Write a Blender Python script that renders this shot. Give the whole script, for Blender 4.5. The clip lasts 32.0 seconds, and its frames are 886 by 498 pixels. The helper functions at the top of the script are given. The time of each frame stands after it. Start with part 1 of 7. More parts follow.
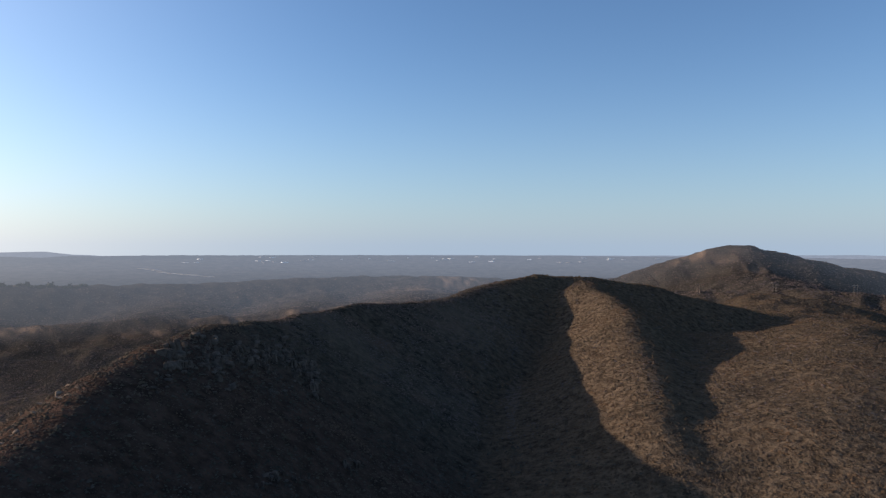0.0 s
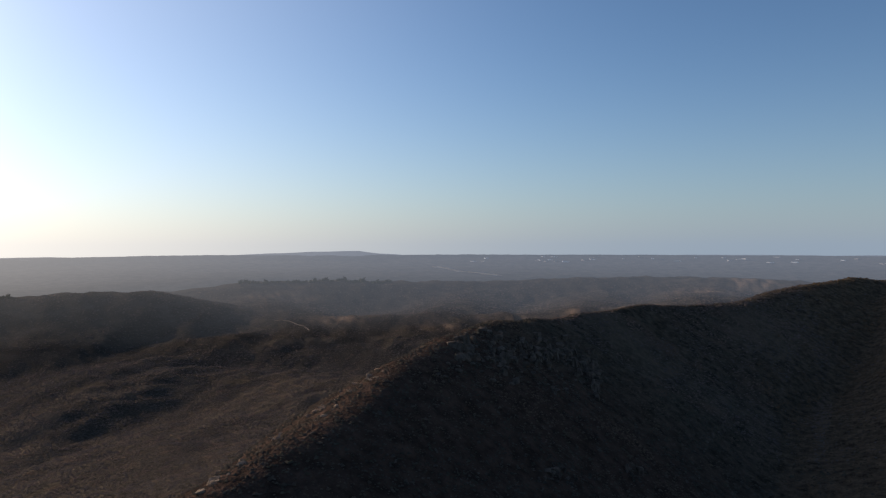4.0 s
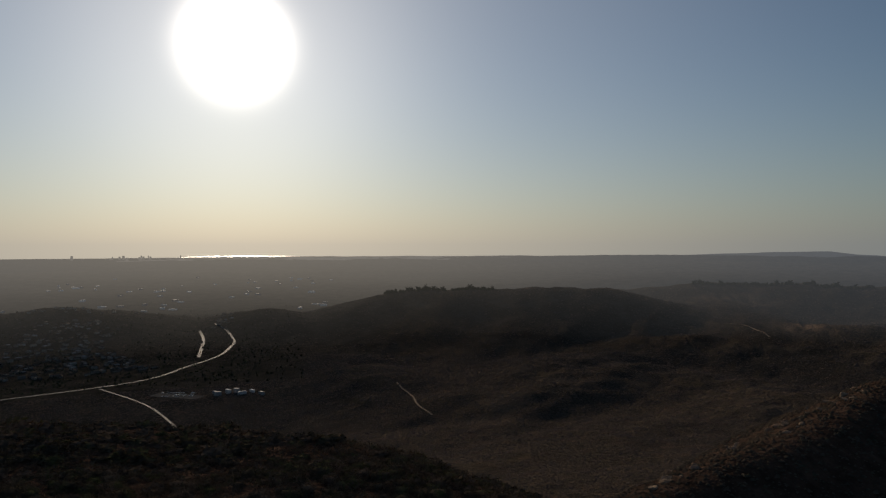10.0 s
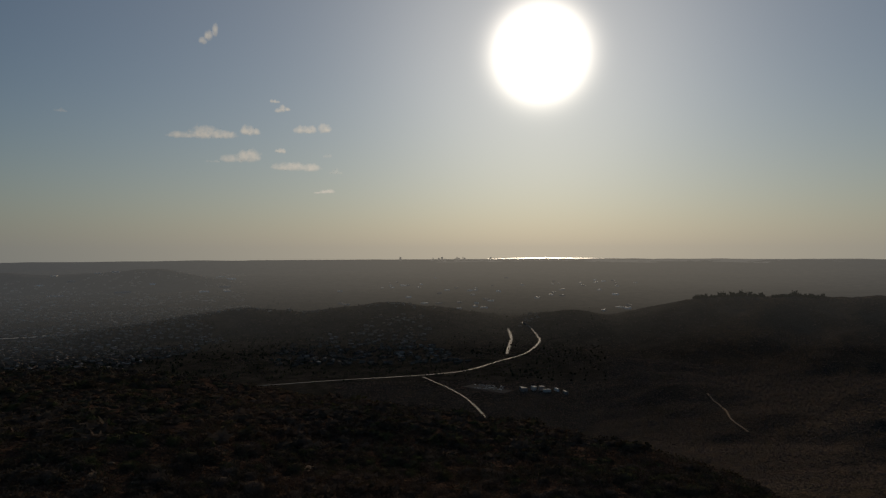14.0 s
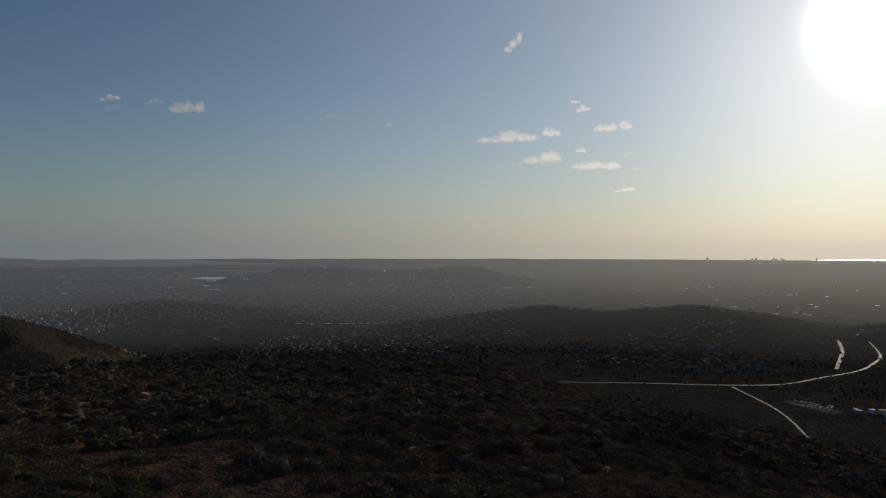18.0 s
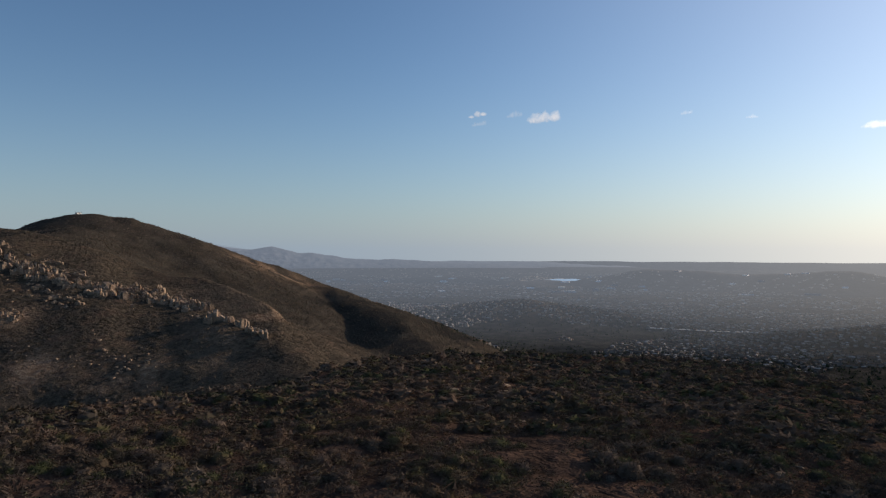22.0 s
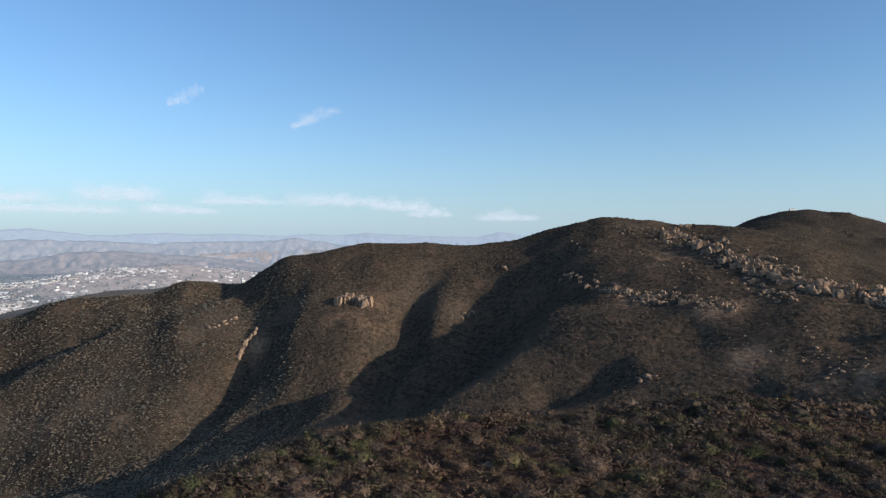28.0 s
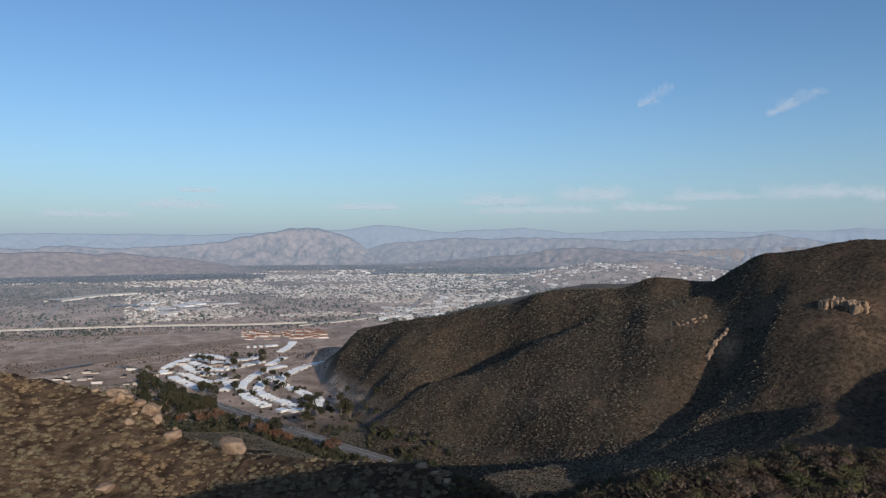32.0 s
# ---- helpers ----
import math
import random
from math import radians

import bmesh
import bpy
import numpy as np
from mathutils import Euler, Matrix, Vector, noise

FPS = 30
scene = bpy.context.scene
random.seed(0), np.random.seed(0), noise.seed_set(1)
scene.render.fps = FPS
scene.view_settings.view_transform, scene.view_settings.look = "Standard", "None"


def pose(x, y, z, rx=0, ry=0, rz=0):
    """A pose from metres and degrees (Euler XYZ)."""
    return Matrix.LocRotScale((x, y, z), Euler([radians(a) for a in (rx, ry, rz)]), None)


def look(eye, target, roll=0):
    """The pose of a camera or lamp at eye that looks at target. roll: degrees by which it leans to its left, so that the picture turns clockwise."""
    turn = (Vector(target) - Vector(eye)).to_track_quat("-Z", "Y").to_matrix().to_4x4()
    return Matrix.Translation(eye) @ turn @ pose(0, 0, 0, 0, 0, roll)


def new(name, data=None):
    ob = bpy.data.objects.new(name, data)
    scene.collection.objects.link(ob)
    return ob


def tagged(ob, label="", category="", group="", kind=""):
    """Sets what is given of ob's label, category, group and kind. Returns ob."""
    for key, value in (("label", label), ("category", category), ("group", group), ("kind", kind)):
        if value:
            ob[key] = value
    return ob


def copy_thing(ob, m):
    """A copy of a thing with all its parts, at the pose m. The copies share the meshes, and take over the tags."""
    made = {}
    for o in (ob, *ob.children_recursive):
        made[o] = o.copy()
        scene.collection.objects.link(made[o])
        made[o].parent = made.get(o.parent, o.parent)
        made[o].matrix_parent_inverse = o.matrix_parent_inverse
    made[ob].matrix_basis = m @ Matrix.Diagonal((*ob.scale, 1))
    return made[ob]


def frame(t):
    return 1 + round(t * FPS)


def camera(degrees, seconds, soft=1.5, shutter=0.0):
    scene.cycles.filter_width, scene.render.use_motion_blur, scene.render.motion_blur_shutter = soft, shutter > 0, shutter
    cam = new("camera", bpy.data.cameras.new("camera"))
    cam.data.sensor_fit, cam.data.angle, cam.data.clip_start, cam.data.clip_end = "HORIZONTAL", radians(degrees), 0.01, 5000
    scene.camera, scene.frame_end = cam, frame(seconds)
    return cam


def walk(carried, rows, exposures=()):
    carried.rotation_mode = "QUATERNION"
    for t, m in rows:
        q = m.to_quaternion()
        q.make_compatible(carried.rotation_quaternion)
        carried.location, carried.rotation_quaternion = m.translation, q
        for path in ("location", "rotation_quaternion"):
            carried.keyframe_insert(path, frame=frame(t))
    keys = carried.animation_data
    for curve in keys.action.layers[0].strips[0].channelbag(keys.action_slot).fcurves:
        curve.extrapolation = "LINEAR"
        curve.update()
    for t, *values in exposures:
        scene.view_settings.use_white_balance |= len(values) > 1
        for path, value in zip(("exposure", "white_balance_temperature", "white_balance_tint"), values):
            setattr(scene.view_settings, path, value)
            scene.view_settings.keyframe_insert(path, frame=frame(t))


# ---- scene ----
ZC = 300.0  # eye height over the valley floor
cam = camera(64.77, 32.0, soft=1.25)
rows = []
for t, yaw, tilt, roll in (
    (0, -0.00, -0.30, 0.16), (0.5, 2.93, -0.32, 0.24), (1, 5.86, -0.34, 0.28), (1.5, 8.66, -0.38, 0.26),
    (2, 11.47, -0.43, 0.25), (2.5, 14.26, -0.44, 0.11), (3, 17.04, -0.42, -0.07), (3.5, 19.87, -0.39, -0.06),
    (5.5, 31.57, -0.38, 0.03), (6, 34.52, -0.39, 0.01), (6.5, 37.48, -0.41, -0.02), (7, 40.44, -0.42, -0.05),
    (7.5, 43.45, -0.42, -0.04), (8, 46.45, -0.45, -0.04), (8.5, 49.50, -0.45, -0.05), (9, 52.56, -0.41, -0.03),
    (9.5, 55.61, -0.40, -0.06), (10, 58.70, -0.39, -0.03), (10.5, 61.77, -0.40, 0.04), (11, 64.86, -0.38, 0.08),
    (11.5, 67.91, -0.38, 0.01), (12, 70.99, -0.34, 0.00), (12.5, 74.06, -0.30, 0.01), (13, 77.10, -0.25, 0.01),
    (13.5, 80.18, -0.22, -0.03), (14, 83.21, -0.19, -0.13), (14.5, 86.30, -0.16, -0.14), (16.5, 98.60, -0.21, 0.06),
    (17, 101.61, -0.22, 0.02), (17.5, 104.54, -0.25, 0.07), (18, 107.43, -0.25, 0.08), (18.5, 110.37, -0.22, 0.08),
    (19, 113.33, -0.18, 0.08), (19.5, 116.28, -0.16, 0.08), (20, 119.26, -0.14, 0.08), (20.5, 123.07, -0.10, 0.00),
    (21, 127.30, -0.09, -0.02), (21.5, 131.55, -0.07, 0.02), (22, 135.75, -0.05, -0.01), (22.5, 139.97, -0.06, 0.02),
    (23, 144.18, -0.08, 0.06), (23.5, 148.40, -0.10, -0.00), (24, 152.65, -0.13, 0.01), (24.5, 156.95, -0.16, 0.03),
    (25, 161.28, -0.15, 0.04), (25.5, 165.92, -0.21, 0.07), (27.5, 185.21, -0.42, 0.15), (28, 189.85, -0.44, 0.13),
    (28.5, 194.53, -0.51, 0.15), (29, 199.20, -0.55, 0.13), (29.5, 203.55, -0.57, 0.03), (30, 208.23, -0.59, 0.12),
    (30.5, 212.90, -0.64, 0.09), (31, 217.58, -0.66, 0.05), (31.5, 222.29, -0.69, 0.00), (32, 226.97, -0.73, -0.03),):
    rows.append((t, pose(0, 0, ZC, 90 + tilt, 0, yaw) @ pose(0, 0, 0, 0, 0, roll)))
EXPOSURES = ((0, 0.12, 6230, 15), (2, -0.06, 6240, 15), (3.5, -0.25, 6300, 15), (6, -0.75, 6730, 14), (9, -1.33, 6980, 12), (13, -2.03, 7250, 10), (16.5, -1.65, 7150, 10), (19, -1.08, 6900, 11),
             (20, -0.7, 7000, 16), (21, -0.55, 6820, 14), (22, -0.33, 6500, 13), (23, 0.02, 6300, 15), (25, 0.22, 6170, 13), (28, 0.26, 6140, 10), (30, 0.05, 6080, 10), (32, -0.23, 6060, 10))
SUN_POWER, SKY_POWER = 4.4, 0.13
SUN_DISC, SUN_HALO, SUN_VEIL = 24.0, 0.75, 0.52
BAND_AWAY, BAND_SUN = (2.75, 3.55, 4.35), (7.8, 7.5, 6.5)    # sky light along the horizon, away from and towards the sun
AIR_AWAY, AIR_SUN = (0.170, 0.199, 0.240), (0.54, 0.50, 0.44)   # emission colour painted as far haze, away from and towards the sun
walk(cam, rows, EXPOSURES)

# ---- sky, sun ----
SUN_AZ, SUN_EL = 75.2, 15.3
SUN_DIR = Vector((-math.sin(radians(SUN_AZ)) * math.cos(radians(SUN_EL)), math.cos(radians(SUN_AZ)) * math.cos(radians(SUN_EL)),
                  math.sin(radians(SUN_EL))))


class Nodes:
    """Short hand for a node tree."""

    def __init__(self, tree):
        self.t = tree
        tree.nodes.clear()

    def add(self, kind, **inputs):
        n = self.t.nodes.new(kind)
        for k, v in inputs.items():
            key = int(k[1:]) if k[0] == "i" and k[1:].isdigit() else k
            s = n.inputs[key]
            if isinstance(v, bpy.types.NodeSocket):
                self.t.links.new(v, s)
            else:
                s.default_value = v
        return n

    def math(self, op, a, b=0.0, c=0.0, clamp=False):
        n = self.t.nodes.new("ShaderNodeMath")
        n.operation, n.use_clamp = op, clamp
        for s, v in zip(n.inputs, (a, b, c)):
            if isinstance(v, bpy.types.NodeSocket):
                self.t.links.new(v, s)
            else:
                s.default_value = v
        return n.outputs[0]

    def mix(self, f, a, b, blend="MIX"):
        n = self.t.nodes.new("ShaderNodeMix")
        n.data_type, n.blend_type = "RGBA", blend
        for k, v in ((0, f), (6, a), (7, b)):
            if isinstance(v, bpy.types.NodeSocket):
                self.t.links.new(v, n.inputs[k])
            else:
                n.inputs[k].default_value = v
        return n.outputs[2]

    def noise(self, vec, scale, detail=4.0, rough=0.55):
        return self.add("ShaderNodeTexNoise", Vector=vec, Scale=scale, Detail=detail, Roughness=rough).outputs[0]

    def step(self, v, a, b):
        return self.add("ShaderNodeMapRange", Value=v, i1=a, i2=b, i3=0.0, i4=1.0).outputs[0]


def rgb(r, g, b):
    return (r, g, b, 1.0)


world = bpy.data.worlds.new("sky")
world.use_nodes = True
scene.world = world
W = Nodes(world.node_tree)
sky = W.add("ShaderNodeTexSky")
sky.sky_type, sky.sun_disc, sky.sun_elevation, sky.sun_rotation = "NISHITA", False, radians(SUN_EL), radians(-SUN_AZ)
sky.altitude, sky.air_density, sky.dust_density, sky.ozone_density = 400.0, 1.0, 0.3, 3.0
way = W.add("ShaderNodeTexCoord").outputs["Generated"]
to_sun = W.add("ShaderNodeVectorMath", i0=way, i1=SUN_DIR)
to_sun.operation = "DOT_PRODUCT"
near_sun = W.math("MAXIMUM", to_sun.outputs["Value"], 0.0)
disc = W.math("MULTIPLY", W.math("POWER", near_sun, 1100.0), SUN_DISC)
halo = W.math("MULTIPLY", W.math("POWER", near_sun, 45.0), SUN_HALO)
veil = W.math("MULTIPLY", W.math("POWER", near_sun, 5.0), SUN_VEIL)
glow = W.math("ADD", W.math("ADD", disc, halo), veil)
# pale band of hazy air along the horizon, warmer under the sun
parts = W.add("ShaderNodeSeparateXYZ", Vector=way)
low = W.math("POWER", W.math("SUBTRACT", 1.0, W.math("MULTIPLY", W.math("MAXIMUM", parts.outputs["Z"], 0.0), 2.2), clamp=True), 4.5)
lobe = W.math("POWER", near_sun, 3.0)
band = W.mix(lobe, rgb(*BAND_AWAY), rgb(*BAND_SUN))
clear_air = W.mix(1.0, sky.outputs[0], rgb(0.93, 1.01, 1.06), "MULTIPLY")   # clean dry air, a deeper blue
sky_colour = W.mix(W.math("MULTIPLY", low, 0.92), clear_air, band)
sky_bg = W.add("ShaderNodeBackground", Color=sky_colour, Strength=SKY_POWER)
sun_bg = W.add("ShaderNodeBackground", Color=rgb(1.0, 0.95, 0.89), Strength=glow)
both = W.add("ShaderNodeAddShader", i0=sky_bg.outputs[0], i1=sun_bg.outputs[0])
W.add("ShaderNodeOutputWorld", Surface=both.outputs[0])

sun = new("sun", bpy.data.lights.new("sun", "SUN"))
sun.data.energy, sun.data.angle, sun.data.color = SUN_POWER, radians(0.5), (1.0, 0.85, 0.68)
sun.matrix_world = look(SUN_DIR * 100, (0, 0, 0))

# ---- lie of the land: metres from the eye, bearings in degrees counted to the left of the first view ----
NEAR = 2000.0    # beyond this the distance is drawn in, so that the far country lies inside the camera's range


def drawn_in(d):
    """Distance as built for a true distance."""
    return np.where(d > NEAR, NEAR + 2900.0 * (1 - np.exp(-(np.maximum(d, NEAR) - NEAR) / 2900.0)), d)


def ray(az, d, el):
    """True place at that bearing, distance and elevation."""
    a = radians(az)
    return (-d * math.sin(a), d * math.cos(a), ZC + d * math.tan(radians(el)))


def hash2(ix, iy, seed):
    n = (ix.astype(np.int64) * 374761393 + iy.astype(np.int64) * 668265263 + seed * 974634533) & 0x7FFFFFFF
    n = ((n ^ (n >> 13)) * 1274126177) & 0x7FFFFFFF
    return ((n ^ (n >> 16)) & 0xFFFF) / 65535.0


def vnoise(x, y, seed=0):
    """Value noise from -1 to 1."""
    ix, iy = np.floor(x), np.floor(y)
    fx, fy = x - ix, y - iy
    fx, fy = fx * fx * fx * (fx * (fx * 6 - 15) + 10), fy * fy * fy * (fy * (fy * 6 - 15) + 10)
    a, b = hash2(ix, iy, seed), hash2(ix + 1, iy, seed)
    c, d = hash2(ix, iy + 1, seed), hash2(ix + 1, iy + 1, seed)
    return ((a * (1 - fx) + b * fx) * (1 - fy) + (c * (1 - fx) + d * fx) * fy) * 2 - 1


def fbm(x, y, size, octaves=4, seed=0, gain=0.5):
    total, amp, s = np.zeros_like(x), 1.0, size
    for k in range(octaves):
        c, n = math.cos(1.1 * k), math.sin(1.1 * k)
        total += amp * vnoise((x * c - y * n) / s, (x * n + y * c) / s, seed + k)
        amp, s = amp * gain, s / 2.03
    return total


def smooth(v, a, b):
    t = np.clip((v - a) / (b - a), 0, 1)
    return t * t * (3 - 2 * t)


RIDGES = []


def ridge(nodes, slope, width=30.0, power=1.0):
    """A spine of (bearing, distance, elevation) with flanks of that slope and a rounded back."""
    RIDGES.append(([ray(*n) for n in nodes], slope, width))


# rocky hill in shade, its spurs and saddle
ridge(((50, 118, -23), (43, 133, -19.6), (36, 150, -16.8), (29.5, 180, -13.4), (25.2, 215, -9.9), (22.6, 245, -7.9), (19.3, 285, -6.4), (14.2, 340, -5.8),
       (8.9, 405, -5.15), (3.9, 475, -4.6), (-0.8, 560, -3.9), (-4.4, 630, -3.2), (-8.1, 700, -2.55), (-12.2, 750, -2.6), (-16.5, 790, -3.25),
       (-19.9, 820, -4.0), (-24.6, 860, -5.4)), 0.66, 8)
ridge(((-10.2, 740, -2.7), (-12.6, 600, -4.2), (-14.6, 480, -6.2), (-16.2, 390, -9.2), (-17.3, 325, -12.4), (-18.6, 265, -16.8), (-20, 220, -22)), 0.6, 10)
ridge(((-24.6, 860, -5.4), (-29, 880, -6.0), (-34, 880, -5.7), (-40, 880, -5.5)), 0.4, 40)
ridge(((-29.5, 860, -5.4), (-29.8, 560, -6.0), (-30.2, 430, -7.9), (-31, 330, -12.1), (-32, 270, -15.6), (-33.5, 225, -20.9)), 0.2, 20)
# saddle with pylons and the round peak beyond it
ridge(((-15.5, 1500, -3.6), (-18.2, 1450, -3.5), (-22.7, 1400, -3.4), (-26.5, 1400, -3.15), (-32.4, 1400, -3.35), (-40, 1400, -3.3)), 0.3, 90)
ridge(((-24.5, 870, -5.4), (-25.5, 1000, -4.7), (-26, 1200, -3.7)), 0.3, 60)
ridge(((-14, 2500, -3.0), (-15.6, 2450, -2.75), (-19.0, 2350, -1.55), (-21.1, 2300, -0.4), (-22.3, 2300, 0.02), (-23.6, 2300, 0.1), (-25.4, 2320, -0.2),
       (-28.3, 2350, -1.1), (-32.4, 2400, -1.75), (-40, 2400, -2.0)), 0.42, 30)
ridge(((-22.5, 2300, 0), (-24, 2000, -1.9), (-26, 1700, -2.9)), 0.34, 60)
# broken country beyond the rocky hill, up to the mesa's edge
ridge(((48, 3300, -3.9), (43.9, 3300, -3.55), (38.3, 3300, -2.97), (31.2, 3300, -2.9), (27.9, 3300, -3.0), (18.1, 3300, -2.95), (12.1, 3350, -2.64), (6.1, 3400, -2.5),
       (-0.7, 3400, -2.48), (-5, 3400, -2.75), (-10, 3400, -2.6), (-15, 3400, -2.5), (-22, 3500, -2.6)), 0.17, 60)
ridge(((33, 2300, -6.0), (27, 2250, -5.7), (21, 2200, -5.7), (14, 2200, -5.5), (6, 2300, -4.9), (-1, 2500, -4.0)), 0.2, 80)
ridge(((24, 1900, -7.4), (22.5, 2300, -5.6), (20.5, 3000, -4.0)), 0.2, 90)
ridge(((12, 1900, -7.0), (11, 2300, -5.2), (9.5, 3200, -3.5)), 0.2, 80)
ridge(((4, 1700, -6.4), (3, 2300, -4.5), (2, 3300, -3.1)), 0.2, 80)
ridge(((45, 1900, -8.4), (39.3, 2000, -7.0), (35.6, 2000, -7.5), (31, 2000, -7.9), (26, 2000, -7.4)), 0.22, 60)
ridge(((38, 3000, -4.0), (35, 2300, -5.8), (33, 2000, -7.0)), 0.18, 70)
ridge(((63.7, 2700, -4.5), (61, 2650, -3.75), (56.5, 2600, -3.6), (53.2, 2600, -3.65), (49, 2550, -3.45), (46.3, 2550, -3.5), (42.6, 2600, -4.2),
       (40, 2600, -5.1), (38, 2600, -6)), 0.25, 70)
ridge(((50, 2500, -3.6), (51, 2200, -6.0), (50, 1900, -8.6)), 0.22, 60)
ridge(((57, 2550, -3.8), (59.5, 2250, -6.0), (63, 2000, -8.0)), 0.22, 60)
# ridges that fall to the gorge
ridge(((56.5, 1050, -16.1), (54, 1150, -13.8), (51.8, 1270, -11.5), (48.4, 1400, -9.9), (43, 1450, -9.6), (38.4, 1400, -10.2), (33.9, 1300, -10.5), (30.3, 1150, -10.6)), 0.24, 60)
ridge(((44.5, 1400, -10.1), (46, 1150, -14.2), (49, 950, -18.4)), 0.25, 50)
ridge(((39, 1380, -10.3), (41, 1050, -15.2), (44, 850, -19.5)), 0.25, 50)
ridge(((51.8, 1250, -11.9), (48.5, 1560, -9.2), (44.8, 1750, -8.7)), 0.3, 60)
# low swells between gorge and town
ridge(((72, 1900, -8.6), (68, 1700, -9.4), (65, 1500, -10.6), (63.5, 1350, -12.2)), 0.15, 90)
ridge(((81.2, 2700, -6.0), (84, 2750, -4.9), (87.4, 2700, -4.55), (94.4, 2600, -5.3), (99, 2700, -4.85), (108, 2500, -6.1)), 0.2, 60)
ridge(((75.5, 2700, -5.4), (72.7, 2600, -5.1), (71, 2450, -5.9), (69.4, 2300, -7.1), (67.5, 2200, -8)), 0.25, 40)
# far rises behind the suburbs
ridge(((126, 6000, -2.7), (124, 6000, -2.4), (119.1, 6000, -1.62), (115.4, 6000, -1.76), (112.6, 6000, -1.99), (110.3, 6000, -1.89), (105.7, 5800, -1.62),
       (102.5, 5800, -2.2), (100, 5800, -2.8)), 0.25, 120)
ridge(((146, 9000, -1.5), (143.3, 9000, -1.3), (139.2, 9000, -0.98), (135.5, 9000, -1.25), (130, 9000, -1.36), (125, 9000, -1.7), (119, 9000, -2.3)), 0.15, 150)
ridge(((136, 3100, -4.75), (129.7, 3100, -4.15), (123.6, 3000, -4.9), (117, 2700, -6.1)), 0.15, 60)
# peak behind the great rocky hill and the saddle that joins them
ridge(((167, 2000, 1.1), (164.7, 2000, 1.95), (163.4, 2000, 2.6), (162.4, 2000, 2.75), (160.6, 2000, 2.45), (158.2, 2000, 1.5), (154.5, 2000, 0.3), (151.4, 1980, -0.8),
       (147.4, 1900, -2.75), (145.6, 1850, -3.05), (142.7, 1750, -4.1), (140.2, 1600, -5.3), (138.6, 1450, -6.9), (136.7, 1350, -8.1)), 0.4, 30)
ridge(((168, 900, 0.7), (166, 1500, 0.6), (164, 1900, 1.6)), 0.4, 40)
# far hills east of the town
ridge(((226, 8400, -2.1), (222, 8300, -1.5), (218.9, 8200, -1.1), (214.4, 8200, -0.95), (209.2, 8200, -0.85), (204.3, 8400, -0.6), (200, 8600, -0.5)), 0.16, 150)
ridge(((216, 5600, -2.6), (213.5, 5500, -1.75), (211, 5500, -1.6), (208, 5600, -1.9), (205, 5700, -2.5)), 0.16, 90)
ridge(((218, 2500, -4.4), (215, 2450, -3.5), (211, 2500, -3.3)), 0.25, 40)

# great rocky hill: bearing, distance and elevation of its foot, distance and elevation of its skyline
HILL = ((139, 420, -17.0, 500, -15.00), (142, 437, -14.4, 531, -11.60), (144.8, 453, -12.0, 560, -8.90), (147.4, 464, -12.1, 634, -6.37), (149.1, 471, -12.3, 681, -4.84), (151.4, 478, -12.5, 724, -3.74),
        (153.2, 483, -12.6, 756, -2.85), (155, 487, -12.7, 790, -2.40), (157.3, 493, -12.8, 822, -1.95), (159.6, 499, -13.0, 854, -1.26), (161.9, 507, -13.2, 882, -0.10), (164.2, 516, -13.3, 910, 0.59),
        (167, 530, -13.6, 936, 1.18), (172.5, 557, -14.2, 968, 1.87), (174.7, 568, -14.6, 976, 2.20), (177.3, 580, -15.1, 985, 2.27), (179.9, 591, -15.6, 988, 1.69), (181.8, 598, -16.0, 990, 1.23),
        (183.6, 604, -16.4, 992, 0.54), (186.3, 613, -17.1, 995, -0.15), (187.7, 619, -17.3, 997, -0.20), (191, 635, -17.8, 1001, 0.12), (193.7, 647, -18.1, 1005, 0.00), (196.5, 660, -18.2, 1009, 0.05),
        (200.1, 676, -18.3, 1015, -0.75), (201.9, 682, -18.3, 1033, -0.96), (202.8, 685, -18.4, 1041, -1.32), (205.2, 694, -18.4, 1065, -2.95), (207.5, 704, -18.4, 1086, -2.95), (210.3, 717, -18.5, 1113, -3.00),
        (212.4, 731, -18.6, 1134, -3.80), (217, 775, -18.7, 1180, -3.95), (219.7, 810, -18.7, 1207, -4.30), (222, 850, -18.8, 1235, -5.10), (226.2, 925, -17.6, 1300, -6.00), (231.3, 995, -16.6, 1420, -6.70),
        (235.5, 1250, -13.0, 1700, -7.60), (237.4, 1600, -10.6, 1760, -8.70), (238.6, 1790, -9.7, 1850, -9.60), (241, 1850, -9.6, 1920, -9.60))
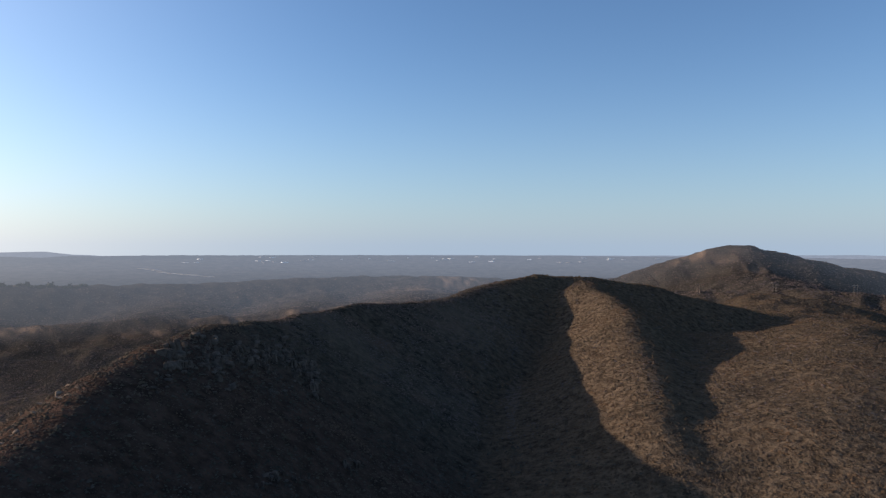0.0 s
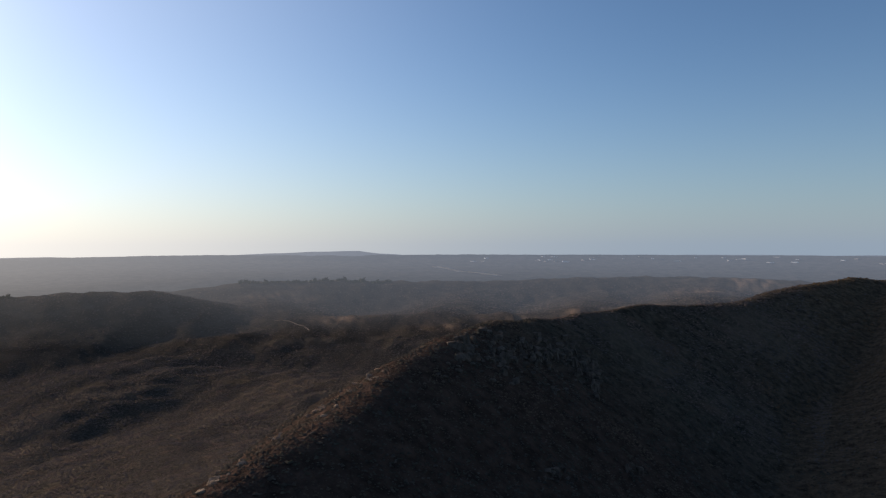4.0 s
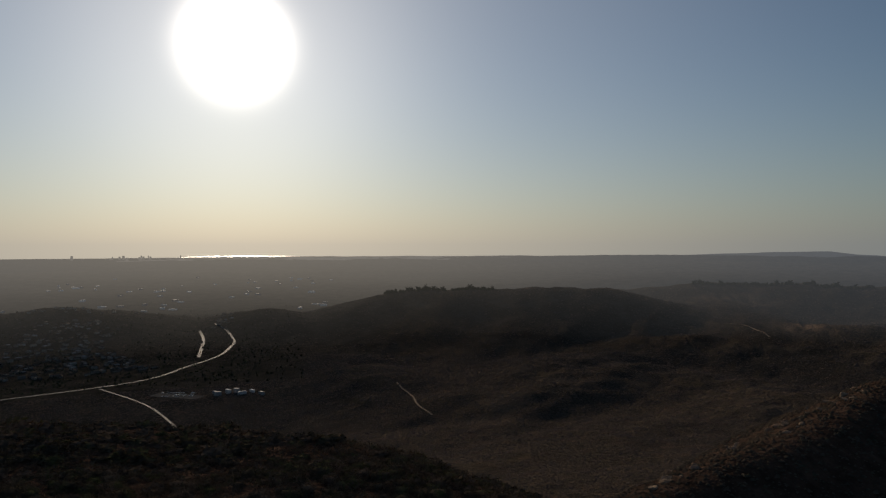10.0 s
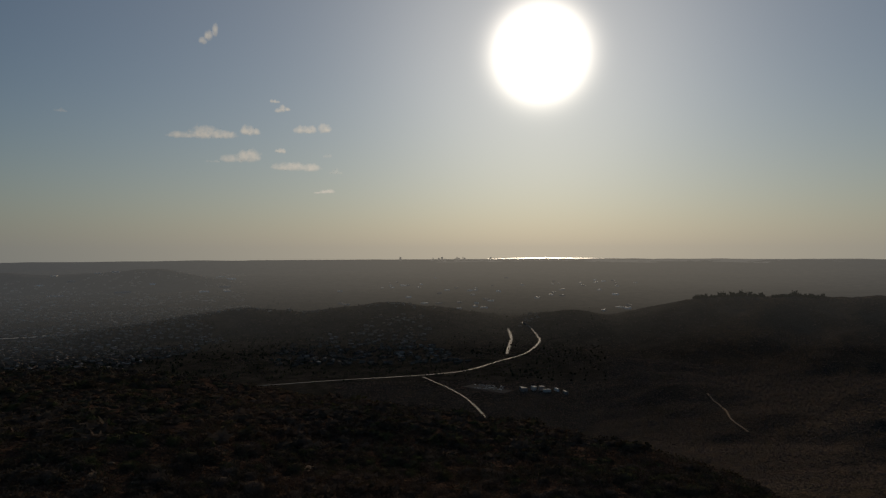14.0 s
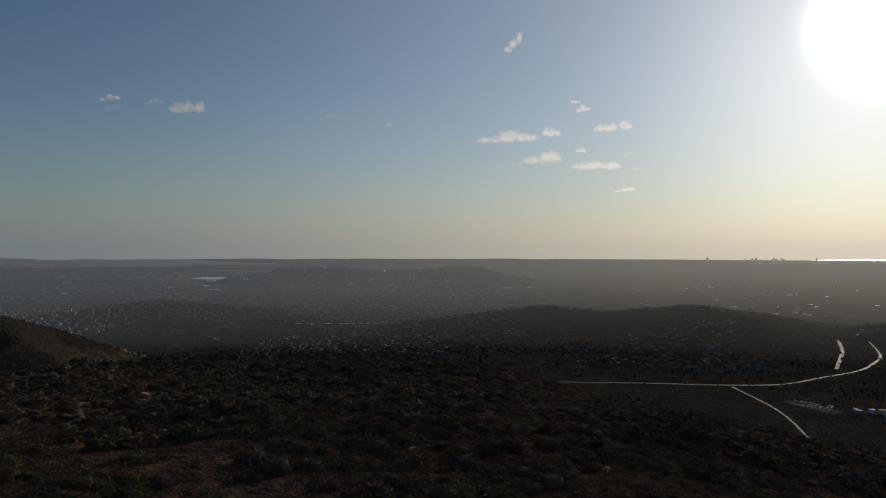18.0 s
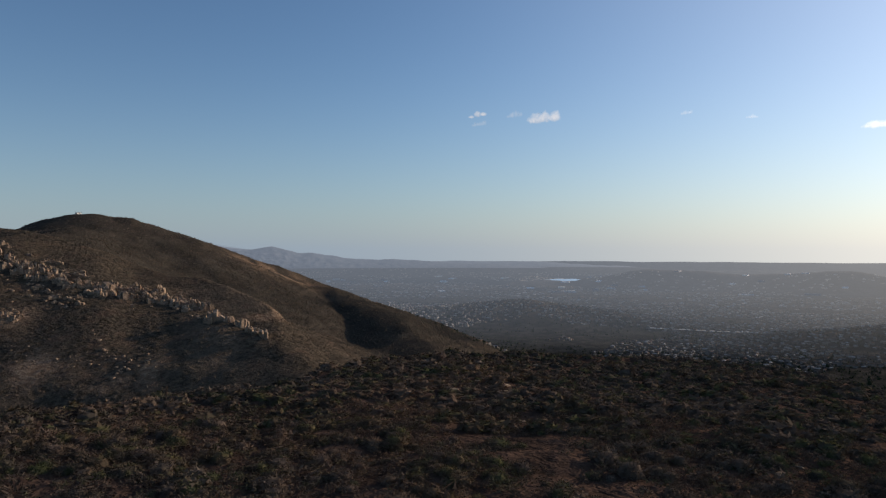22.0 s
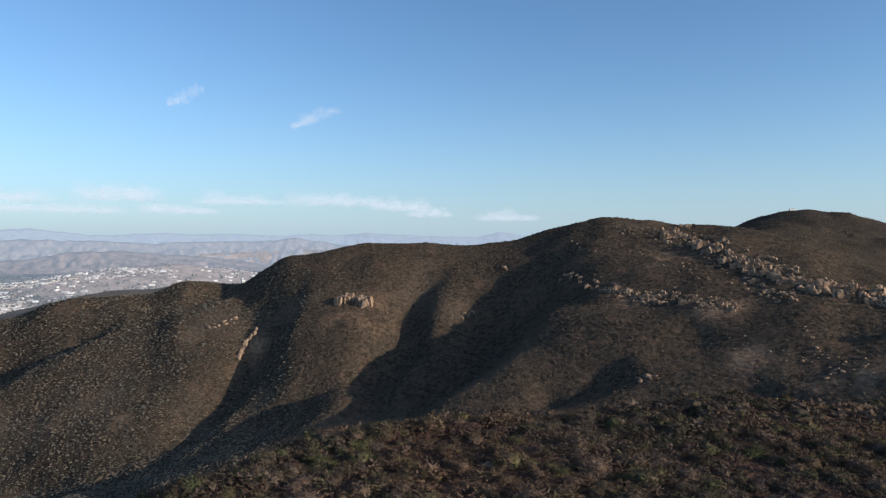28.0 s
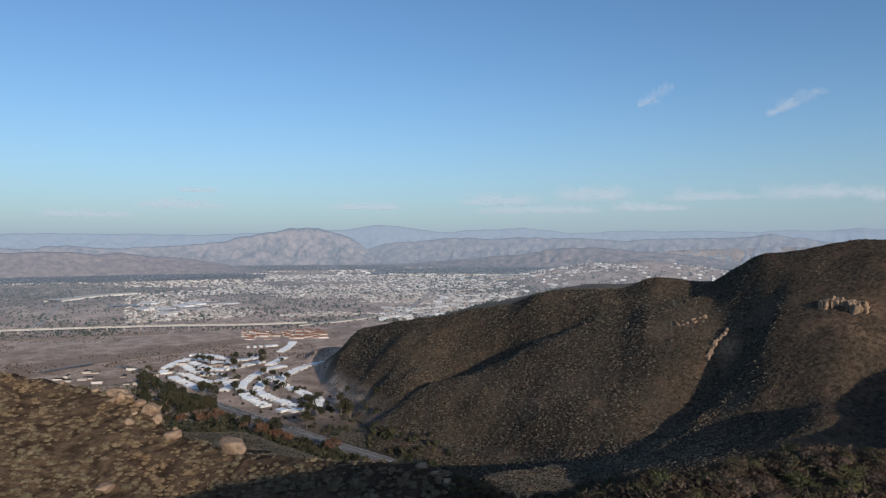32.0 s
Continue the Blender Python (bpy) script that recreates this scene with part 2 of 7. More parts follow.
# gullies that the rains have cut: bearings and elevations from head to foot, depth, breadth of the sunny and of the steep side in metres
GULLIES = (
    (((200.9, -1.9), (201.5, -3.1), (202.6, -5.1), (204.1, -7.6), (205.2, -9.3), (206.7, -10.9), (208.6, -12.9), (210.8, -14.6), (213.6, -15.6), (217, -16.4), (221, -17.4)), 20, 45, 20),
    (((188.9, -0.6), (190.0, -3.2), (191.2, -5.2), (192.6, -7.8), (193.7, -9.6), (194.9, -11.3), (196.5, -12.9), (198.3, -14.1)), 22, 45, 22),
    (((182.2, -0.6), (183.3, -3.0), (184.2, -5.4), (185.6, -7.4), (188.6, -9.6), (191.9, -11.2), (194.2, -12.3), (197.4, -13.9), (200.1, -15.3), (202.8, -16.3), (207, -17.6)), 34, 45, 38),
    (((198.3, -9.7), (200.1, -11.7), (202.3, -12.9), (205.4, -14.4), (208, -15.4)), 9, 25, 12),
    (((214.9, -6.75), (220.3, -7.77), (223.4, -8.9), (225.5, -9.56), (227.6, -10.4), (229.2, -11.5), (230.8, -13), (232.4, -13.9)), 38, 55, 32),
    (((214.3, -6.1), (216.7, -6.72), (218.5, -7.37), (220.0, -7.7)), 11, 30, 18),
    (((204.6, -2.6), (207.5, -3.7), (210.3, -4.3), (213, -4.7)), 14, 45, 24),
    (((173.4, -9.7), (176.3, -10.4), (179.0, -11.6), (181.7, -13), (183.1, -14.4)), 13, 35, 24),
    (((222.5, -6.2), (226, -7.9), (229.5, -9.6), (232.5, -11.2), (234.5, -12.4)), 12, 50, 30),
    (((168.5, -5.5), (169.5, -7.4), (170.6, -9.2), (171.6, -10.4)), 3, 26, 20),
    (((160.2, -5.4), (161.3, -7.2), (162.2, -8.8), (162.8, -10)), 3, 26, 20),
    (((153.2, -6.6), (153.8, -8.2), (154.6, -9.8)), 3, 26, 20),
)

HIGHWAY = [ray(a, 297 / math.tan(radians(-e)), e) for a, e in ((252, -9.2), (250.4, -9.6), (248.4, -11.3), (244.7, -12.65), (238.2, -15.34), (233.2, -17.04), (228.1, -18.61), (224.8, -19.8), (224.0, -20.4))]
ROAD_AZ = [(math.degrees(math.atan2(-p[0], p[1])) + 50) % 360 - 50 for p in HIGHWAY[::-1]]
ROAD_FAR = [math.hypot(p[0], p[1]) for p in HIGHWAY[::-1]]
# terrace of the park's uppermost lane
TERRACE = [ray(a, 296 / math.tan(radians(-e)), e) for a, e in ((235.4, -9.6), (236.8, -9.86), (238.6, -10.1), (240.2, -10.9))]
# knoll under the eye: bearing, distance to its brow, elevation of the brow
KNOLL = ((40, 60, -24), (56.5, 95, -19.2), (61, 110, -17.1), (70, 125, -15.2), (78, 140, -14.1), (85.5, 150, -13.0), (94, 165, -11.8), (102.5, 185, -10.3),
         (110, 200, -9.0), (116, 205, -8.75), (124, 200, -8.6), (134, 190, -8.6), (140, 185, -8.75), (144.5, 165, -9.4), (149.5, 140, -10.7), (160, 125, -11.3),
         (170, 115, -11.8), (180, 100, -13.3), (187, 92, -13.9), (194, 88, -14.5), (200.5, 84, -15.5), (207, 75, -17.8), (213, 70, -19), (222, 60, -23), (260, 45, -30), (320, 45, -30))
# brow of the bouldered slope beside the road
SIDE = ((212, 110, -24), (221.6, 125, -20.4), (225, 132, -19.4), (228.6, 140, -18.1), (235.5, 155, -17.3), (244.3, 180, -15.9), (248.4, 200, -14.0), (250.8, 215, -11.9),
        (253, 225, -11.0), (256, 240, -10.2), (259.4, 250, -9.0), (266, 260, -8.2), (290, 260, -9), (320, 260, -14))


def brow(az, nodes, column):
    return np.interp(az, [n[0] for n in nodes], [n[column] for n in nodes])


WORN = []


def worn(x, y):
    """How deep the gullies have cut at true places: steep on the side away from the sun."""
    total = np.zeros_like(x)
    for pts, deep, broad, steep in WORN:
        n = len(pts) - 1
        near_, across, along = np.full_like(x, 1e9), np.zeros_like(x), np.zeros_like(x)
        for k in range(n):
            (ax, ay), (bx_, by_) = pts[k], pts[k + 1]
            ex, ey = bx_ - ax, by_ - ay
            u = np.clip(((x - ax) * ex + (y - ay) * ey) / (ex * ex + ey * ey), 0, 1)
            px_, py_ = x - ax - u * ex, y - ay - u * ey
            r = np.hypot(px_, py_)
            best = r < near_
            near_ = np.where(best, r, near_)
            across = np.where(best, ex * py_ - ey * px_, across)
            along = np.where(best, (k + u) / n, along)
        w = np.where(across > 0, steep, broad)
        total += deep * smooth(along, -0.05, 0.3) * (1 - 0.72 * smooth(along, 0.5, 0.85)) * np.exp(-(near_ / (w * (1 - 0.45 * smooth(along, 0.5, 0.85)))) ** 2)
    return total


HILL_AZ = np.arange(139, 241.01, 0.2)
HILL_SMOOTH = []
for k, wide in ((1, 10), (2, 10), (3, 10), (4, 2)):
    bell = np.exp(-(np.arange(-2 * wide, 2 * wide + 1) / wide) ** 2)
    values = np.pad(np.interp(HILL_AZ, [h[0] for h in HILL], [h[k] for h in HILL]), 2 * wide, mode="edge")
    HILL_SMOOTH.append(np.convolve(values, bell / bell.sum(), mode="valid"))


def hillside(az, d):
    """Height of the great hill's smooth body: from its foot up to the skyline, and down again behind it."""
    az = np.asarray(az, float)
    df, ef, ds, es = (np.interp(az, HILL_AZ, column_) for column_ in HILL_SMOOTH)
    zf, zs = df * np.tan(np.radians(ef)), ds * np.tan(np.radians(es))
    u = np.clip((d - df) / (ds - df), 0, 1)
    z = zf + (zs - zf) * u * (1 + 0.32 * (1 - u))
    z = np.where(d < df, zf - 0.35 * (df - d), z)
    back = np.maximum(d - ds, 0)
    z = z + back * (np.tan(np.radians(es)) - 0.08) - np.minimum(0.0011 * back ** 2, 0.4 * back)
    return ZC + np.where((az > 139) & (az < 241), z, -1e4)


def land(x, y, fine=True):
    """Height of the ground at true places."""
    d = np.hypot(x, y)
    az = (np.degrees(np.arctan2(-x, y)) + 50) % 360 - 50
    mesa = smooth(d, 4200 + 350 * np.sin(az * 0.21) + 200 * np.sin(az * 0.57), 5000) * smooth(az, 62, 40) * 62
    h = mesa + fbm(x, y, 900, 3, 5) * 7 * smooth(d, 1500, 3000)
    bend = 14 * np.clip(d / 700, 0.1, 1)
    wx, wy = x + bend * fbm(x, y, 170, 3, 11), y + bend * fbm(x, y, 170, 3, 21)
    for pts, slope, width in RIDGES:
        far = max(math.hypot(p[0], p[1]) for p in pts)
        best = np.full_like(x, -1e4)
        for (ax, ay, aw), (bx, by, bw) in zip(pts, pts[1:]):
            ex, ey = bx - ax, by - ay
            u = np.clip(((wx - ax) * ex + (wy - ay) * ey) / (ex * ex + ey * ey), 0, 1)
            r = np.hypot(wx - ax - u * ex, wy - ay - u * ey)
            best = np.maximum(best, aw + (bw - aw) * u - slope * (np.sqrt(r * r + width * width) - width))
        k = 5.0 if far < 1800 else 9.0
        h = 0.5 * (h + best + np.sqrt((h - best) ** 2 + k * k))
    front = hillside(az + bend / 14 * 0.5 * fbm(x, y, 120, 3, 61), d)
    h = 0.5 * (h + front + np.sqrt((h - front) ** 2 + 16.0))
    h = h - worn(wx, wy)
    # the highway's cut along the canyon floor
    cut = np.full_like(x, 1e4)
    for (ax, ay, _), (bx, by, _) in zip(HIGHWAY, HIGHWAY[1:]):
        ex, ey = bx - ax, by - ay
        u = np.clip(((x - ax) * ex + (y - ay) * ey) / (ex * ex + ey * ey), 0, 1)
        cut = np.minimum(cut, np.hypot(x - ax - u * ex, y - ay - u * ey))
    away = np.maximum(cut - 17, 0)
    this_side = (d < np.interp(az, ROAD_AZ, ROAD_FAR)) * smooth(az, 221, 226)
    floor_ = 3 + (0.45 - 0.27 * this_side) * (np.sqrt(away ** 2 + 100) - 10) + (0.006 - 0.0045 * this_side) * away ** 2
    h = np.where(cut < 400, 0.5 * (h + floor_ - np.sqrt((h - floor_) ** 2 + 9)), h)
    shelf = np.full_like(x, 1e4)
    for (ax, ay, _), (bx, by, _) in zip(TERRACE, TERRACE[1:]):
        ex, ey = bx - ax, by - ay
        u = np.clip(((x - ax) * ex + (y - ay) * ey) / (ex * ex + ey * ey), 0, 1)
        shelf = np.minimum(shelf, np.hypot(x - ax - u * ex, y - ay - u * ey))
    floor_ = 3 + 0.55 * np.maximum(shelf - 24, 0) + 0.002 * np.maximum(shelf - 24, 0) ** 2
    h = np.where(shelf < 300, 0.5 * (h + floor_ - np.sqrt((h - floor_) ** 2 + 9)), h)
    hill = smooth(h, 12, 60)
    if fine:
        gully = 1 - np.abs(fbm(x, y, 150, 3, 31))
        h = h + hill * (fbm(x, y, 70, 4, 41) * 2.2 + (gully - 0.7) * 4.5 * smooth(d, 300, 700))
        ribs = 1 - np.abs(fbm(0.5 * x + 0.87 * y, 2.4 * (0.5 * y - 0.87 * x), 120, 3, 35))
        h = h + hill * (ribs - 0.75) * 6.0 * smooth(d, 700, 1100) * smooth(az, 75, 55)
        # spurs that run down into the gorge
        gorge = smooth(az, 76, 66) * smooth(az, 4, 16) * smooth(d, 560, 850) * smooth(d, 2700, 2100)
        spurs = 1 - np.abs(fbm(0.5 * (0.94 * y - 0.34 * x), 1.7 * (0.94 * x + 0.34 * y), 330, 4, 36))
        h = h + gorge * ((spurs - 0.75) * 14.0 + 4.0 * fbm(x, y, 330, 3, 37))
    # the knoll and the side slope
    dc, hc = brow(az, KNOLL, 1), -np.tan(np.radians(brow(az, KNOLL, 2)))
    drop = dc * hc
    k1 = ZC - 24.0 - np.maximum(drop - 24.0, 0.0) * (d / dc) ** 1.35
    k1 = np.where(d > dc, ZC - drop - (d - dc) * 0.30 - 0.0016 * (d - dc) ** 2, k1)
    dc, hc = brow(az, SIDE, 1), -np.tan(np.radians(brow(az, SIDE, 2)))
    drop = dc * hc
    k2 = np.where(d > dc, ZC - drop - (d - dc) * 0.45 - 0.0012 * (d - dc) ** 2, ZC - drop - (dc - d) * 0.32)
    k2 = np.where((az > 205) & (az < 325), k2, -1e4)
    k2 = k2 - 60 * smooth(az, 218, 206)
    for kn in (k1, k2):
        if fine:
            kn = kn + fbm(x, y, 26, 4, 51) * 0.9 * smooth(d, 15, 60)
        h = 0.5 * (h + kn + np.sqrt((h - kn) ** 2 + 4.0))
    return h


later = []
for nodes, deep, broad, steep in GULLIES:
    line = []
    for a, e in nodes:
        d = np.linspace(380, 3300, 1500) if a > 100 else np.linspace(820, 3300, 1200)
        z = land(-d * math.sin(radians(a)), d * math.cos(radians(a)), False)
        above = np.nonzero(z >= ZC + d * math.tan(radians(e)))[0]
        far_ = d[above[0]] if len(above) else 900.0
        line.append((-far_ * math.sin(radians(a)), far_ * math.cos(radians(a))))
    later.append((line, deep, broad, steep))
WORN.extend(later)


def built(x, y, z):
    """Where a true place is built, and the factor by which sizes shrink there."""
    d = np.hypot(x, y)
    f = drawn_in(d) / np.maximum(d, 1e-6)
    return x * f, y * f, ZC + (z - ZC) * f, f


AZ = np.concatenate([np.arange(-38, 264, 0.34), np.arange(264, 322, 1.0)])
DIST = np.concatenate([np.geomspace(6, 40, 14)[:-1], np.geomspace(40, 300, 95)[:-1], np.geomspace(300, 1900, 165)[:-1], np.geomspace(1900, 16400, 70)])
aa, dd = np.meshgrid(np.radians(AZ), DIST)
gx, gy = -dd * np.sin(aa), dd * np.cos(aa)
gz = land(gx, gy)
bx, by, bz, _ = built(gx, gy, gz)
nr, nc = gx.shape
GEL = np.degrees(np.arctan2(gz - ZC, dd))
GTOP = np.maximum.accumulate(GEL, axis=0)   # skyline so far along each bearing


def column(az):
    return np.clip(np.searchsorted(AZ, az), 1, nc - 1)


def on_ground(az, d):
    """Height of the built sheet at a bearing and true distance, and how far it lies under the skyline before it, in degrees."""
    j = column(az)
    u = np.clip((az - AZ[j - 1]) / (AZ[j] - AZ[j - 1]), 0, 1)
    i = np.clip(np.searchsorted(DIST, d), 1, nr - 1)
    v = np.clip((d - DIST[i - 1]) / (DIST[i] - DIST[i - 1]), 0, 1)
    z = (gz[i - 1, j - 1] * (1 - u) + gz[i - 1, j] * u) * (1 - v) + (gz[i, j - 1] * (1 - u) + gz[i, j] * u) * v
    return z, GTOP[i - 1, j] - GEL[i, j]


def hit(az, el, least=25.0):
    """True place where the line from the eye at that bearing and elevation first meets the ground past a least distance."""
    j = int(column(az))
    e = GEL[:, j]
    for i in np.nonzero((e >= el) & (DIST >= least))[0]:
        if i and e[i - 1] < el:
            k = (el - e[i - 1]) / (e[i] - e[i - 1])
            d = DIST[i - 1] + (DIST[i] - DIST[i - 1]) * k
            break
    else:
        d = 14000.0
    a = radians(az)
    return np.array((-d * math.sin(a), d * math.cos(a), float(on_ground(np.array([az]), np.array([d]))[0][0])))


def place(p, lift=0.0):
    """Built position and size factor of a true place."""
    x, y, z, f = built(p[0], p[1], p[2] + lift)
    return Vector((float(x), float(y), float(z))), float(f)


def sheet(name, verts, faces):
    """A mesh from arrays of places and of quads."""
    me = bpy.data.meshes.new(name)
    me.vertices.add(len(verts))
    me.vertices.foreach_set("co", np.asarray(verts, np.float32).ravel())
    n = faces.shape[1]
    me.loops.add(faces.size)
    me.loops.foreach_set("vertex_index", faces.astype(np.int32).ravel())
    me.polygons.add(len(faces))
    me.polygons.foreach_set("loop_start", np.arange(0, faces.size, n, dtype=np.int32))
    me.polygons.foreach_set("loop_total", np.full(len(faces), n, np.int32))
    me.update(calc_edges=True)
    me.validate()
    return me


ii, jj = np.meshgrid(np.arange(nr - 1), np.arange(nc), indexing="ij")
jn = (jj + 1) % nc
tri_a = np.stack([ii * nc + jj, ii * nc + jn, (ii + 1) * nc + jn], -1).reshape(-1, 3)
tri_b = np.stack([ii * nc + jj, (ii + 1) * nc + jn, (ii + 1) * nc + jj], -1).reshape(-1, 3)
c = np.arange(nc)
middle = np.stack([np.full(nc, nr * nc), (c + 1) % nc, c], -1)
ground_faces = np.concatenate([tri_a, tri_b, middle])
top_place = np.array([[0, 0, float(gz[0].mean())]])
ground_mesh = sheet("ground", np.concatenate([np.stack([bx, by, bz], -1).reshape(-1, 3), top_place]), ground_faces)
ground_mesh.polygons.foreach_set("use_smooth", np.ones(len(ground_faces), bool))
ground = tagged(new("ground", ground_mesh), "brown chaparral hills falling to a hazy built-up plain", "ground", kind="structure")

# what grows where: 1 on the flat, built-up plain; 1 on dry golden slopes
azd = np.degrees(aa)
FLAT = smooth(gz, 45, 14) * smooth(dd, 700, 1100) + smooth(dd, 2900, 3600)
FLAT = np.clip(FLAT, 0, 1) * np.maximum(smooth(dd, 2900, 3600), np.maximum(smooth(azd, 92, 104), smooth(azd, 66, 72) * smooth(dd, 900, 1200)))
# broken country takes the dark plain colour, for scrub and painted canyon shade
FLAT = np.maximum(FLAT, 0.5 * smooth(azd, 62, 52) * smooth(azd, -15, -9) * smooth(dd, 1150, 1700))
FLAT = np.maximum(FLAT, 0.9 * smooth(azd, 58, 66) * smooth(azd, 108, 100) * smooth(dd, 1000, 1400))
FLAT = FLAT * (1 - smooth(azd, 196, 202) * smooth(azd, 234, 230) * smooth(dd, 1150, 1050))
TAN = smooth(azd, 196, 204) * (1 - 0.5 * smooth(dd, 2800, 4300)) * smooth(dd, 950, 1350)
for a0, a1, d0 in ((-60, -11, 1300), (134, 171, 1250)):   # darker ground colour on the two round peaks
    FLAT = np.maximum(FLAT, 0.6 * smooth(azd, a0 - 3, a0 + 3) * smooth(azd, a1 + 3, a1 - 3) * smooth(dd, d0, d0 + 350))
GOLD = smooth(azd, 2, -9) * smooth(dd, 1500, 1000) + 0.75 * smooth(azd, 300, 270) * smooth(azd, 225, 240) * smooth(dd, 320, 260)
# pale patches, painted sunlight on the broken country, bare stone on the peaks: bearing, distance, size in metres
STONY_AND_SUNLIT = ((17, 2150, 130), (8, 2300, 110), (2, 2900, 170), (-1.5, 3250, 200), (23, 2050, 90), (31, 2250, 120),
         (12, 2200, 80), (36, 2950, 140), (-19.5, 2250, 90), (-21.5, 2180, 70), (-24, 2050, 60), (148.5, 1850, 110), (151, 1900, 100))
# bare scree on the great hill: bearing, elevation, size
SCREE = ((156.3, -3.6, 30), (155.2, -4.3, 30), (154.0, -5.0, 30), (152.8, -5.8, 30), (151.6, -6.7, 28), (149.4, -4.9, 30), (150.6, -5.2, 22), (172.0, -1.2, 30), (168, -5.4, 32), (176, -5.2, 30),
         (197.0, -4.6, 28), (195.6, -5.6, 26), (198.6, -6.4, 26), (205.7, -8.6, 20), (204.9, -7.6, 18), (219.5, -12.4, 26), (214, -12, 24), (208.5, -7.0, 26), (160, -9.3, 30), (166, -8.6, 28))


BARE_AND_SUNLIT = []


def stony_and_sunlit(x, y):
    w = np.zeros_like(x)
    if not BARE_AND_SUNLIT:
        for a, e, r in SCREE:
            d = np.linspace(420, 1700, 600)
            far_ = d[int(np.argmax(hillside(np.full_like(d, a), d) >= ZC + d * math.tan(radians(e))))]
            BARE_AND_SUNLIT.append((ray(a, far_, 0), r))
        BARE_AND_SUNLIT.extend((ray(a, d, 0), r) for a, d, r in STONY_AND_SUNLIT)
    for p, r in BARE_AND_SUNLIT:
        w = np.maximum(w, np.exp(-((x - p[0]) ** 2 + (y - p[1]) ** 2) / (r * r * 0.5)))
    return np.clip(w * (0.5 + 1.3 * fbm(x, y, 22, 4, 95)), 0, 1)


STONE_AND_SUN = stony_and_sunlit(gx, gy)
for label, values in (("soil", smooth(dd, 330, 240)), ("stone", STONE_AND_SUN), ("flat", FLAT), ("gold", np.clip(GOLD, 0, 1)), ("tan", TAN)):
    layer = ground_mesh.attributes.new(label, "FLOAT", "POINT")
    layer.data.foreach_set("value", np.append(values.ravel(), 0.0).astype(np.float32))

# ---- materials ----
def material(name, build, rough=0.9, spec=0.2):
    m = bpy.data.materials.new(name)
    m.use_nodes = True
    n = Nodes(m.node_tree)
    b = n.add("ShaderNodeBsdfPrincipled", Roughness=rough)
    b.inputs["Specular IOR Level"].default_value = spec
    n.add("ShaderNodeOutputMaterial", Surface=b.outputs[0])
    build(n, b)
    return m


def hook(n, b, colour, height=None, strength=0.5, distance=0.3):
    n.t.links.new(colour, b.inputs["Base Color"])
    if height is not None:
        bump = n.add("ShaderNodeBump", Strength=strength, Distance=distance, Height=height)
        n.t.links.new(bump.outputs[0], b.inputs["Normal"])


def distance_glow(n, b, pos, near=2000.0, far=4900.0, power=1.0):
    """Haze painted as emission: far surfaces glow like the air, more towards the sun."""
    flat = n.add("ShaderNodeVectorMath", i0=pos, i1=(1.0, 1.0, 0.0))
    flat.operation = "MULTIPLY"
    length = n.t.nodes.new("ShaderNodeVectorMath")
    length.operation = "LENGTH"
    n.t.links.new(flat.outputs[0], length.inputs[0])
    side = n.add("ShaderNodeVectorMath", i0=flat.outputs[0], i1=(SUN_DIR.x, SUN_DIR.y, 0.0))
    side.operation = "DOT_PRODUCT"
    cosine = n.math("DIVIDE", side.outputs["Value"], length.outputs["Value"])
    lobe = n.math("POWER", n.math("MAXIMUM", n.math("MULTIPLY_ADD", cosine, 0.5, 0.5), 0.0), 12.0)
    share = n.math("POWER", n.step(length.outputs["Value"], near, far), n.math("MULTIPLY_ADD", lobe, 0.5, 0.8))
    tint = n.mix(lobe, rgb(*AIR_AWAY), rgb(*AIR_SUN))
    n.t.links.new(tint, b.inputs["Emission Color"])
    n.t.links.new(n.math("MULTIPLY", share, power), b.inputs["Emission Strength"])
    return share


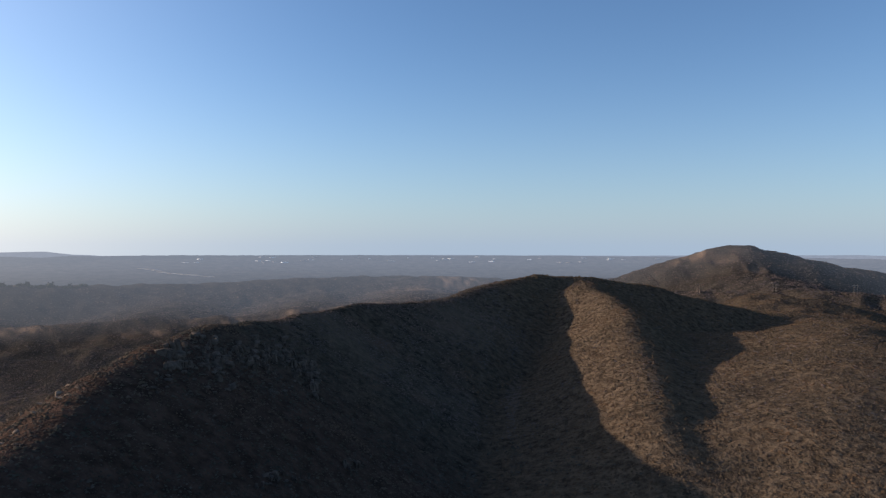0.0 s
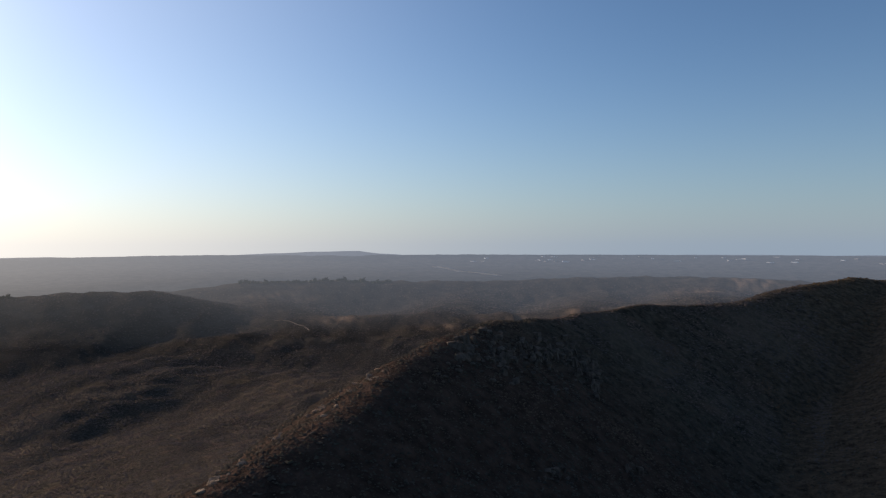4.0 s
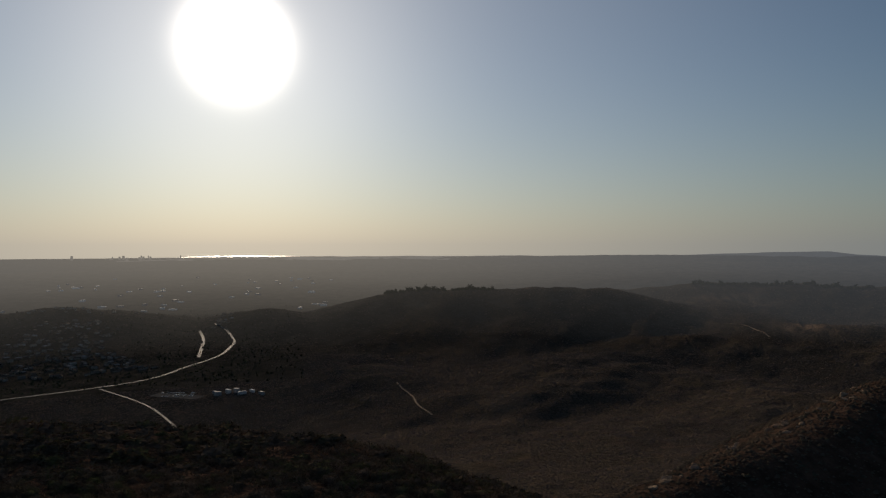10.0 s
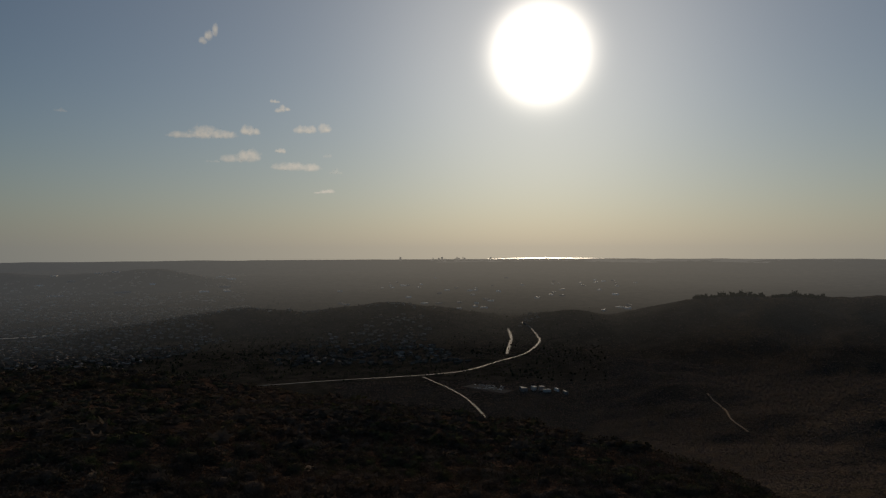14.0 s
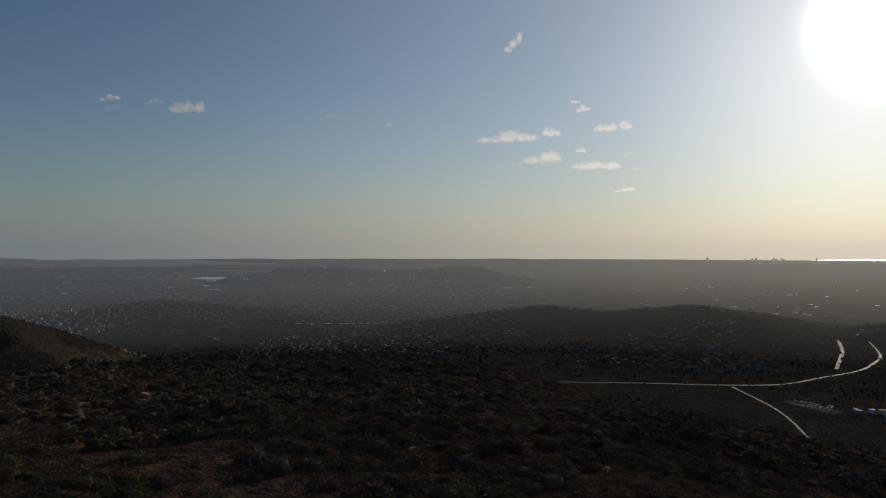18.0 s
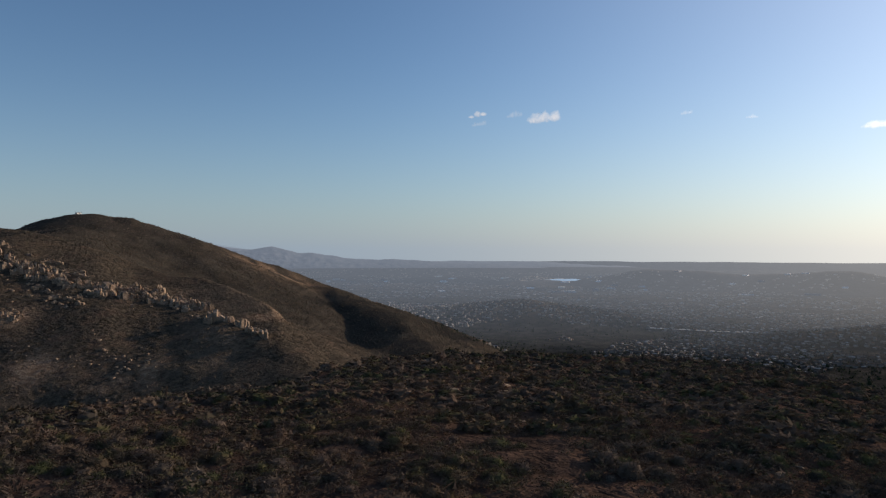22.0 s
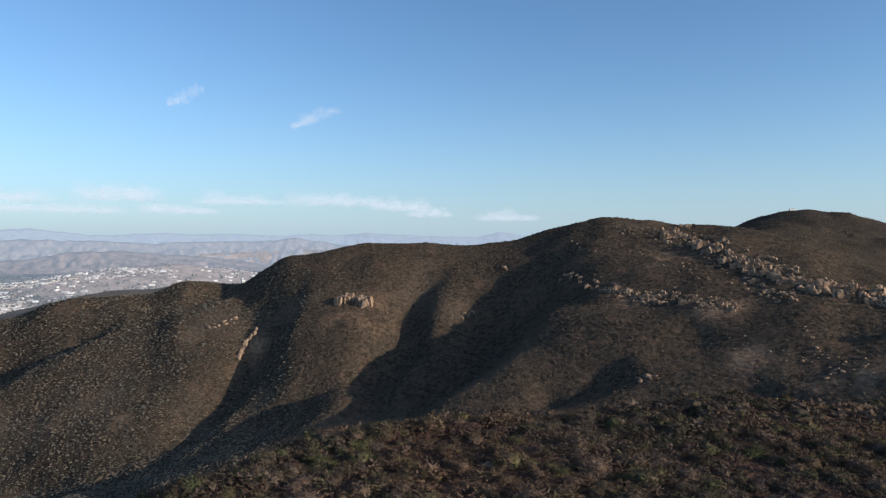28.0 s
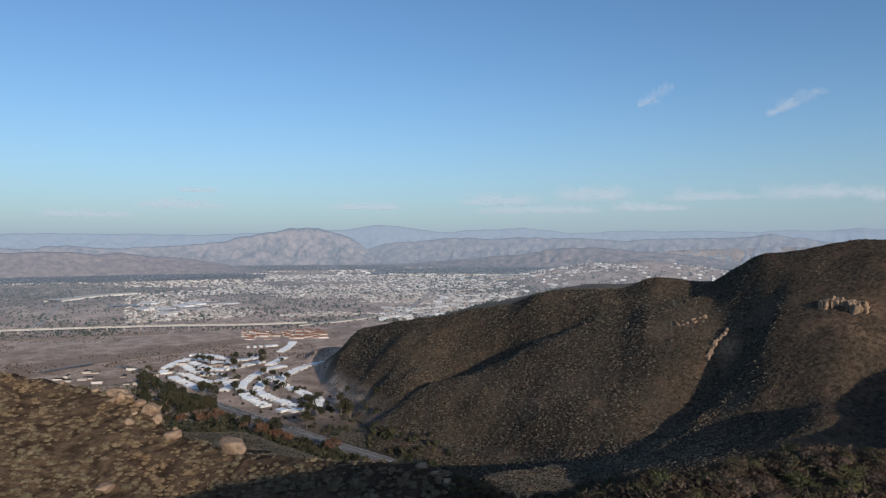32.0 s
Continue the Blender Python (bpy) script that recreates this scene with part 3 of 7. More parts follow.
def ground_nodes(n, b):
    pos = n.add("ShaderNodeNewGeometry").outputs["Position"]
    fine = n.noise(pos, 0.9, 5.0, 0.7)
    clump = n.noise(pos, 0.22, 4.0, 0.65)
    mid = n.noise(pos, 0.05, 4.0, 0.6)
    wide = n.noise(pos, 0.009, 3.0)
    scrub = n.mix(n.step(clump, 0.36, 0.66), rgb(0.034, 0.028, 0.019), rgb(0.115, 0.085, 0.059))
    scrub = n.mix(n.math("MULTIPLY", n.step(fine, 0.55, 0.75), 0.7), scrub, rgb(0.15, 0.112, 0.078))
    scrub = n.mix(n.math("MULTIPLY", n.step(mid, 0.52, 0.72), 0.7), scrub, rgb(0.132, 0.083, 0.056))
    scrub = n.mix(n.math("MULTIPLY", n.step(wide, 0.55, 0.7), 0.45), scrub, rgb(0.165, 0.121, 0.083))
    soil = n.add("ShaderNodeAttribute")
    soil.attribute_name = "soil"
    earth = n.mix(n.step(clump, 0.36, 0.66), rgb(0.040, 0.026, 0.019), rgb(0.098, 0.060, 0.042))
    scrub = n.mix(soil.outputs["Fac"], scrub, earth)
    gold = n.add("ShaderNodeAttribute")
    gold.attribute_name = "gold"
    dry = n.mix(n.step(clump, 0.34, 0.6), rgb(0.052, 0.036, 0.023), rgb(0.148, 0.102, 0.063))
    colour = n.mix(gold.outputs["Fac"], scrub, dry)
    stone = n.add("ShaderNodeAttribute")
    stone.attribute_name = "stone"
    # one pale colour for bare scree and for the painted sunlit patches
    scree_and_sun = n.mix(n.step(clump, 0.35, 0.62), rgb(0.20, 0.115, 0.068), rgb(0.38, 0.25, 0.155))
    flat = n.add("ShaderNodeAttribute")
    flat.attribute_name = "flat"
    far_mix = n.noise(pos, 0.018, 5.0, 0.7)
    grain = n.noise(pos, 0.12, 4.0, 0.75)
    plain = n.mix(n.step(far_mix, 0.38, 0.62), rgb(0.028, 0.025, 0.021), rgb(0.068, 0.057, 0.046))
    plain = n.mix(n.step(grain, 0.5, 0.66), plain, rgb(0.028, 0.030, 0.020))
    tan = n.add("ShaderNodeAttribute")
    tan.attribute_name = "tan"
    field = n.mix(n.step(far_mix, 0.36, 0.62), rgb(0.33, 0.24, 0.18), rgb(0.60, 0.45, 0.35))
    field = n.mix(n.math("MULTIPLY", n.step(grain, 0.53, 0.66), 0.75), field, rgb(0.10, 0.078, 0.055))
    field = n.mix(n.math("MULTIPLY", n.step(n.noise(pos, 0.006, 3.0), 0.52, 0.62), 0.7), field, rgb(0.27, 0.19, 0.14))
    plain = n.mix(tan.outputs["Fac"], plain, field)
    colour = n.mix(flat.outputs["Fac"], colour, plain)
    colour = n.mix(n.math("MULTIPLY", stone.outputs["Fac"], 0.68), colour, scree_and_sun)
    # the distant ground emits painted haze
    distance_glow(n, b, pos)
    hook(n, b, colour, clump, 1.0, 2.2)


M_GROUND = material("chaparral_ground", ground_nodes, 0.95, 0.0)
ground_mesh.materials.append(M_GROUND)


def leaf_nodes(dark, light, other, amount, through_=0.12, far=0.0):
    def build(n, b):
        geo = n.add("ShaderNodeNewGeometry")
        pos = geo.outputs["Position"]
        kind = n.noise(pos, 0.35, 2.0)
        wide = n.noise(pos, 0.035, 3.0)
        bush = n.step(n.noise(pos, 0.42, 3.0, 0.6), 0.3, 0.7)
        c = n.mix(n.math("MULTIPLY_ADD", geo.outputs["Random Per Island"], 0.25, n.math("MULTIPLY", bush, 0.75)), rgb(*dark), rgb(*light))
        c = n.mix(n.math("MULTIPLY", n.step(kind, 0.5, 0.62), amount), c, rgb(*other))
        c = n.mix(n.math("MULTIPLY", n.step(wide, 0.45, 0.7), 0.45), c, rgb(light[0] * 1.5, light[1] * 1.15, light[2] * 0.9))
        hook(n, b, c)
        # distant scrub emits the same painted haze as the ground
        if far:
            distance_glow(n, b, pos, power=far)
        # thin leaves let light through
        thin = n.add("ShaderNodeBsdfTranslucent", Color=c)
        both_ = n.add("ShaderNodeMixShader", i0=through_, i1=b.outputs[0], i2=thin.outputs[0])
        n.t.links.new(both_.outputs[0], n.t.nodes["Material Output"].inputs["Surface"])
    return build


M_SCRUB = material("scrub_leaves", leaf_nodes((0.032, 0.027, 0.019), (0.110, 0.086, 0.060), (0.088, 0.098, 0.038), 0.6), 0.95, 0.0)
M_TWIG = material("dead_twigs", leaf_nodes((0.06, 0.044, 0.033), (0.145, 0.108, 0.082), (0.11, 0.09, 0.06), 0.4), 0.95, 0.0)
M_HILL_SCRUB = material("hill_scrub_leaves", leaf_nodes((0.031, 0.028, 0.021), (0.130, 0.104, 0.079), (0.068, 0.065, 0.039), 0.5, 0.1, 1.0), 0.95, 0.0)
# lighter copy of the hill scrub, with sunlight put into its colour
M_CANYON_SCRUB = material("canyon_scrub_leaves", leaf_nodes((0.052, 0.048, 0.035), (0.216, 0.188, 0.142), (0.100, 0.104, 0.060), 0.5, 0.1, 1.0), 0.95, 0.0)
M_LOW_SCRUB = material("low_scrub", leaf_nodes((0.051, 0.040, 0.031), (0.113, 0.084, 0.063), (0.088, 0.094, 0.042), 0.5, 0.1), 0.95, 0.0)
# colour lightened in place of nearer haze, with emitted haze beyond
M_FAR_SCRUB = material("far_scrub_leaves", leaf_nodes((0.061, 0.048, 0.042), (0.164, 0.124, 0.103), (0.100, 0.090, 0.066), 0.5, 0.08, 1.0), 0.95, 0.0)
M_DRY_SCRUB = material("dry_scrub_leaves", leaf_nodes((0.05, 0.036, 0.022), (0.145, 0.101, 0.063), (0.044, 0.038, 0.022), 0.4), 0.95, 0.0)
# olive and tan scrub, its colour also brightened for the frontal sun
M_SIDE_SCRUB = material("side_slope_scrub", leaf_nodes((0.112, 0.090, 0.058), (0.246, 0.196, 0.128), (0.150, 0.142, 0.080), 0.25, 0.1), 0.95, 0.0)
M_TREE = material("tree_leaves", leaf_nodes((0.022, 0.022, 0.015), (0.075, 0.072, 0.048), (0.04, 0.05, 0.022), 0.5), 0.9, 0.0)
M_RUST = material("rusty_leaves", leaf_nodes((0.09, 0.048, 0.03), (0.19, 0.105, 0.068), (0.14, 0.10, 0.06), 0.5), 0.9, 0.0)
M_BARK = material("bark", lambda n, b: hook(n, b, n.mix(n.noise(n.add("ShaderNodeNewGeometry").outputs["Position"], 2.0), rgb(0.10, 0.075, 0.055), rgb(0.24, 0.19, 0.15))))


def rock_nodes(n, b):
    pos = n.add("ShaderNodeNewGeometry").outputs["Position"]
    rnd = n.add("ShaderNodeObjectInfo").outputs["Random"]
    a = n.noise(pos, 0.5, 6.0, 0.65)
    c = n.mix(n.step(a, 0.35, 0.65), rgb(0.17, 0.112, 0.070), rgb(0.42, 0.295, 0.195))
    c = n.mix(n.math("MULTIPLY", n.step(n.noise(pos, 0.13, 3.0), 0.5, 0.65), 0.5), c, rgb(0.27, 0.15, 0.09))
    c = n.mix(n.math("MULTIPLY", rnd, 0.4), c, rgb(0.24, 0.185, 0.14))
    c = n.mix(n.step(n.noise(pos, 1.6, 5.0, 0.7), 0.62, 0.72), c, rgb(0.06, 0.05, 0.04))
    hook(n, b, c, a, 0.8, 0.5)


# granite colour darkened to stand for the shade on its hill
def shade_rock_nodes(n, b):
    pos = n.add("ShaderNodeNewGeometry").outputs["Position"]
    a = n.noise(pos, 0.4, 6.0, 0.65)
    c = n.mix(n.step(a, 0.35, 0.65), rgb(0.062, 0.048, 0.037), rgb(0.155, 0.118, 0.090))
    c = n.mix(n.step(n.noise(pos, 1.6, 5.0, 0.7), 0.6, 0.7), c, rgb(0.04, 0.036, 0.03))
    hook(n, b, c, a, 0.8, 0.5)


M_ROCK = material("granite", rock_nodes, 0.92, 0.0)
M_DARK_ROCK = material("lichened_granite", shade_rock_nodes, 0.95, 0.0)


def plain_paint(name, base, other, scale, rough=0.7, spec=0.3):
    def build(n, b):
        pos = n.add("ShaderNodeNewGeometry").outputs["Position"]
        rnd = n.add("ShaderNodeObjectInfo").outputs["Random"]
        c = n.mix(n.noise(pos, scale, 4.0, 0.65), rgb(*base), rgb(*other))
        c = n.mix(n.math("MULTIPLY", rnd, 0.25), c, rgb(base[0] * 0.6, base[1] * 0.6, base[2] * 0.6))
        hook(n, b, c)
    return material(name, build, rough, spec)


def island_paint(name, colours, rough=0.8, glow=0.0):
    """Joined pieces that each take one of some colours; glow adds painted haze."""
    def build(n, b):
        geo = n.add("ShaderNodeNewGeometry")
        ramp = n.t.nodes.new("ShaderNodeValToRGB")
        ramp.color_ramp.interpolation = "CONSTANT"
        while len(ramp.color_ramp.elements) < len(colours):
            ramp.color_ramp.elements.new(0.5)
        for k, c in enumerate(colours):
            ramp.color_ramp.elements[k].position = k / len(colours)
            ramp.color_ramp.elements[k].color = rgb(*c)
        n.t.links.new(geo.outputs["Random Per Island"], ramp.inputs[0])
        hook(n, b, ramp.outputs[0])
        # haze added as emission to distant pieces, which are no lamps
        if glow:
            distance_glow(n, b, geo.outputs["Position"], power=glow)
    return material(name, build, rough, 0.03)


M_ASPHALT = plain_paint("asphalt", (0.105, 0.095, 0.084), (0.169, 0.153, 0.135), 0.12, 0.95, 0.0)
M_WORN_ROAD = plain_paint("worn_asphalt", (0.06, 0.057, 0.053), (0.125, 0.118, 0.106), 0.06, 0.72, 0.14)
M_CONCRETE = plain_paint("concrete", (0.36, 0.33, 0.28), (0.5, 0.46, 0.40), 0.1, 0.6, 0.4)
M_DIRT = plain_paint("bare_earth", (0.33, 0.23, 0.15), (0.48, 0.36, 0.25), 0.25, 0.95, 0.0)
M_SAND = plain_paint("river_sand", (0.300, 0.225, 0.175), (0.475, 0.362, 0.275), 0.03, 0.95, 0.0)
M_PALE_FILL = plain_paint("graded_fill", (0.55, 0.52, 0.46), (0.7, 0.66, 0.6), 0.05, 0.9, 0.1)
M_SOLAR = plain_paint("solar_panels", (0.025, 0.035, 0.075), (0.04, 0.05, 0.10), 0.3, 0.35, 0.4)
M_BLUE_ROOF = plain_paint("blue_metal_roof", (0.16, 0.30, 0.45), (0.22, 0.36, 0.5), 0.1, 0.6, 0.3)
M_LINE = plain_paint("road_paint", (0.7, 0.7, 0.66), (0.8, 0.8, 0.76), 0.5)
M_WHITE_ROOF = plain_paint("white_metal_roof", (0.78, 0.79, 0.80), (0.88, 0.88, 0.88), 0.2, 0.5, 0.4)
M_SIDING = plain_paint("pale_siding", (0.55, 0.53, 0.48), (0.68, 0.66, 0.62), 0.3)
M_TILE_ROOF = plain_paint("clay_tile_roof", (0.239, 0.118, 0.076), (0.319, 0.169, 0.109), 0.3)
# last value: strength of the haze these roofs, walls and leaves emit
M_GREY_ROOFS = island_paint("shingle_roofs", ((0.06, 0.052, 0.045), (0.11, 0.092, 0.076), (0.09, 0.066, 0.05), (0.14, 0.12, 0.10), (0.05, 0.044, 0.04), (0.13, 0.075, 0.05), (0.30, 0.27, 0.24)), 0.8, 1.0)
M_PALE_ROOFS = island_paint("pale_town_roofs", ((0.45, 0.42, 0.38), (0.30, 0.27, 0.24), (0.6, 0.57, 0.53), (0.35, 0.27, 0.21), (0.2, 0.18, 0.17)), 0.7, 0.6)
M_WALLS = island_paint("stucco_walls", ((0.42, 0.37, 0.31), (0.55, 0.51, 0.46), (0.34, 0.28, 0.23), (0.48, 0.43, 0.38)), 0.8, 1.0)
# stucco colours darkened for western walls that show their shaded side
M_SHADE_WALLS = island_paint("dull_stucco_walls", ((0.17, 0.14, 0.11), (0.24, 0.205, 0.17), (0.13, 0.105, 0.085), (0.30, 0.26, 0.215)), 0.85, 1.0)
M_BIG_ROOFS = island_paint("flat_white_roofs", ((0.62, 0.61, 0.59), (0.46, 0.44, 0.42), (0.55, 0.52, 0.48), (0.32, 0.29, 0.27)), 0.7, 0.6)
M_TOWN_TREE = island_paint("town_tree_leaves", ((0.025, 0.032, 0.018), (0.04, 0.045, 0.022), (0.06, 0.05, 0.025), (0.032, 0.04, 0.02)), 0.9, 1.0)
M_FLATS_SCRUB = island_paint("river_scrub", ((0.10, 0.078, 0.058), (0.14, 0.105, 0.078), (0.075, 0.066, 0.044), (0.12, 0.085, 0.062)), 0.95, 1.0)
M_GLASS = plain_paint("window_glass", (0.03, 0.035, 0.04), (0.05, 0.055, 0.06), 0.5, 0.08, 0.6)
M_METAL = plain_paint("galvanised_steel", (0.28, 0.28, 0.27), (0.36, 0.36, 0.35), 0.8, 0.5, 0.5)
M_WOODPOLE = plain_paint("weathered_pole", (0.20, 0.15, 0.11), (0.30, 0.23, 0.17), 1.0)
M_CAR = island_paint("car_paint", ((0.6, 0.6, 0.6), (0.03, 0.03, 0.035), (0.3, 0.31, 0.33), (0.75, 0.75, 0.74), (0.25, 0.04, 0.03)), 0.25)


def water_nodes(n, b):
    pos = n.add("ShaderNodeNewGeometry").outputs["Position"]
    b.inputs["Base Color"].default_value = rgb(0.06, 0.07, 0.07)
    # emission pales the water like haze, besides its true reflection
    distance_glow(n, b, pos, power=1.1)
    bump = n.add("ShaderNodeBump", Strength=0.02, Distance=0.1, Height=n.noise(pos, 0.3, 3.0))
    n.t.links.new(bump.outputs[0], b.inputs["Normal"])


M_WATER = material("water", water_nodes, 0.03, 0.5)


def far_land(name, dark, light, power, scale=0.03):
    def build(n, b):
        pos = n.add("ShaderNodeNewGeometry").outputs["Position"]
        c = n.mix(n.step(n.noise(pos, scale, 5.0, 0.7), 0.38, 0.62), rgb(*dark), rgb(*light))
        # power: how much painted haze the range emits
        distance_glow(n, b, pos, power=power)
        hook(n, b, c, n.noise(pos, 0.03, 5.0, 0.6), 0.3, 8.0)
    return material(name, build, 0.95, 0.0)


# haze is painted into the blue and grey tones and the emission
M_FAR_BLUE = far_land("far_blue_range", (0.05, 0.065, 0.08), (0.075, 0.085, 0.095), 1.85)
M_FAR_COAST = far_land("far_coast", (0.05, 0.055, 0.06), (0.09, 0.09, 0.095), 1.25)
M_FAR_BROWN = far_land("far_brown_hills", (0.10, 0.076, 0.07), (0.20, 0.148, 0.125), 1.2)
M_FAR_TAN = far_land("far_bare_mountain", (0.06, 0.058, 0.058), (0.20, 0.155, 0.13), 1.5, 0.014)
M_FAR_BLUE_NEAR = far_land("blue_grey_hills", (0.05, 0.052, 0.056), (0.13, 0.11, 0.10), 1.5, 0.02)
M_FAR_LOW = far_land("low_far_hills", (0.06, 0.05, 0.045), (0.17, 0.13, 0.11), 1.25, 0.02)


def cloud_nodes(n, b):
    """Vapour against the sky: sunlight and a grey, shaded foot painted as emission, torn and thin towards its edge."""
    pos = n.add("ShaderNodeNewGeometry").outputs["Position"]
    body = n.add("ShaderNodeAttribute")
    body.attribute_name = "body"
    crest = n.add("ShaderNodeAttribute")
    crest.attribute_name = "crest"
    side = n.add("ShaderNodeVectorMath", i0=pos, i1=(SUN_DIR.x / 4600, SUN_DIR.y / 4600, 0.0))
    side.operation = "DOT_PRODUCT"
    lobe = n.math("POWER", n.math("MULTIPLY_ADD", side.outputs["Value"], 0.5, 0.5, True), 10.0)
    puffs = n.noise(pos, 0.03, 5.0, 0.58)
    tint = n.mix(lobe, rgb(0.63, 0.665, 0.72), rgb(2.7, 2.58, 2.4))
    shade = n.math("ADD", 0.72, n.math("MULTIPLY", n.step(n.math("ADD", crest.outputs["Fac"], n.math("MULTIPLY", puffs, 0.8)), 0.1, 0.9), 0.34))
    light = n.add("ShaderNodeEmission", Color=tint, Strength=shade)
    clear = n.add("ShaderNodeBsdfTransparent")
    density = n.math("ADD", body.outputs["Fac"], n.math("MULTIPLY", n.math("SUBTRACT", puffs, 0.5), 1.3))
    thick = n.math("MULTIPLY", n.step(density, 0.12, 0.95), 0.92)
    faint = n.add("ShaderNodeAttribute")
    faint.attribute_name = "faint"
    out = n.add("ShaderNodeMixShader", i0=n.math("MULTIPLY", thick, faint.outputs["Fac"]), i1=clear.outputs[0], i2=light.outputs[0])
    n.t.links.new(out.outputs[0], n.t.nodes["Material Output"].inputs["Surface"])


M_CLOUD = material("cloud", cloud_nodes, 1.0, 0.0)
M_BAY = material("bay_water", water_nodes, 0.5, 0.5)

# ---- building blocks ----
def part(name, bm, mat, parent=None, label=""):
    """One bmesh as one mesh object, under its thing."""
    me = bpy.data.meshes.new(name)
    bm.to_mesh(me)
    bm.free()
    me.materials.append(mat)
    ob = new(name, me)
    if parent is not None:
        ob.parent = parent
    return tagged(ob, label)


def box(bm, x0, y0, z0, x1, y1, z1):
    v = [bm.verts.new(p) for p in ((x0, y0, z0), (x1, y0, z0), (x1, y1, z0), (x0, y1, z0), (x0, y0, z1), (x1, y0, z1), (x1, y1, z1), (x0, y1, z1))]
    for f in ((3, 2, 1, 0), (4, 5, 6, 7), (0, 1, 5, 4), (1, 2, 6, 5), (2, 3, 7, 6), (3, 0, 4, 7)):
        bm.faces.new([v[k] for k in f])
    return v


def thing(name, label, category, group="", at=None):
    ob = tagged(new(name), label, category, group)
    ob.empty_display_size = 0.5
    if at is not None:
        ob.matrix_basis = at
    return ob


def shards(count, size, flat, rng, core=True, broad=0.5):
    """A bush of leafy shards round a dark core: corners of triangles, n x 3 x 3, in a dome of radius 1."""
    u = rng.random((count, 3))
    az, up = u[:, 0] * 6.283, u[:, 1] ** 0.8
    r = np.sqrt(1 - up * up * 0.92) * (0.72 + 0.36 * u[:, 2])
    c = np.stack([r * np.cos(az), r * np.sin(az), up * flat * (0.75 + 0.4 * rng.random(count))], -1)
    out = c / (np.linalg.norm(c, axis=1, keepdims=True) + 1e-6)
    a = np.cross(out, rng.normal(size=(count, 3)))
    a /= np.linalg.norm(a, axis=1, keepdims=True) + 1e-6
    b = np.cross(out, a) * 0.75 + out * (0.55 + 0.5 * rng.random((count, 1)))
    s = size * (0.6 + 0.8 * rng.random((count, 1)))
    tri = np.stack([c - a * s * broad - b * s * 0.35, c + a * s * broad - b * s * 0.35, c + b * s * (1.25 - broad)], 1)
    if core:
        k = np.arange(6) * 1.0472
        ring = np.stack([0.78 * np.cos(k), 0.78 * np.sin(k), np.full(6, 0.02)], -1)
        top = np.stack([0.5 * np.cos(k + 0.5), 0.5 * np.sin(k + 0.5), np.full(6, flat * 0.72)], -1)
        peak = np.tile([[0, 0, flat * 0.85]], (6, 1))
        n = np.roll(np.arange(6), -1)
        tri = np.concatenate([tri, np.stack([ring, ring[n], top], 1), np.stack([ring[n], top[n], top], 1), np.stack([top, top[n], peak], 1)])
    return tri


def scatter(name, mat, templates, az, d, radius, height, rng, label, category="shrubs", sink=0.1):
    """Many small plants as one mesh, standing on the ground at bearings and true distances."""
    z, _ = on_ground(az, d)
    a = np.radians(az)
    x, y, z, f = built(-d * np.sin(a), d * np.cos(a), z - sink * height)
    turn = rng.random(len(az)) * 6.283
    which = rng.integers(0, len(templates), len(az))
    corners = []
    for k, t in enumerate(templates):
        m = np.nonzero(which == k)[0]
        if not len(m):
            continue
        c, s = np.cos(turn[m])[:, None, None], np.sin(turn[m])[:, None, None]
        R, H = (radius[m] * f[m])[:, None, None], (height[m] * f[m])[:, None, None]
        px_, py_, pz_ = t[None, :, :, 0], t[None, :, :, 1], t[None, :, :, 2]
        q = np.stack([x[m][:, None, None] + R * (px_ * c - py_ * s), y[m][:, None, None] + R * (px_ * s + py_ * c), z[m][:, None, None] + H * pz_], -1)
        corners.append(q.reshape(-1, 3))
    verts = np.concatenate(corners)
    me = sheet(name, verts, np.arange(len(verts)).reshape(-1, 3))
    me.materials.append(mat)
    return tagged(new(name, me), label, category, kind="stuff")


def mounds(name, mat, az, d, radius, height, rng, label, category="shrubs"):
    """Many small round bushes as one mesh: low uneven domes, each a piece of its own."""
    z, _ = on_ground(az, d)
    a = np.radians(az)
    x, y, z, f = built(-d * np.sin(a), d * np.cos(a), z - 0.12 * radius)
    n = len(az)
    t = (np.arange(6) * 1.0472)[None, :] + rng.random((n, 1)) * 6.283 + rng.uniform(-0.3, 0.3, (n, 6))
    R = (radius * f)[:, None] * rng.uniform(0.65, 1.25, (n, 6))
    ring = np.stack([x[:, None] + R * np.cos(t), y[:, None] + R * np.sin(t), z[:, None] + (height * f)[:, None] * rng.uniform(-0.1, 0.35, (n, 6))], -1)
    lean = rng.uniform(-0.3, 0.3, (n, 2)) * (radius * f)[:, None]
    top = np.stack([x + lean[:, 0], y + lean[:, 1], z + height * f * rng.uniform(0.9, 1.4, n)], -1)[:, None, :]
    verts = np.concatenate([ring, top], 1).reshape(-1, 3)
    base = (np.arange(n) * 7)[:, None, None]
    k = np.arange(6)
    faces = (base + np.stack([k, (k + 1) % 6, np.full(6, 6)], -1)[None]).reshape(-1, 3)
    me = sheet(name, verts, faces)
    me.polygons.foreach_set("use_smooth", np.ones(len(faces), bool))
    me.materials.append(mat)
    return tagged(new(name, me), label, category, kind="stuff")


rng = np.random.default_rng(7)


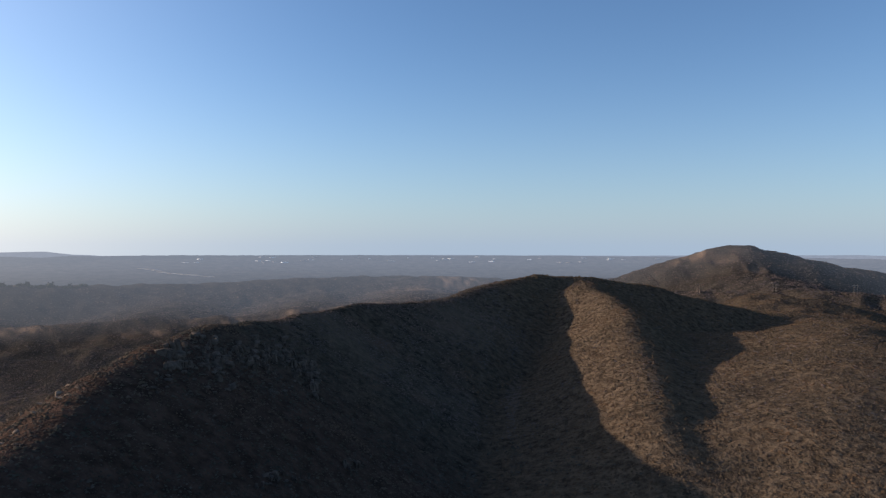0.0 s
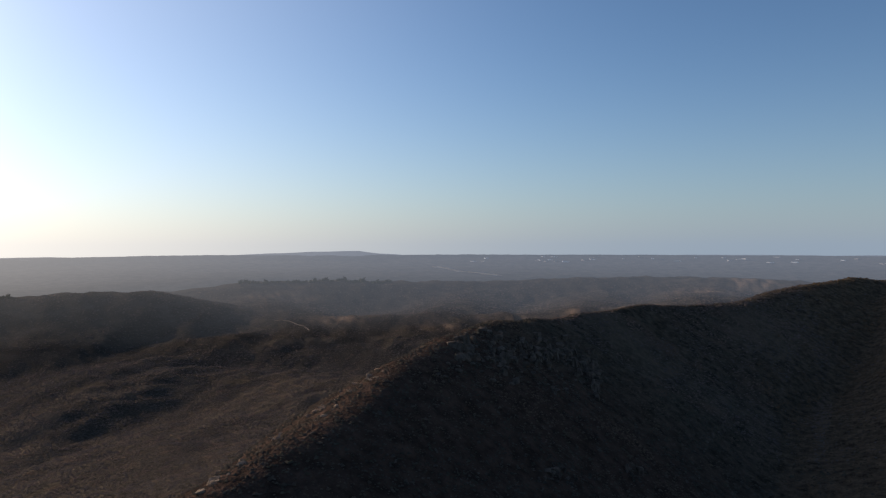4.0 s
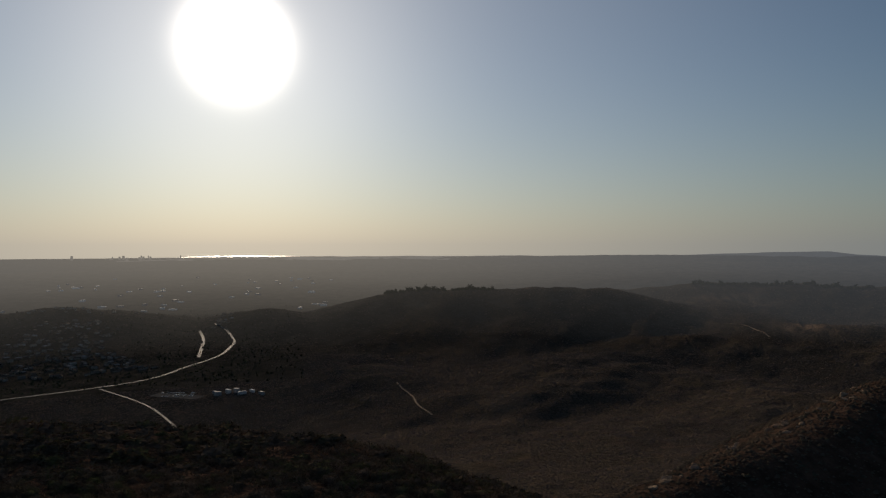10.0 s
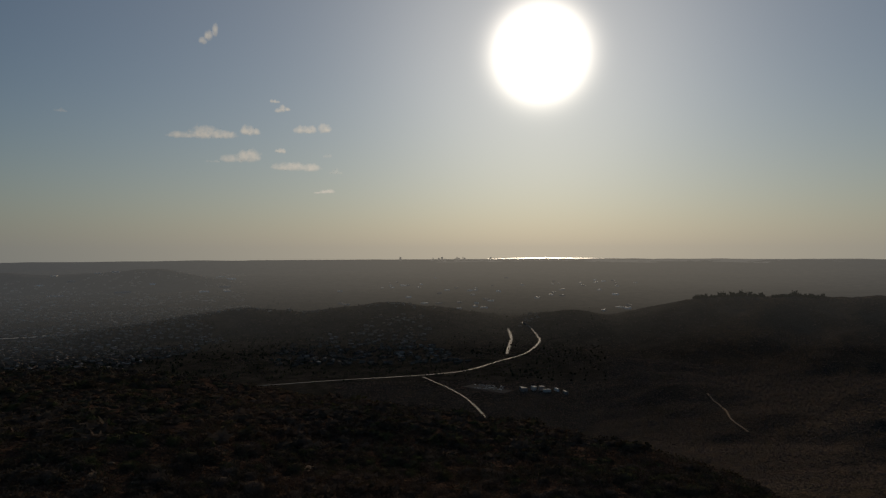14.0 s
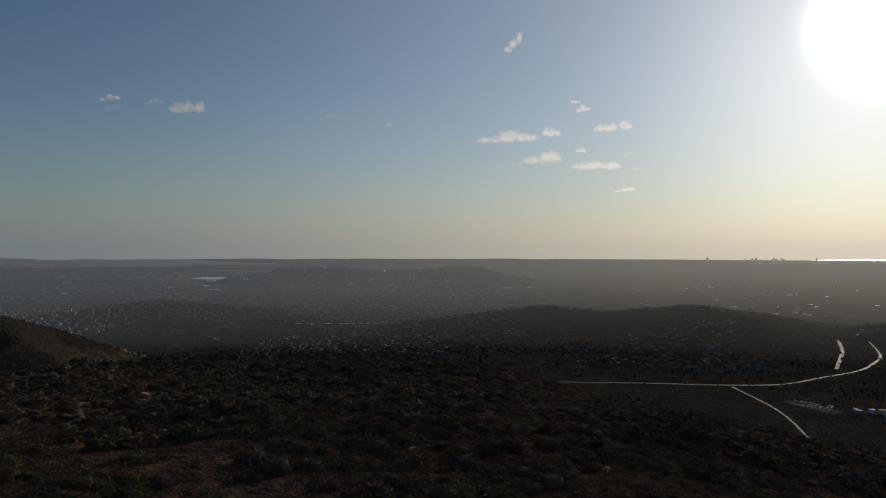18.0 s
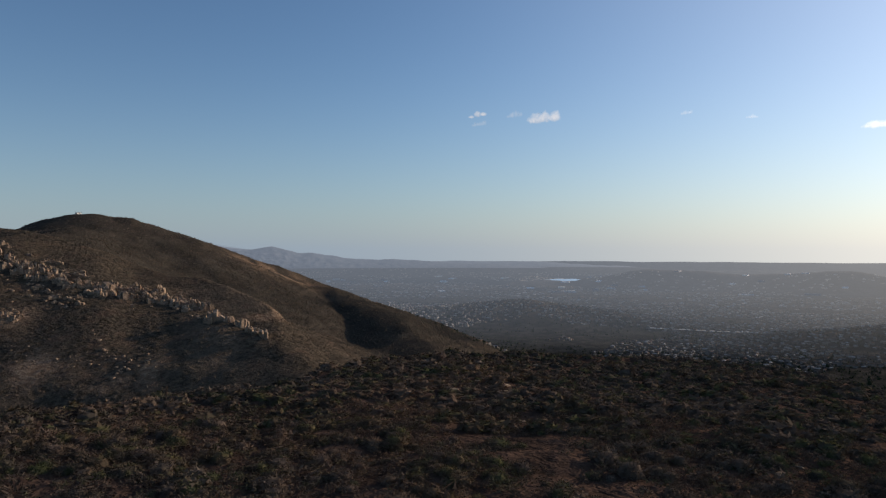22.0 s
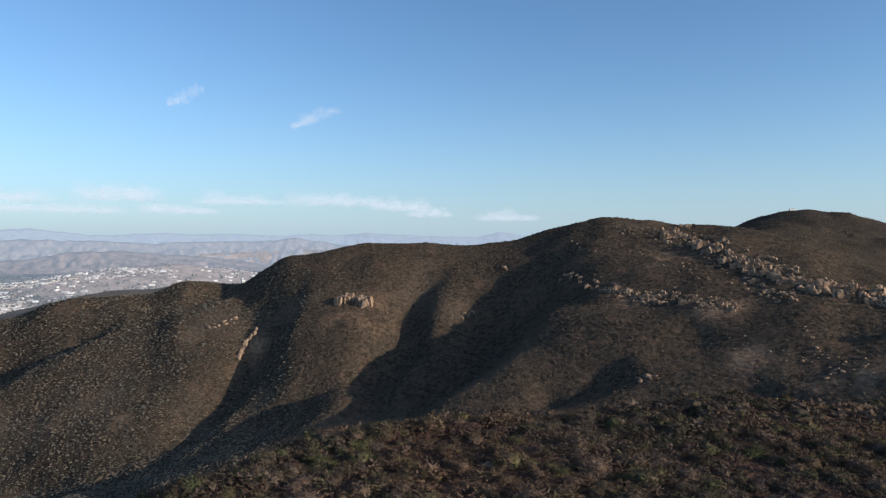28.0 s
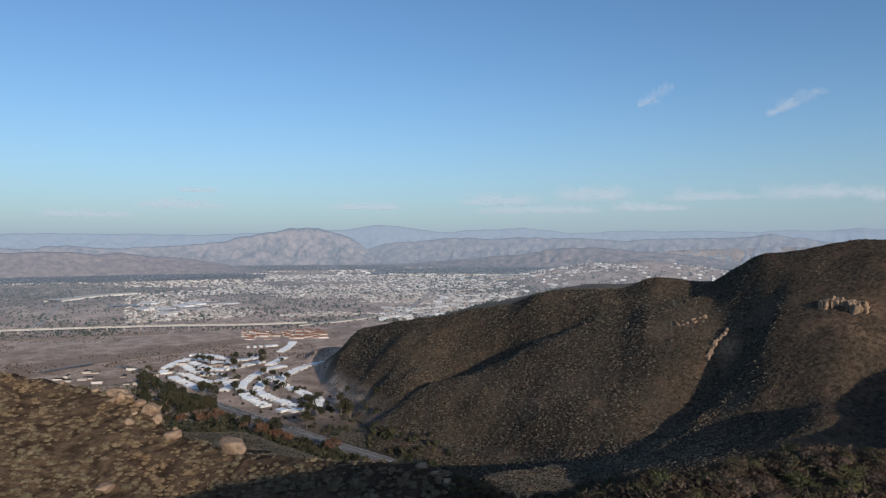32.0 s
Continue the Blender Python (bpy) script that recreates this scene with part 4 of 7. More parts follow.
def spread(az0, az1, d0, d1, spacing, grow=0.0):
    """Bearings and distances strewn over a sector, about one for each spacing squared; spacing grows with distance."""
    a_out, d_out = [], []
    d = d0
    while d < d1:
        s = spacing + grow * d
        n = int((az1 - az0) * math.pi / 180 * d / s)
        a_out.append(rng.uniform(az0, az1, n))
        d_out.append(d + s * rng.uniform(-0.5, 0.5, n))
        d += s
    return np.concatenate(a_out), np.concatenate(d_out)


def visible(az, d, margin):
    """Those not far down behind a brow."""
    _, under = on_ground(az, d)
    return under < margin


def xy(az, d):
    a = np.radians(az)
    return -d * np.sin(a), d * np.cos(a)


# ---- chaparral ----
BIG = [shards(230, 0.17, 0.8 + 0.1 * k, np.random.default_rng(20 + k), True, 0.25) for k in range(4)]
SMALL = [shards(46, 0.40, 0.8 + 0.1 * k, np.random.default_rng(30 + k)) for k in range(5)]
TINY = [shards(5, 1.15, 0.9, np.random.default_rng(40 + k), False) for k in range(6)]
TUFT = [shards(46, 0.27, 0.9, np.random.default_rng(45 + k), False, 0.22) for k in range(5)]
SPIKY = [shards(85, 0.22, 1.1, np.random.default_rng(50 + k), False) for k in range(3)]

# on the knoll, near
az, d = spread(48, 226, 26, 105, 2.1)
bare = fbm(*xy(az, d), 14, 3, 71) + 0.5 * fbm(*xy(az, d), 5, 2, 72)
keep = (bare > -0.8) & visible(az, d, 1.5)
az, d = az[keep], d[keep]
size = np.exp(rng.normal(-0.08, 0.35, len(az))).clip(0.35, 2.0)
dead = rng.random(len(az)) < 0.33 + 0.5 * (fbm(*xy(az, d), 20, 2, 73) > 0.25)
for sel, mat, nm, lb, tm in ((~dead, M_SCRUB, "chaparral_bushes", "olive-green and brown chaparral bushes on the knoll", BIG),
                             (dead, M_TWIG, "dry_buckwheat", "dead grey-brown twiggy shrubs among green chaparral", BIG + SPIKY)):
    scatter(nm, mat, tm, az[sel], d[sel], size[sel] * 1.1, size[sel] * 0.85, rng, lb)
# low twiggy cover between the bushes
az_c, d_c = spread(48, 226, 24, 300, 1.0, 0.0066)
cover = visible(az_c, d_c, 1.0) & (fbm(*xy(az_c, d_c), 14, 3, 71) > -0.95)
az_c, d_c = az_c[cover], d_c[cover]
low_size = (0.55 + 0.0045 * d_c) * np.exp(rng.normal(0, 0.3, len(az_c)))
near_c = d_c < 120
MID = [shards(18, 0.5, 0.75 + 0.1 * k, np.random.default_rng(55 + k), True, 0.3) for k in range(4)]
scatter("low_scrub", M_LOW_SCRUB, MID, az_c[~near_c], d_c[~near_c], low_size[~near_c] * 0.8, low_size[~near_c] * 0.5, rng, "soft grey-brown buckwheat and sage covering the knoll")
scatter("buckwheat_tufts", M_LOW_SCRUB, TUFT, az_c[near_c], d_c[near_c], low_size[near_c], low_size[near_c] * 0.75, rng, "fine grey-brown buckwheat tufts between the bushes")
# knoll and side slope, farther off
a1, d1 = spread(48, 226, 105, 300, 1.9, 0.009)
a2, d2 = spread(214, 262, 85, 330, 0.75, 0.0045)
az, d = np.concatenate([a1, a2]), np.concatenate([d1, d2])
bare = fbm(*xy(az, d), 18, 3, 74) + 0.4 * fbm(*xy(az, d), 6, 2, 75)
keep = (bare > -0.6) & visible(az, d, 1.0)
az, d = az[keep], d[keep]
size = np.exp(rng.normal(0.1, 0.35, len(az))).clip(0.45, 2.4)
dead = rng.random(len(az)) < 0.28 + 0.45 * (fbm(*xy(az, d), 30, 2, 76) > 0.25) + 0.12 * (az > 226)
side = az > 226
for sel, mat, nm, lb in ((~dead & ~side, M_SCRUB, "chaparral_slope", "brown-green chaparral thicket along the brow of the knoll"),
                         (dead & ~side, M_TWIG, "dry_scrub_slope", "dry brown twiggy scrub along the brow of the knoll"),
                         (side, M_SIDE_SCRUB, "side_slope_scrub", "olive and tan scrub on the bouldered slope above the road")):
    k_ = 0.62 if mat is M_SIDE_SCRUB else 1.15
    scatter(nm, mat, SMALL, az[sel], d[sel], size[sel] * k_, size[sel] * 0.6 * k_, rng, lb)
# hillsides all round
a1, d1 = spread(-38, 263, 95, 1850, 0.55, 0.0028)
a2, d2 = spread(-12, 100, 1850, 3350, 0.7, 0.0044)
a3, d3 = spread(132, 172, 1850, 2150, 0.7, 0.0034)
a4, d4 = spread(-36, -12, 1850, 2500, 0.7, 0.0034)
az, d = np.concatenate([a1, a2, a3, a4]), np.concatenate([d1, d2, d3, d4])
keep = visible(az, d, 0.25) & ((d < 1850) | (az > 100) | (rng.random(len(az)) < (1 - 0.45 * smooth(az, 54, 62)) * smooth(d, 3350, 2900)))
az, d = az[keep], d[keep]
z, _ = on_ground(az, d)
knoll_here = (((az > 46) & (az < 226) & (d < 300)) | ((az > 213) & (d < 330)))
road_off = np.full(len(az), 1e4)
hx, hy = xy(az, d)
for (ax, ay, _), (ex, ey, _) in zip(HIGHWAY, HIGHWAY[1:]):
    u = np.clip(((hx - ax) * (ex - ax) + (hy - ay) * (ey - ay)) / ((ex - ax) ** 2 + (ey - ay) ** 2), 0, 1)
    road_off = np.minimum(road_off, np.hypot(hx - ax - u * (ex - ax), hy - ay - u * (ey - ay)))
park = (az > 235.5) & (az < 250) & (d > 1130) & (d < 1950) & (z < 10)
verge = (az > 198) & (d < 1600) & ~park & (road_off < 420)
hilly = verge | (smooth(z, 8, 40) > rng.random(len(az)) * 0.9) | ((az > 226) & (z > 9) & (d < 2200)) | ((az < 92) & (d < 1550)) | (az < 70) | ((az < 100) & (d > 1850))
bare = fbm(*xy(az, d), 60, 4, 77)
thin = smooth(az, 138, 146) * smooth(az, 212, 200)   # the great hill's brush stands in patches on bare brown earth
sparse = rng.random(len(az)) > thin * (0.62 - 0.5 * smooth(fbm(*xy(az, d), 110, 3, 97), -0.2, 0.5))
keep = ~knoll_here & (road_off > 19) & hilly & sparse & (bare > -1.0) & (stony_and_sunlit(*xy(az, d)) < 0.35 + 0.65 * rng.random(len(az)))
az, d = az[keep], d[keep]
coarse = smooth(az, 120, 140)
size = (0.31 * (0.55 + 0.0028 * d) * (1 - coarse) + (0.36 * (0.5 + 0.0023 * d) + 0.55 * smooth(az, 196, 206) * smooth(d, 400, 800)) * coarse) * np.exp(rng.normal(0, 0.4, len(az))).clip(0.4, 2.4)
gold = (az < -4 + 3 * fbm(az * 30, d, 60, 2, 78)) & (d < 1300) & (rng.random(len(az)) < 0.8)
mounds("dry_hill_scrub", M_DRY_SCRUB, az[gold], d[gold], size[gold], size[gold] * 0.75, rng, "sun-bleached golden dry scrub on the hill's spurs")
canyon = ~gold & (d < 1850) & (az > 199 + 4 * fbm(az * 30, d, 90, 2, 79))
west = (az < 118) & (d > 330)   # coastal side, in the far scrub colour lightened as haze
near_ = ~gold & (d < 1850) & ~canyon & ~west
off_ = ~gold & ((d >= 1850) | west)
mounds("hill_chaparral", M_HILL_SCRUB, az[near_], d[near_], size[near_], size[near_] * 0.72, rng, "dark brown-green chaparral over the hillsides")
mounds("canyon_scrub", M_CANYON_SCRUB, az[canyon], d[canyon], size[canyon] * 0.8, size[canyon] * 0.5, rng, "grey-brown scrub, colour lightened for the canyon's sunny slopes")
mounds("far_chaparral", M_FAR_SCRUB, az[off_], d[off_], size[off_], size[off_] * 0.6, rng, "hazy brown chaparral on the far ridges")


# ---- rocks ----
def rock_mesh(name, seed, dims, blocky, cut):
    """A fractured granite block: the hull of scattered corners, its edges worn off."""
    r = random.Random(seed)
    bm = bmesh.new()
    for k in range(26):
        if k < 8 and blocky:
            p = Vector(((k & 1) * 2 - 1, (k >> 1 & 1) * 2 - 1, (k >> 2) * 2 - 1)) * r.uniform(0.62, 0.92)
            p.x += r.uniform(-0.3, 0.3)
            p.y += r.uniform(-0.3, 0.3)
        else:
            p = Vector((r.gauss(0, 1), r.gauss(0, 1), r.gauss(0, 1))).normalized() * r.uniform(0.8, 1.0)
        if p.z > cut:
            p.z = cut + (p.z - cut) * 0.3
        bm.verts.new((p.x * dims[0], p.y * dims[1], p.z * dims[2]))
    hull = bmesh.ops.convex_hull(bm, input=bm.verts[:])
    bmesh.ops.delete(bm, geom=[v for v in bm.verts if not v.link_faces], context="VERTS")
    bmesh.ops.bevel(bm, geom=bm.edges[:], offset=0.05, segments=1, affect="EDGES")
    bmesh.ops.triangulate(bm, faces=bm.faces[:])
    off = Vector((seed * 3.1, seed * 1.7, 0))
    for v in bm.verts:
        v.co *= 1 + 0.07 * noise.noise(v.co * 2.5 + off)
    me = bpy.data.meshes.new(name)
    bm.to_mesh(me)
    bm.free()
    me.materials.append(M_ROCK)
    return me


ROUND = [rock_mesh("boulder", 11 + k, (1.0, 0.85 + 0.05 * k, 0.78), False, 0.6) for k in range(6)]
SLAB = [rock_mesh("slab", 31 + k, (1.35, 0.85, 0.36), True, 0.5) for k in range(5)]


def crag_mesh(seed):
    """A jointed outcrop: a few leaning columns of uneven height grown together, split by cracks."""
    r = random.Random(seed)
    bm = bmesh.new()
    for c in range(r.randint(4, 6)):
        w, h = r.uniform(0.26, 0.5), r.uniform(0.4, 1.0)
        cx, cy = r.uniform(-0.75, 0.75), r.uniform(-0.4, 0.4)
        lean = Vector((r.uniform(-0.12, 0.12), r.uniform(-0.12, 0.12), 1))
        pts = []
        for ring_, z, s_ in ((0, -1.2, 1.15), (1, h * 0.45, 1.05), (2, h * 0.88, 0.98), (3, h, 0.72)):
            k0 = r.uniform(0, 6.28)
            for k in range(5):
                t = k0 + k * 1.257 + r.uniform(-0.35, 0.35)
                q = r.uniform(0.75, 1.15) * w * s_
                pts.append(bm.verts.new(Vector((cx + math.cos(t) * q, cy + math.sin(t) * q * 0.8, 0)) + lean * (z + r.uniform(-0.1, 0.1))))
        bmesh.ops.convex_hull(bm, input=pts)
    bmesh.ops.delete(bm, geom=[v for v in bm.verts if not v.link_faces], context="VERTS")
    bmesh.ops.triangulate(bm, faces=bm.faces[:])
    me = bpy.data.meshes.new("crag")
    bm.to_mesh(me)
    bm.free()
    me.materials.append(M_ROCK)
    return me


def joint_mesh(seed):
    """A face of granite split by upright joints: prisms side by side, their tops broken off aslant. The whole face, and its blocks one by one."""
    r = random.Random(seed)
    meshes, whole = [], bmesh.new()
    x = -1.0
    while x < 0.95:
        w = r.uniform(0.2, 0.46)
        y, h = r.uniform(-0.22, 0.22), r.uniform(0.5, 1.0) * (1 - 0.35 * abs(x + w / 2))
        deep, slant, tip = r.uniform(0.3, 0.55), r.uniform(-0.22, 0.22), r.uniform(-0.1, 0.25)
        bm = bmesh.new()
        for u, v in ((0, -1), (1, -1), (1, 1), (0, 1)):
            px_, py_ = x + w * u + r.uniform(-0.05, 0.05), y + deep * v * r.uniform(0.8, 1.1)
            top = h + slant * (u - 0.5) + tip * v * 0.5
            for z, k in ((-1.3, 1.05), (top * 0.55, 1.0), (top * 0.9, 0.96), (top, 0.78)):
                bm.verts.new((x + w / 2 + (px_ - x - w / 2) * k + r.uniform(-0.03, 0.03), py_ * k + 0.06 * z, z + r.uniform(-0.04, 0.04)))
        bmesh.ops.convex_hull(bm, input=bm.verts[:])
        bmesh.ops.delete(bm, geom=[v for v in bm.verts if not v.link_faces], context="VERTS")
        me = bpy.data.meshes.new("block")
        bm.to_mesh(me)
        bm.free()
        me.materials.append(M_ROCK)
        whole.from_mesh(me)
        meshes.append(me)
        x += w * r.uniform(0.85, 1.0)
    me = bpy.data.meshes.new("crag")
    whole.to_mesh(me)
    whole.free()
    return me, meshes


JOINT = [joint_mesh(91 + k) for k in range(12)]
TALL = [crag_mesh(51 + k) for k in range(10)]
BLOCK = [rock_mesh("crag", 71 + k, (0.75, 0.65, 0.8), k % 2 == 0, 0.75) for k in range(7)]
rk = random.Random(5)


def rock(meshes, az, el, size, name, label, group, least=25.0, sink=0.25, spread_=0.25):
    p = hit(az, el, least)
    at, f = place(p)
    ob = new(name, rk.choice(meshes))
    s = size * f * rk.uniform(1 - spread_, 1 + spread_)
    k = ob.data.vertices[0].co.length
    ob.matrix_basis = Matrix.Translation(at + Vector((0, 0, s * (0.45 - sink)))) @ Euler((rk.uniform(-0.25, 0.25), rk.uniform(-0.25, 0.25), rk.uniform(0, 6.28))).to_matrix().to_4x4() @ Matrix.Scale(s, 4)
    return tagged(ob, label, "boulder", group)


# boulders on the slope beside the road: bearing, elevation of the foot, breadth in degrees
for az_, el_, wide in ((252.0, -11.52, 1.45), (251.8, -12.45, 1.4), (252.4, -12.2, 0.75), (251.2, -11.96, 0.6), (250.5, -12.28, 0.85), (249.7, -13.45, 1.6), (249.3, -14.2, 1.25), (248.2, -15.03, 1.35),
                       (243.8, -16.34, 2.1), (253.5, -11.04, 0.6), (251.2, -14.0, 0.85), (252.9, -18.28, 1.3), (228.7, -18.17, 1.0), (227.6, -18.77, 0.8), (248.0, -14.24, 0.55), (253.4, -11.58, 0.5),
                       (226.6, -19.6, 0.9), (250.1, -12.9, 0.7), (250.9, -13.1, 0.5), (244.7, -16.1, 0.8), (255.6, -10.6, 0.5)):
    j = int(column(az_))
    near_ = np.nonzero((DIST > 90) & (DIST < 300))[0]
    e_ = GEL[near_, j]
    i = near_[int(np.argmax(e_ >= el_))] if (e_ >= el_).any() else near_[int(np.argmax(e_))]
    d_ = DIST[i]
    p = ray(az_, d_, GEL[i, j])
    half = d_ * math.tan(radians(wide * 0.62))
    ob = new("boulder", rk.choice(ROUND + BLOCK[1::2]))
    ob.matrix_basis = Matrix.Translation(Vector(p) + Vector((0, 0, half * 0.28))) @ Euler((rk.uniform(-0.2, 0.2), rk.uniform(-0.2, 0.2), rk.uniform(0, 6.28))).to_matrix().to_4x4() @ Matrix.Diagonal((half * 1.05, half * 1.0, half * 0.82, 1))
    tagged(ob, "rounded tan granite boulder among scrub above the road", "boulder", "boulders above the road")
# pale slabs in the knoll's scrub
for k in range(40):
    az_ = rk.choice((rk.uniform(126, 141), rk.uniform(108, 138), rk.uniform(90, 142)))
    el_ = rk.uniform(-17.5, -9.6) if az_ < 125 else rk.uniform(-14, -9.3)
    rock(SLAB, az_, el_, rk.uniform(0.3, 0.75), "rock_slab", "pale weathered granite slab lying in the scrub", "slabs on the knoll", 30, 0.3, 0.4)
for az_, el_, size in ((94.3, -17.4, 2.6), (94.9, -17.3, 1.4), (134.9, -11.65, 2.4), (133.0, -9.3, 2.2), (115.0, -12.4, 2.0), (115.6, -12.3, 1.2), (117.4, -12.2, 1.3), (139.8, -9.0, 2.6), (139.2, -9.1, 2.0),
                       (137.0, -9.2, 1.8), (134.4, -9.0, 2.0), (112.4, -14.6, 1.6), (111.8, -15.2, 1.2), (186.0, -17.6, 1.5), (189.5, -17.2, 1.3)):
    rock(SLAB, az_, el_, size * 0.42, "rock_slab", "broad pale granite slab showing through the scrub", "slabs on the knoll", 30, 0.3, 0.15)
# crags in bands on the great hill
LOOSE = []


def crags(n, line, thick, size, label, group, meshes, least, loose=False):
    for k in range(n):
        u = rk.random() * (len(line) - 1)
        i = int(u)
        t = u - i
        az_ = line[i][0] + (line[i + 1][0] - line[i][0]) * t
        el_ = line[i][1] + (line[i + 1][1] - line[i][1]) * t + rk.uniform(-thick, thick) * (0.3 + 0.7 * rk.random())
        ob = rock(meshes, az_, el_, size * rk.uniform(0.45, 1.25), "crag", label, group, least, 0.4, 0.3)
        if loose:
            LOOSE.append(ob)


def cliff(line, n, tall, wide, thick, label, group, seed):
    """A broken band of jointed granite columns: clustered, of uneven size, in tiers."""
    r = random.Random(seed)
    for k in range(n):
        u = (k + r.uniform(-0.8, 0.8)) / n
        u = min(max(u, 0.0), 0.999) * (len(line) - 1)
        i = int(u)
        az_ = line[i][0] + (line[i + 1][0] - line[i][0]) * (u - i)
        el_ = line[i][1] + (line[i + 1][1] - line[i][1]) * (u - i)
        cluster = noise.noise(Vector((u * 1.9, seed, 0)))
        if cluster < -0.28 and r.random() < 0.8:
            continue
        size = tall * (0.5 + 0.6 * r.random() ** 1.5) * (1.0 + 0.5 * cluster)
        at, f = place(hit(az_, el_ + r.uniform(-thick, thick), 420))
        w = size * r.uniform(0.65, 1.25) * wide
        face, blocks = r.choice(JOINT)
        small = size < 0.62 * tall
        ob = new("crag", face if small else None)
        ob.matrix_basis = Matrix.Translation(at + Vector((0, 0, size * r.uniform(-0.4, -0.1)))) @ Euler((r.uniform(-0.08, 0.1), r.uniform(-0.12, 0.12), radians(az_) + r.uniform(-0.45, 0.45))).to_matrix().to_4x4() @ Matrix.Diagonal((w, w * 0.9, size, 1))
        tagged(ob, label, "boulder", group)
        if small:
            LOOSE.append(ob)
        else:
            for me in blocks:
                new("block", me).parent = ob


CLIFF = ((172.3, 0.6), (170.2, 0.05), (168.4, -0.84), (166.7, -1.6), (165.0, -2.2), (163.6, -2.84), (162.2, -3.15), (160.9, -3.3), (159.1, -3.5), (157.5, -3.85), (155.5, -4.6), (153.5, -5.4))
BAND = ((180.2, -2.83), (178.2, -3.07), (176.5, -3.54), (175.2, -4.05), (173.9, -4.3), (172.6, -4.4), (171.4, -4.1), (170.2, -4.35), (169.0, -4.5), (167.8, -4.65), (166.8, -4.8))
cliff(CLIFF, 150, 9.5, 0.62, 0.5, "tall jointed tan granite crag in the long cliff band", "upper crags of the great hill", 1)
cliff([(a, e + 0.75) for a, e in CLIFF[:7]], 60, 5.6, 0.7, 0.6, "pale granite crag standing above the cliff band", "upper crags of the great hill", 2)
cliff(BAND, 90, 5.6, 0.7, 0.45, "tan granite crag standing out of the hillside scrub", "lower crags of the great hill", 3)
cliff(((166.4, -2.4), (165.2, -3.3), (164.4, -3.9), (163.0, -3.9)), 24, 4.4, 0.8, 0.4, "broken tan granite below the cliff band", "upper crags of the great hill", 4)
crags(150, CLIFF, 1.1, 1.5, "small grey boulder", "scattered hill boulders", ROUND + SLAB, 420, True)
crags(110, BAND, 0.8, 1.6, "small grey boulder", "scattered hill boulders", ROUND + SLAB, 420, True)
crags(70, ((176, 1.2), (173, 0.9), (170.5, 0.4), (169, -0.9)), 0.6, 2.0, "small grey boulder", "scattered hill boulders", ROUND + TALL, 420, True)
crags(24, ((162.5, -6.06), (161.5, -7.64), (159.7, -8.8), (161.2, -9.5)), 0.5, 1.5, "small white boulder", "scattered hill boulders", ROUND, 420, True)
crags(8, ((185.0, -1.9), (184.6, -2.1)), 0.15, 2.6, "small grey boulder", "scattered hill boulders", ROUND, 420, True)
crags(14, ((189.2, -6.2), (187.3, -5.6)), 0.3, 2.2, "small grey boulder", "scattered hill boulders", ROUND, 420, True)
crags(60, ((180, 0.2), (174, -0.5), (170, -2.5), (165, -3.4)), 1.0, 1.5, "small grey boulder", "scattered hill boulders", ROUND, 420, True)
crags(26, ((198.5, -4.7), (197.4, -4.6), (196.5, -4.8), (195.6, -4.9)), 0.3, 6.2, "tan granite crag on the spur", "crags on the spur", TALL, 500)
crags(44, ((206.2, -9.0), (205.8, -8.3), (205.4, -7.6), (204.8, -7.0)), 0.3, 4.0, "bare tan rock of the slide scar", "rocks of the scar", BLOCK, 500)
crags(14, ((208.5, -6.6), (207.3, -6.3), (206, -5.8)), 0.4, 3.5, "small pale boulder on the spur", "scattered spur boulders", ROUND, 500, True)
crags(16, ((174.2, -10.6), (173.4, -10.3), (172.6, -10.5)), 0.3, 1.9, "weathered outcrop on a low ridge", "rocks of the low outcrop", ROUND + SLAB, 250, True)
crags(40, ((168, -7.5), (163, -8.4), (158, -8.2)), 1.2, 1.3, "small white boulder on the scrubby slope", "scattered lower boulders", ROUND, 300, True)
crags(12, ((152.8, -5.5), (151.5, -6.4), (149.9, -6.9)), 0.5, 5.0, "reddish rock face at the hill's shoulder", "rocks at the shoulder", TALL + SLAB, 420)
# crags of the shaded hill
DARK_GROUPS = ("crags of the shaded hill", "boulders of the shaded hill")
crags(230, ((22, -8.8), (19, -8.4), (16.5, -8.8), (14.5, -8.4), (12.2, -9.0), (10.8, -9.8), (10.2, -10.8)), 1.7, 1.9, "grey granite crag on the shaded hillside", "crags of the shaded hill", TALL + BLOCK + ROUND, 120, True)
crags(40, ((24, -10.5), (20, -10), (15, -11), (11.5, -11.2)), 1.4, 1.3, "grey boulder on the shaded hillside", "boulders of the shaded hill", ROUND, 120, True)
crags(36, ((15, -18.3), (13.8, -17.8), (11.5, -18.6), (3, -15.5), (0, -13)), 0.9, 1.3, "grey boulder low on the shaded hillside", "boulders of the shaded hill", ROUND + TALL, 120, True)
crags(40, ((27.3, -9.6), (30.5, -12.2), (34, -14.2), (38, -16.2), (42, -18.6)), 0.7, 1.1, "pale rock along the sunlit crest", "rocks of the crest", ROUND + SLAB, 100, True)

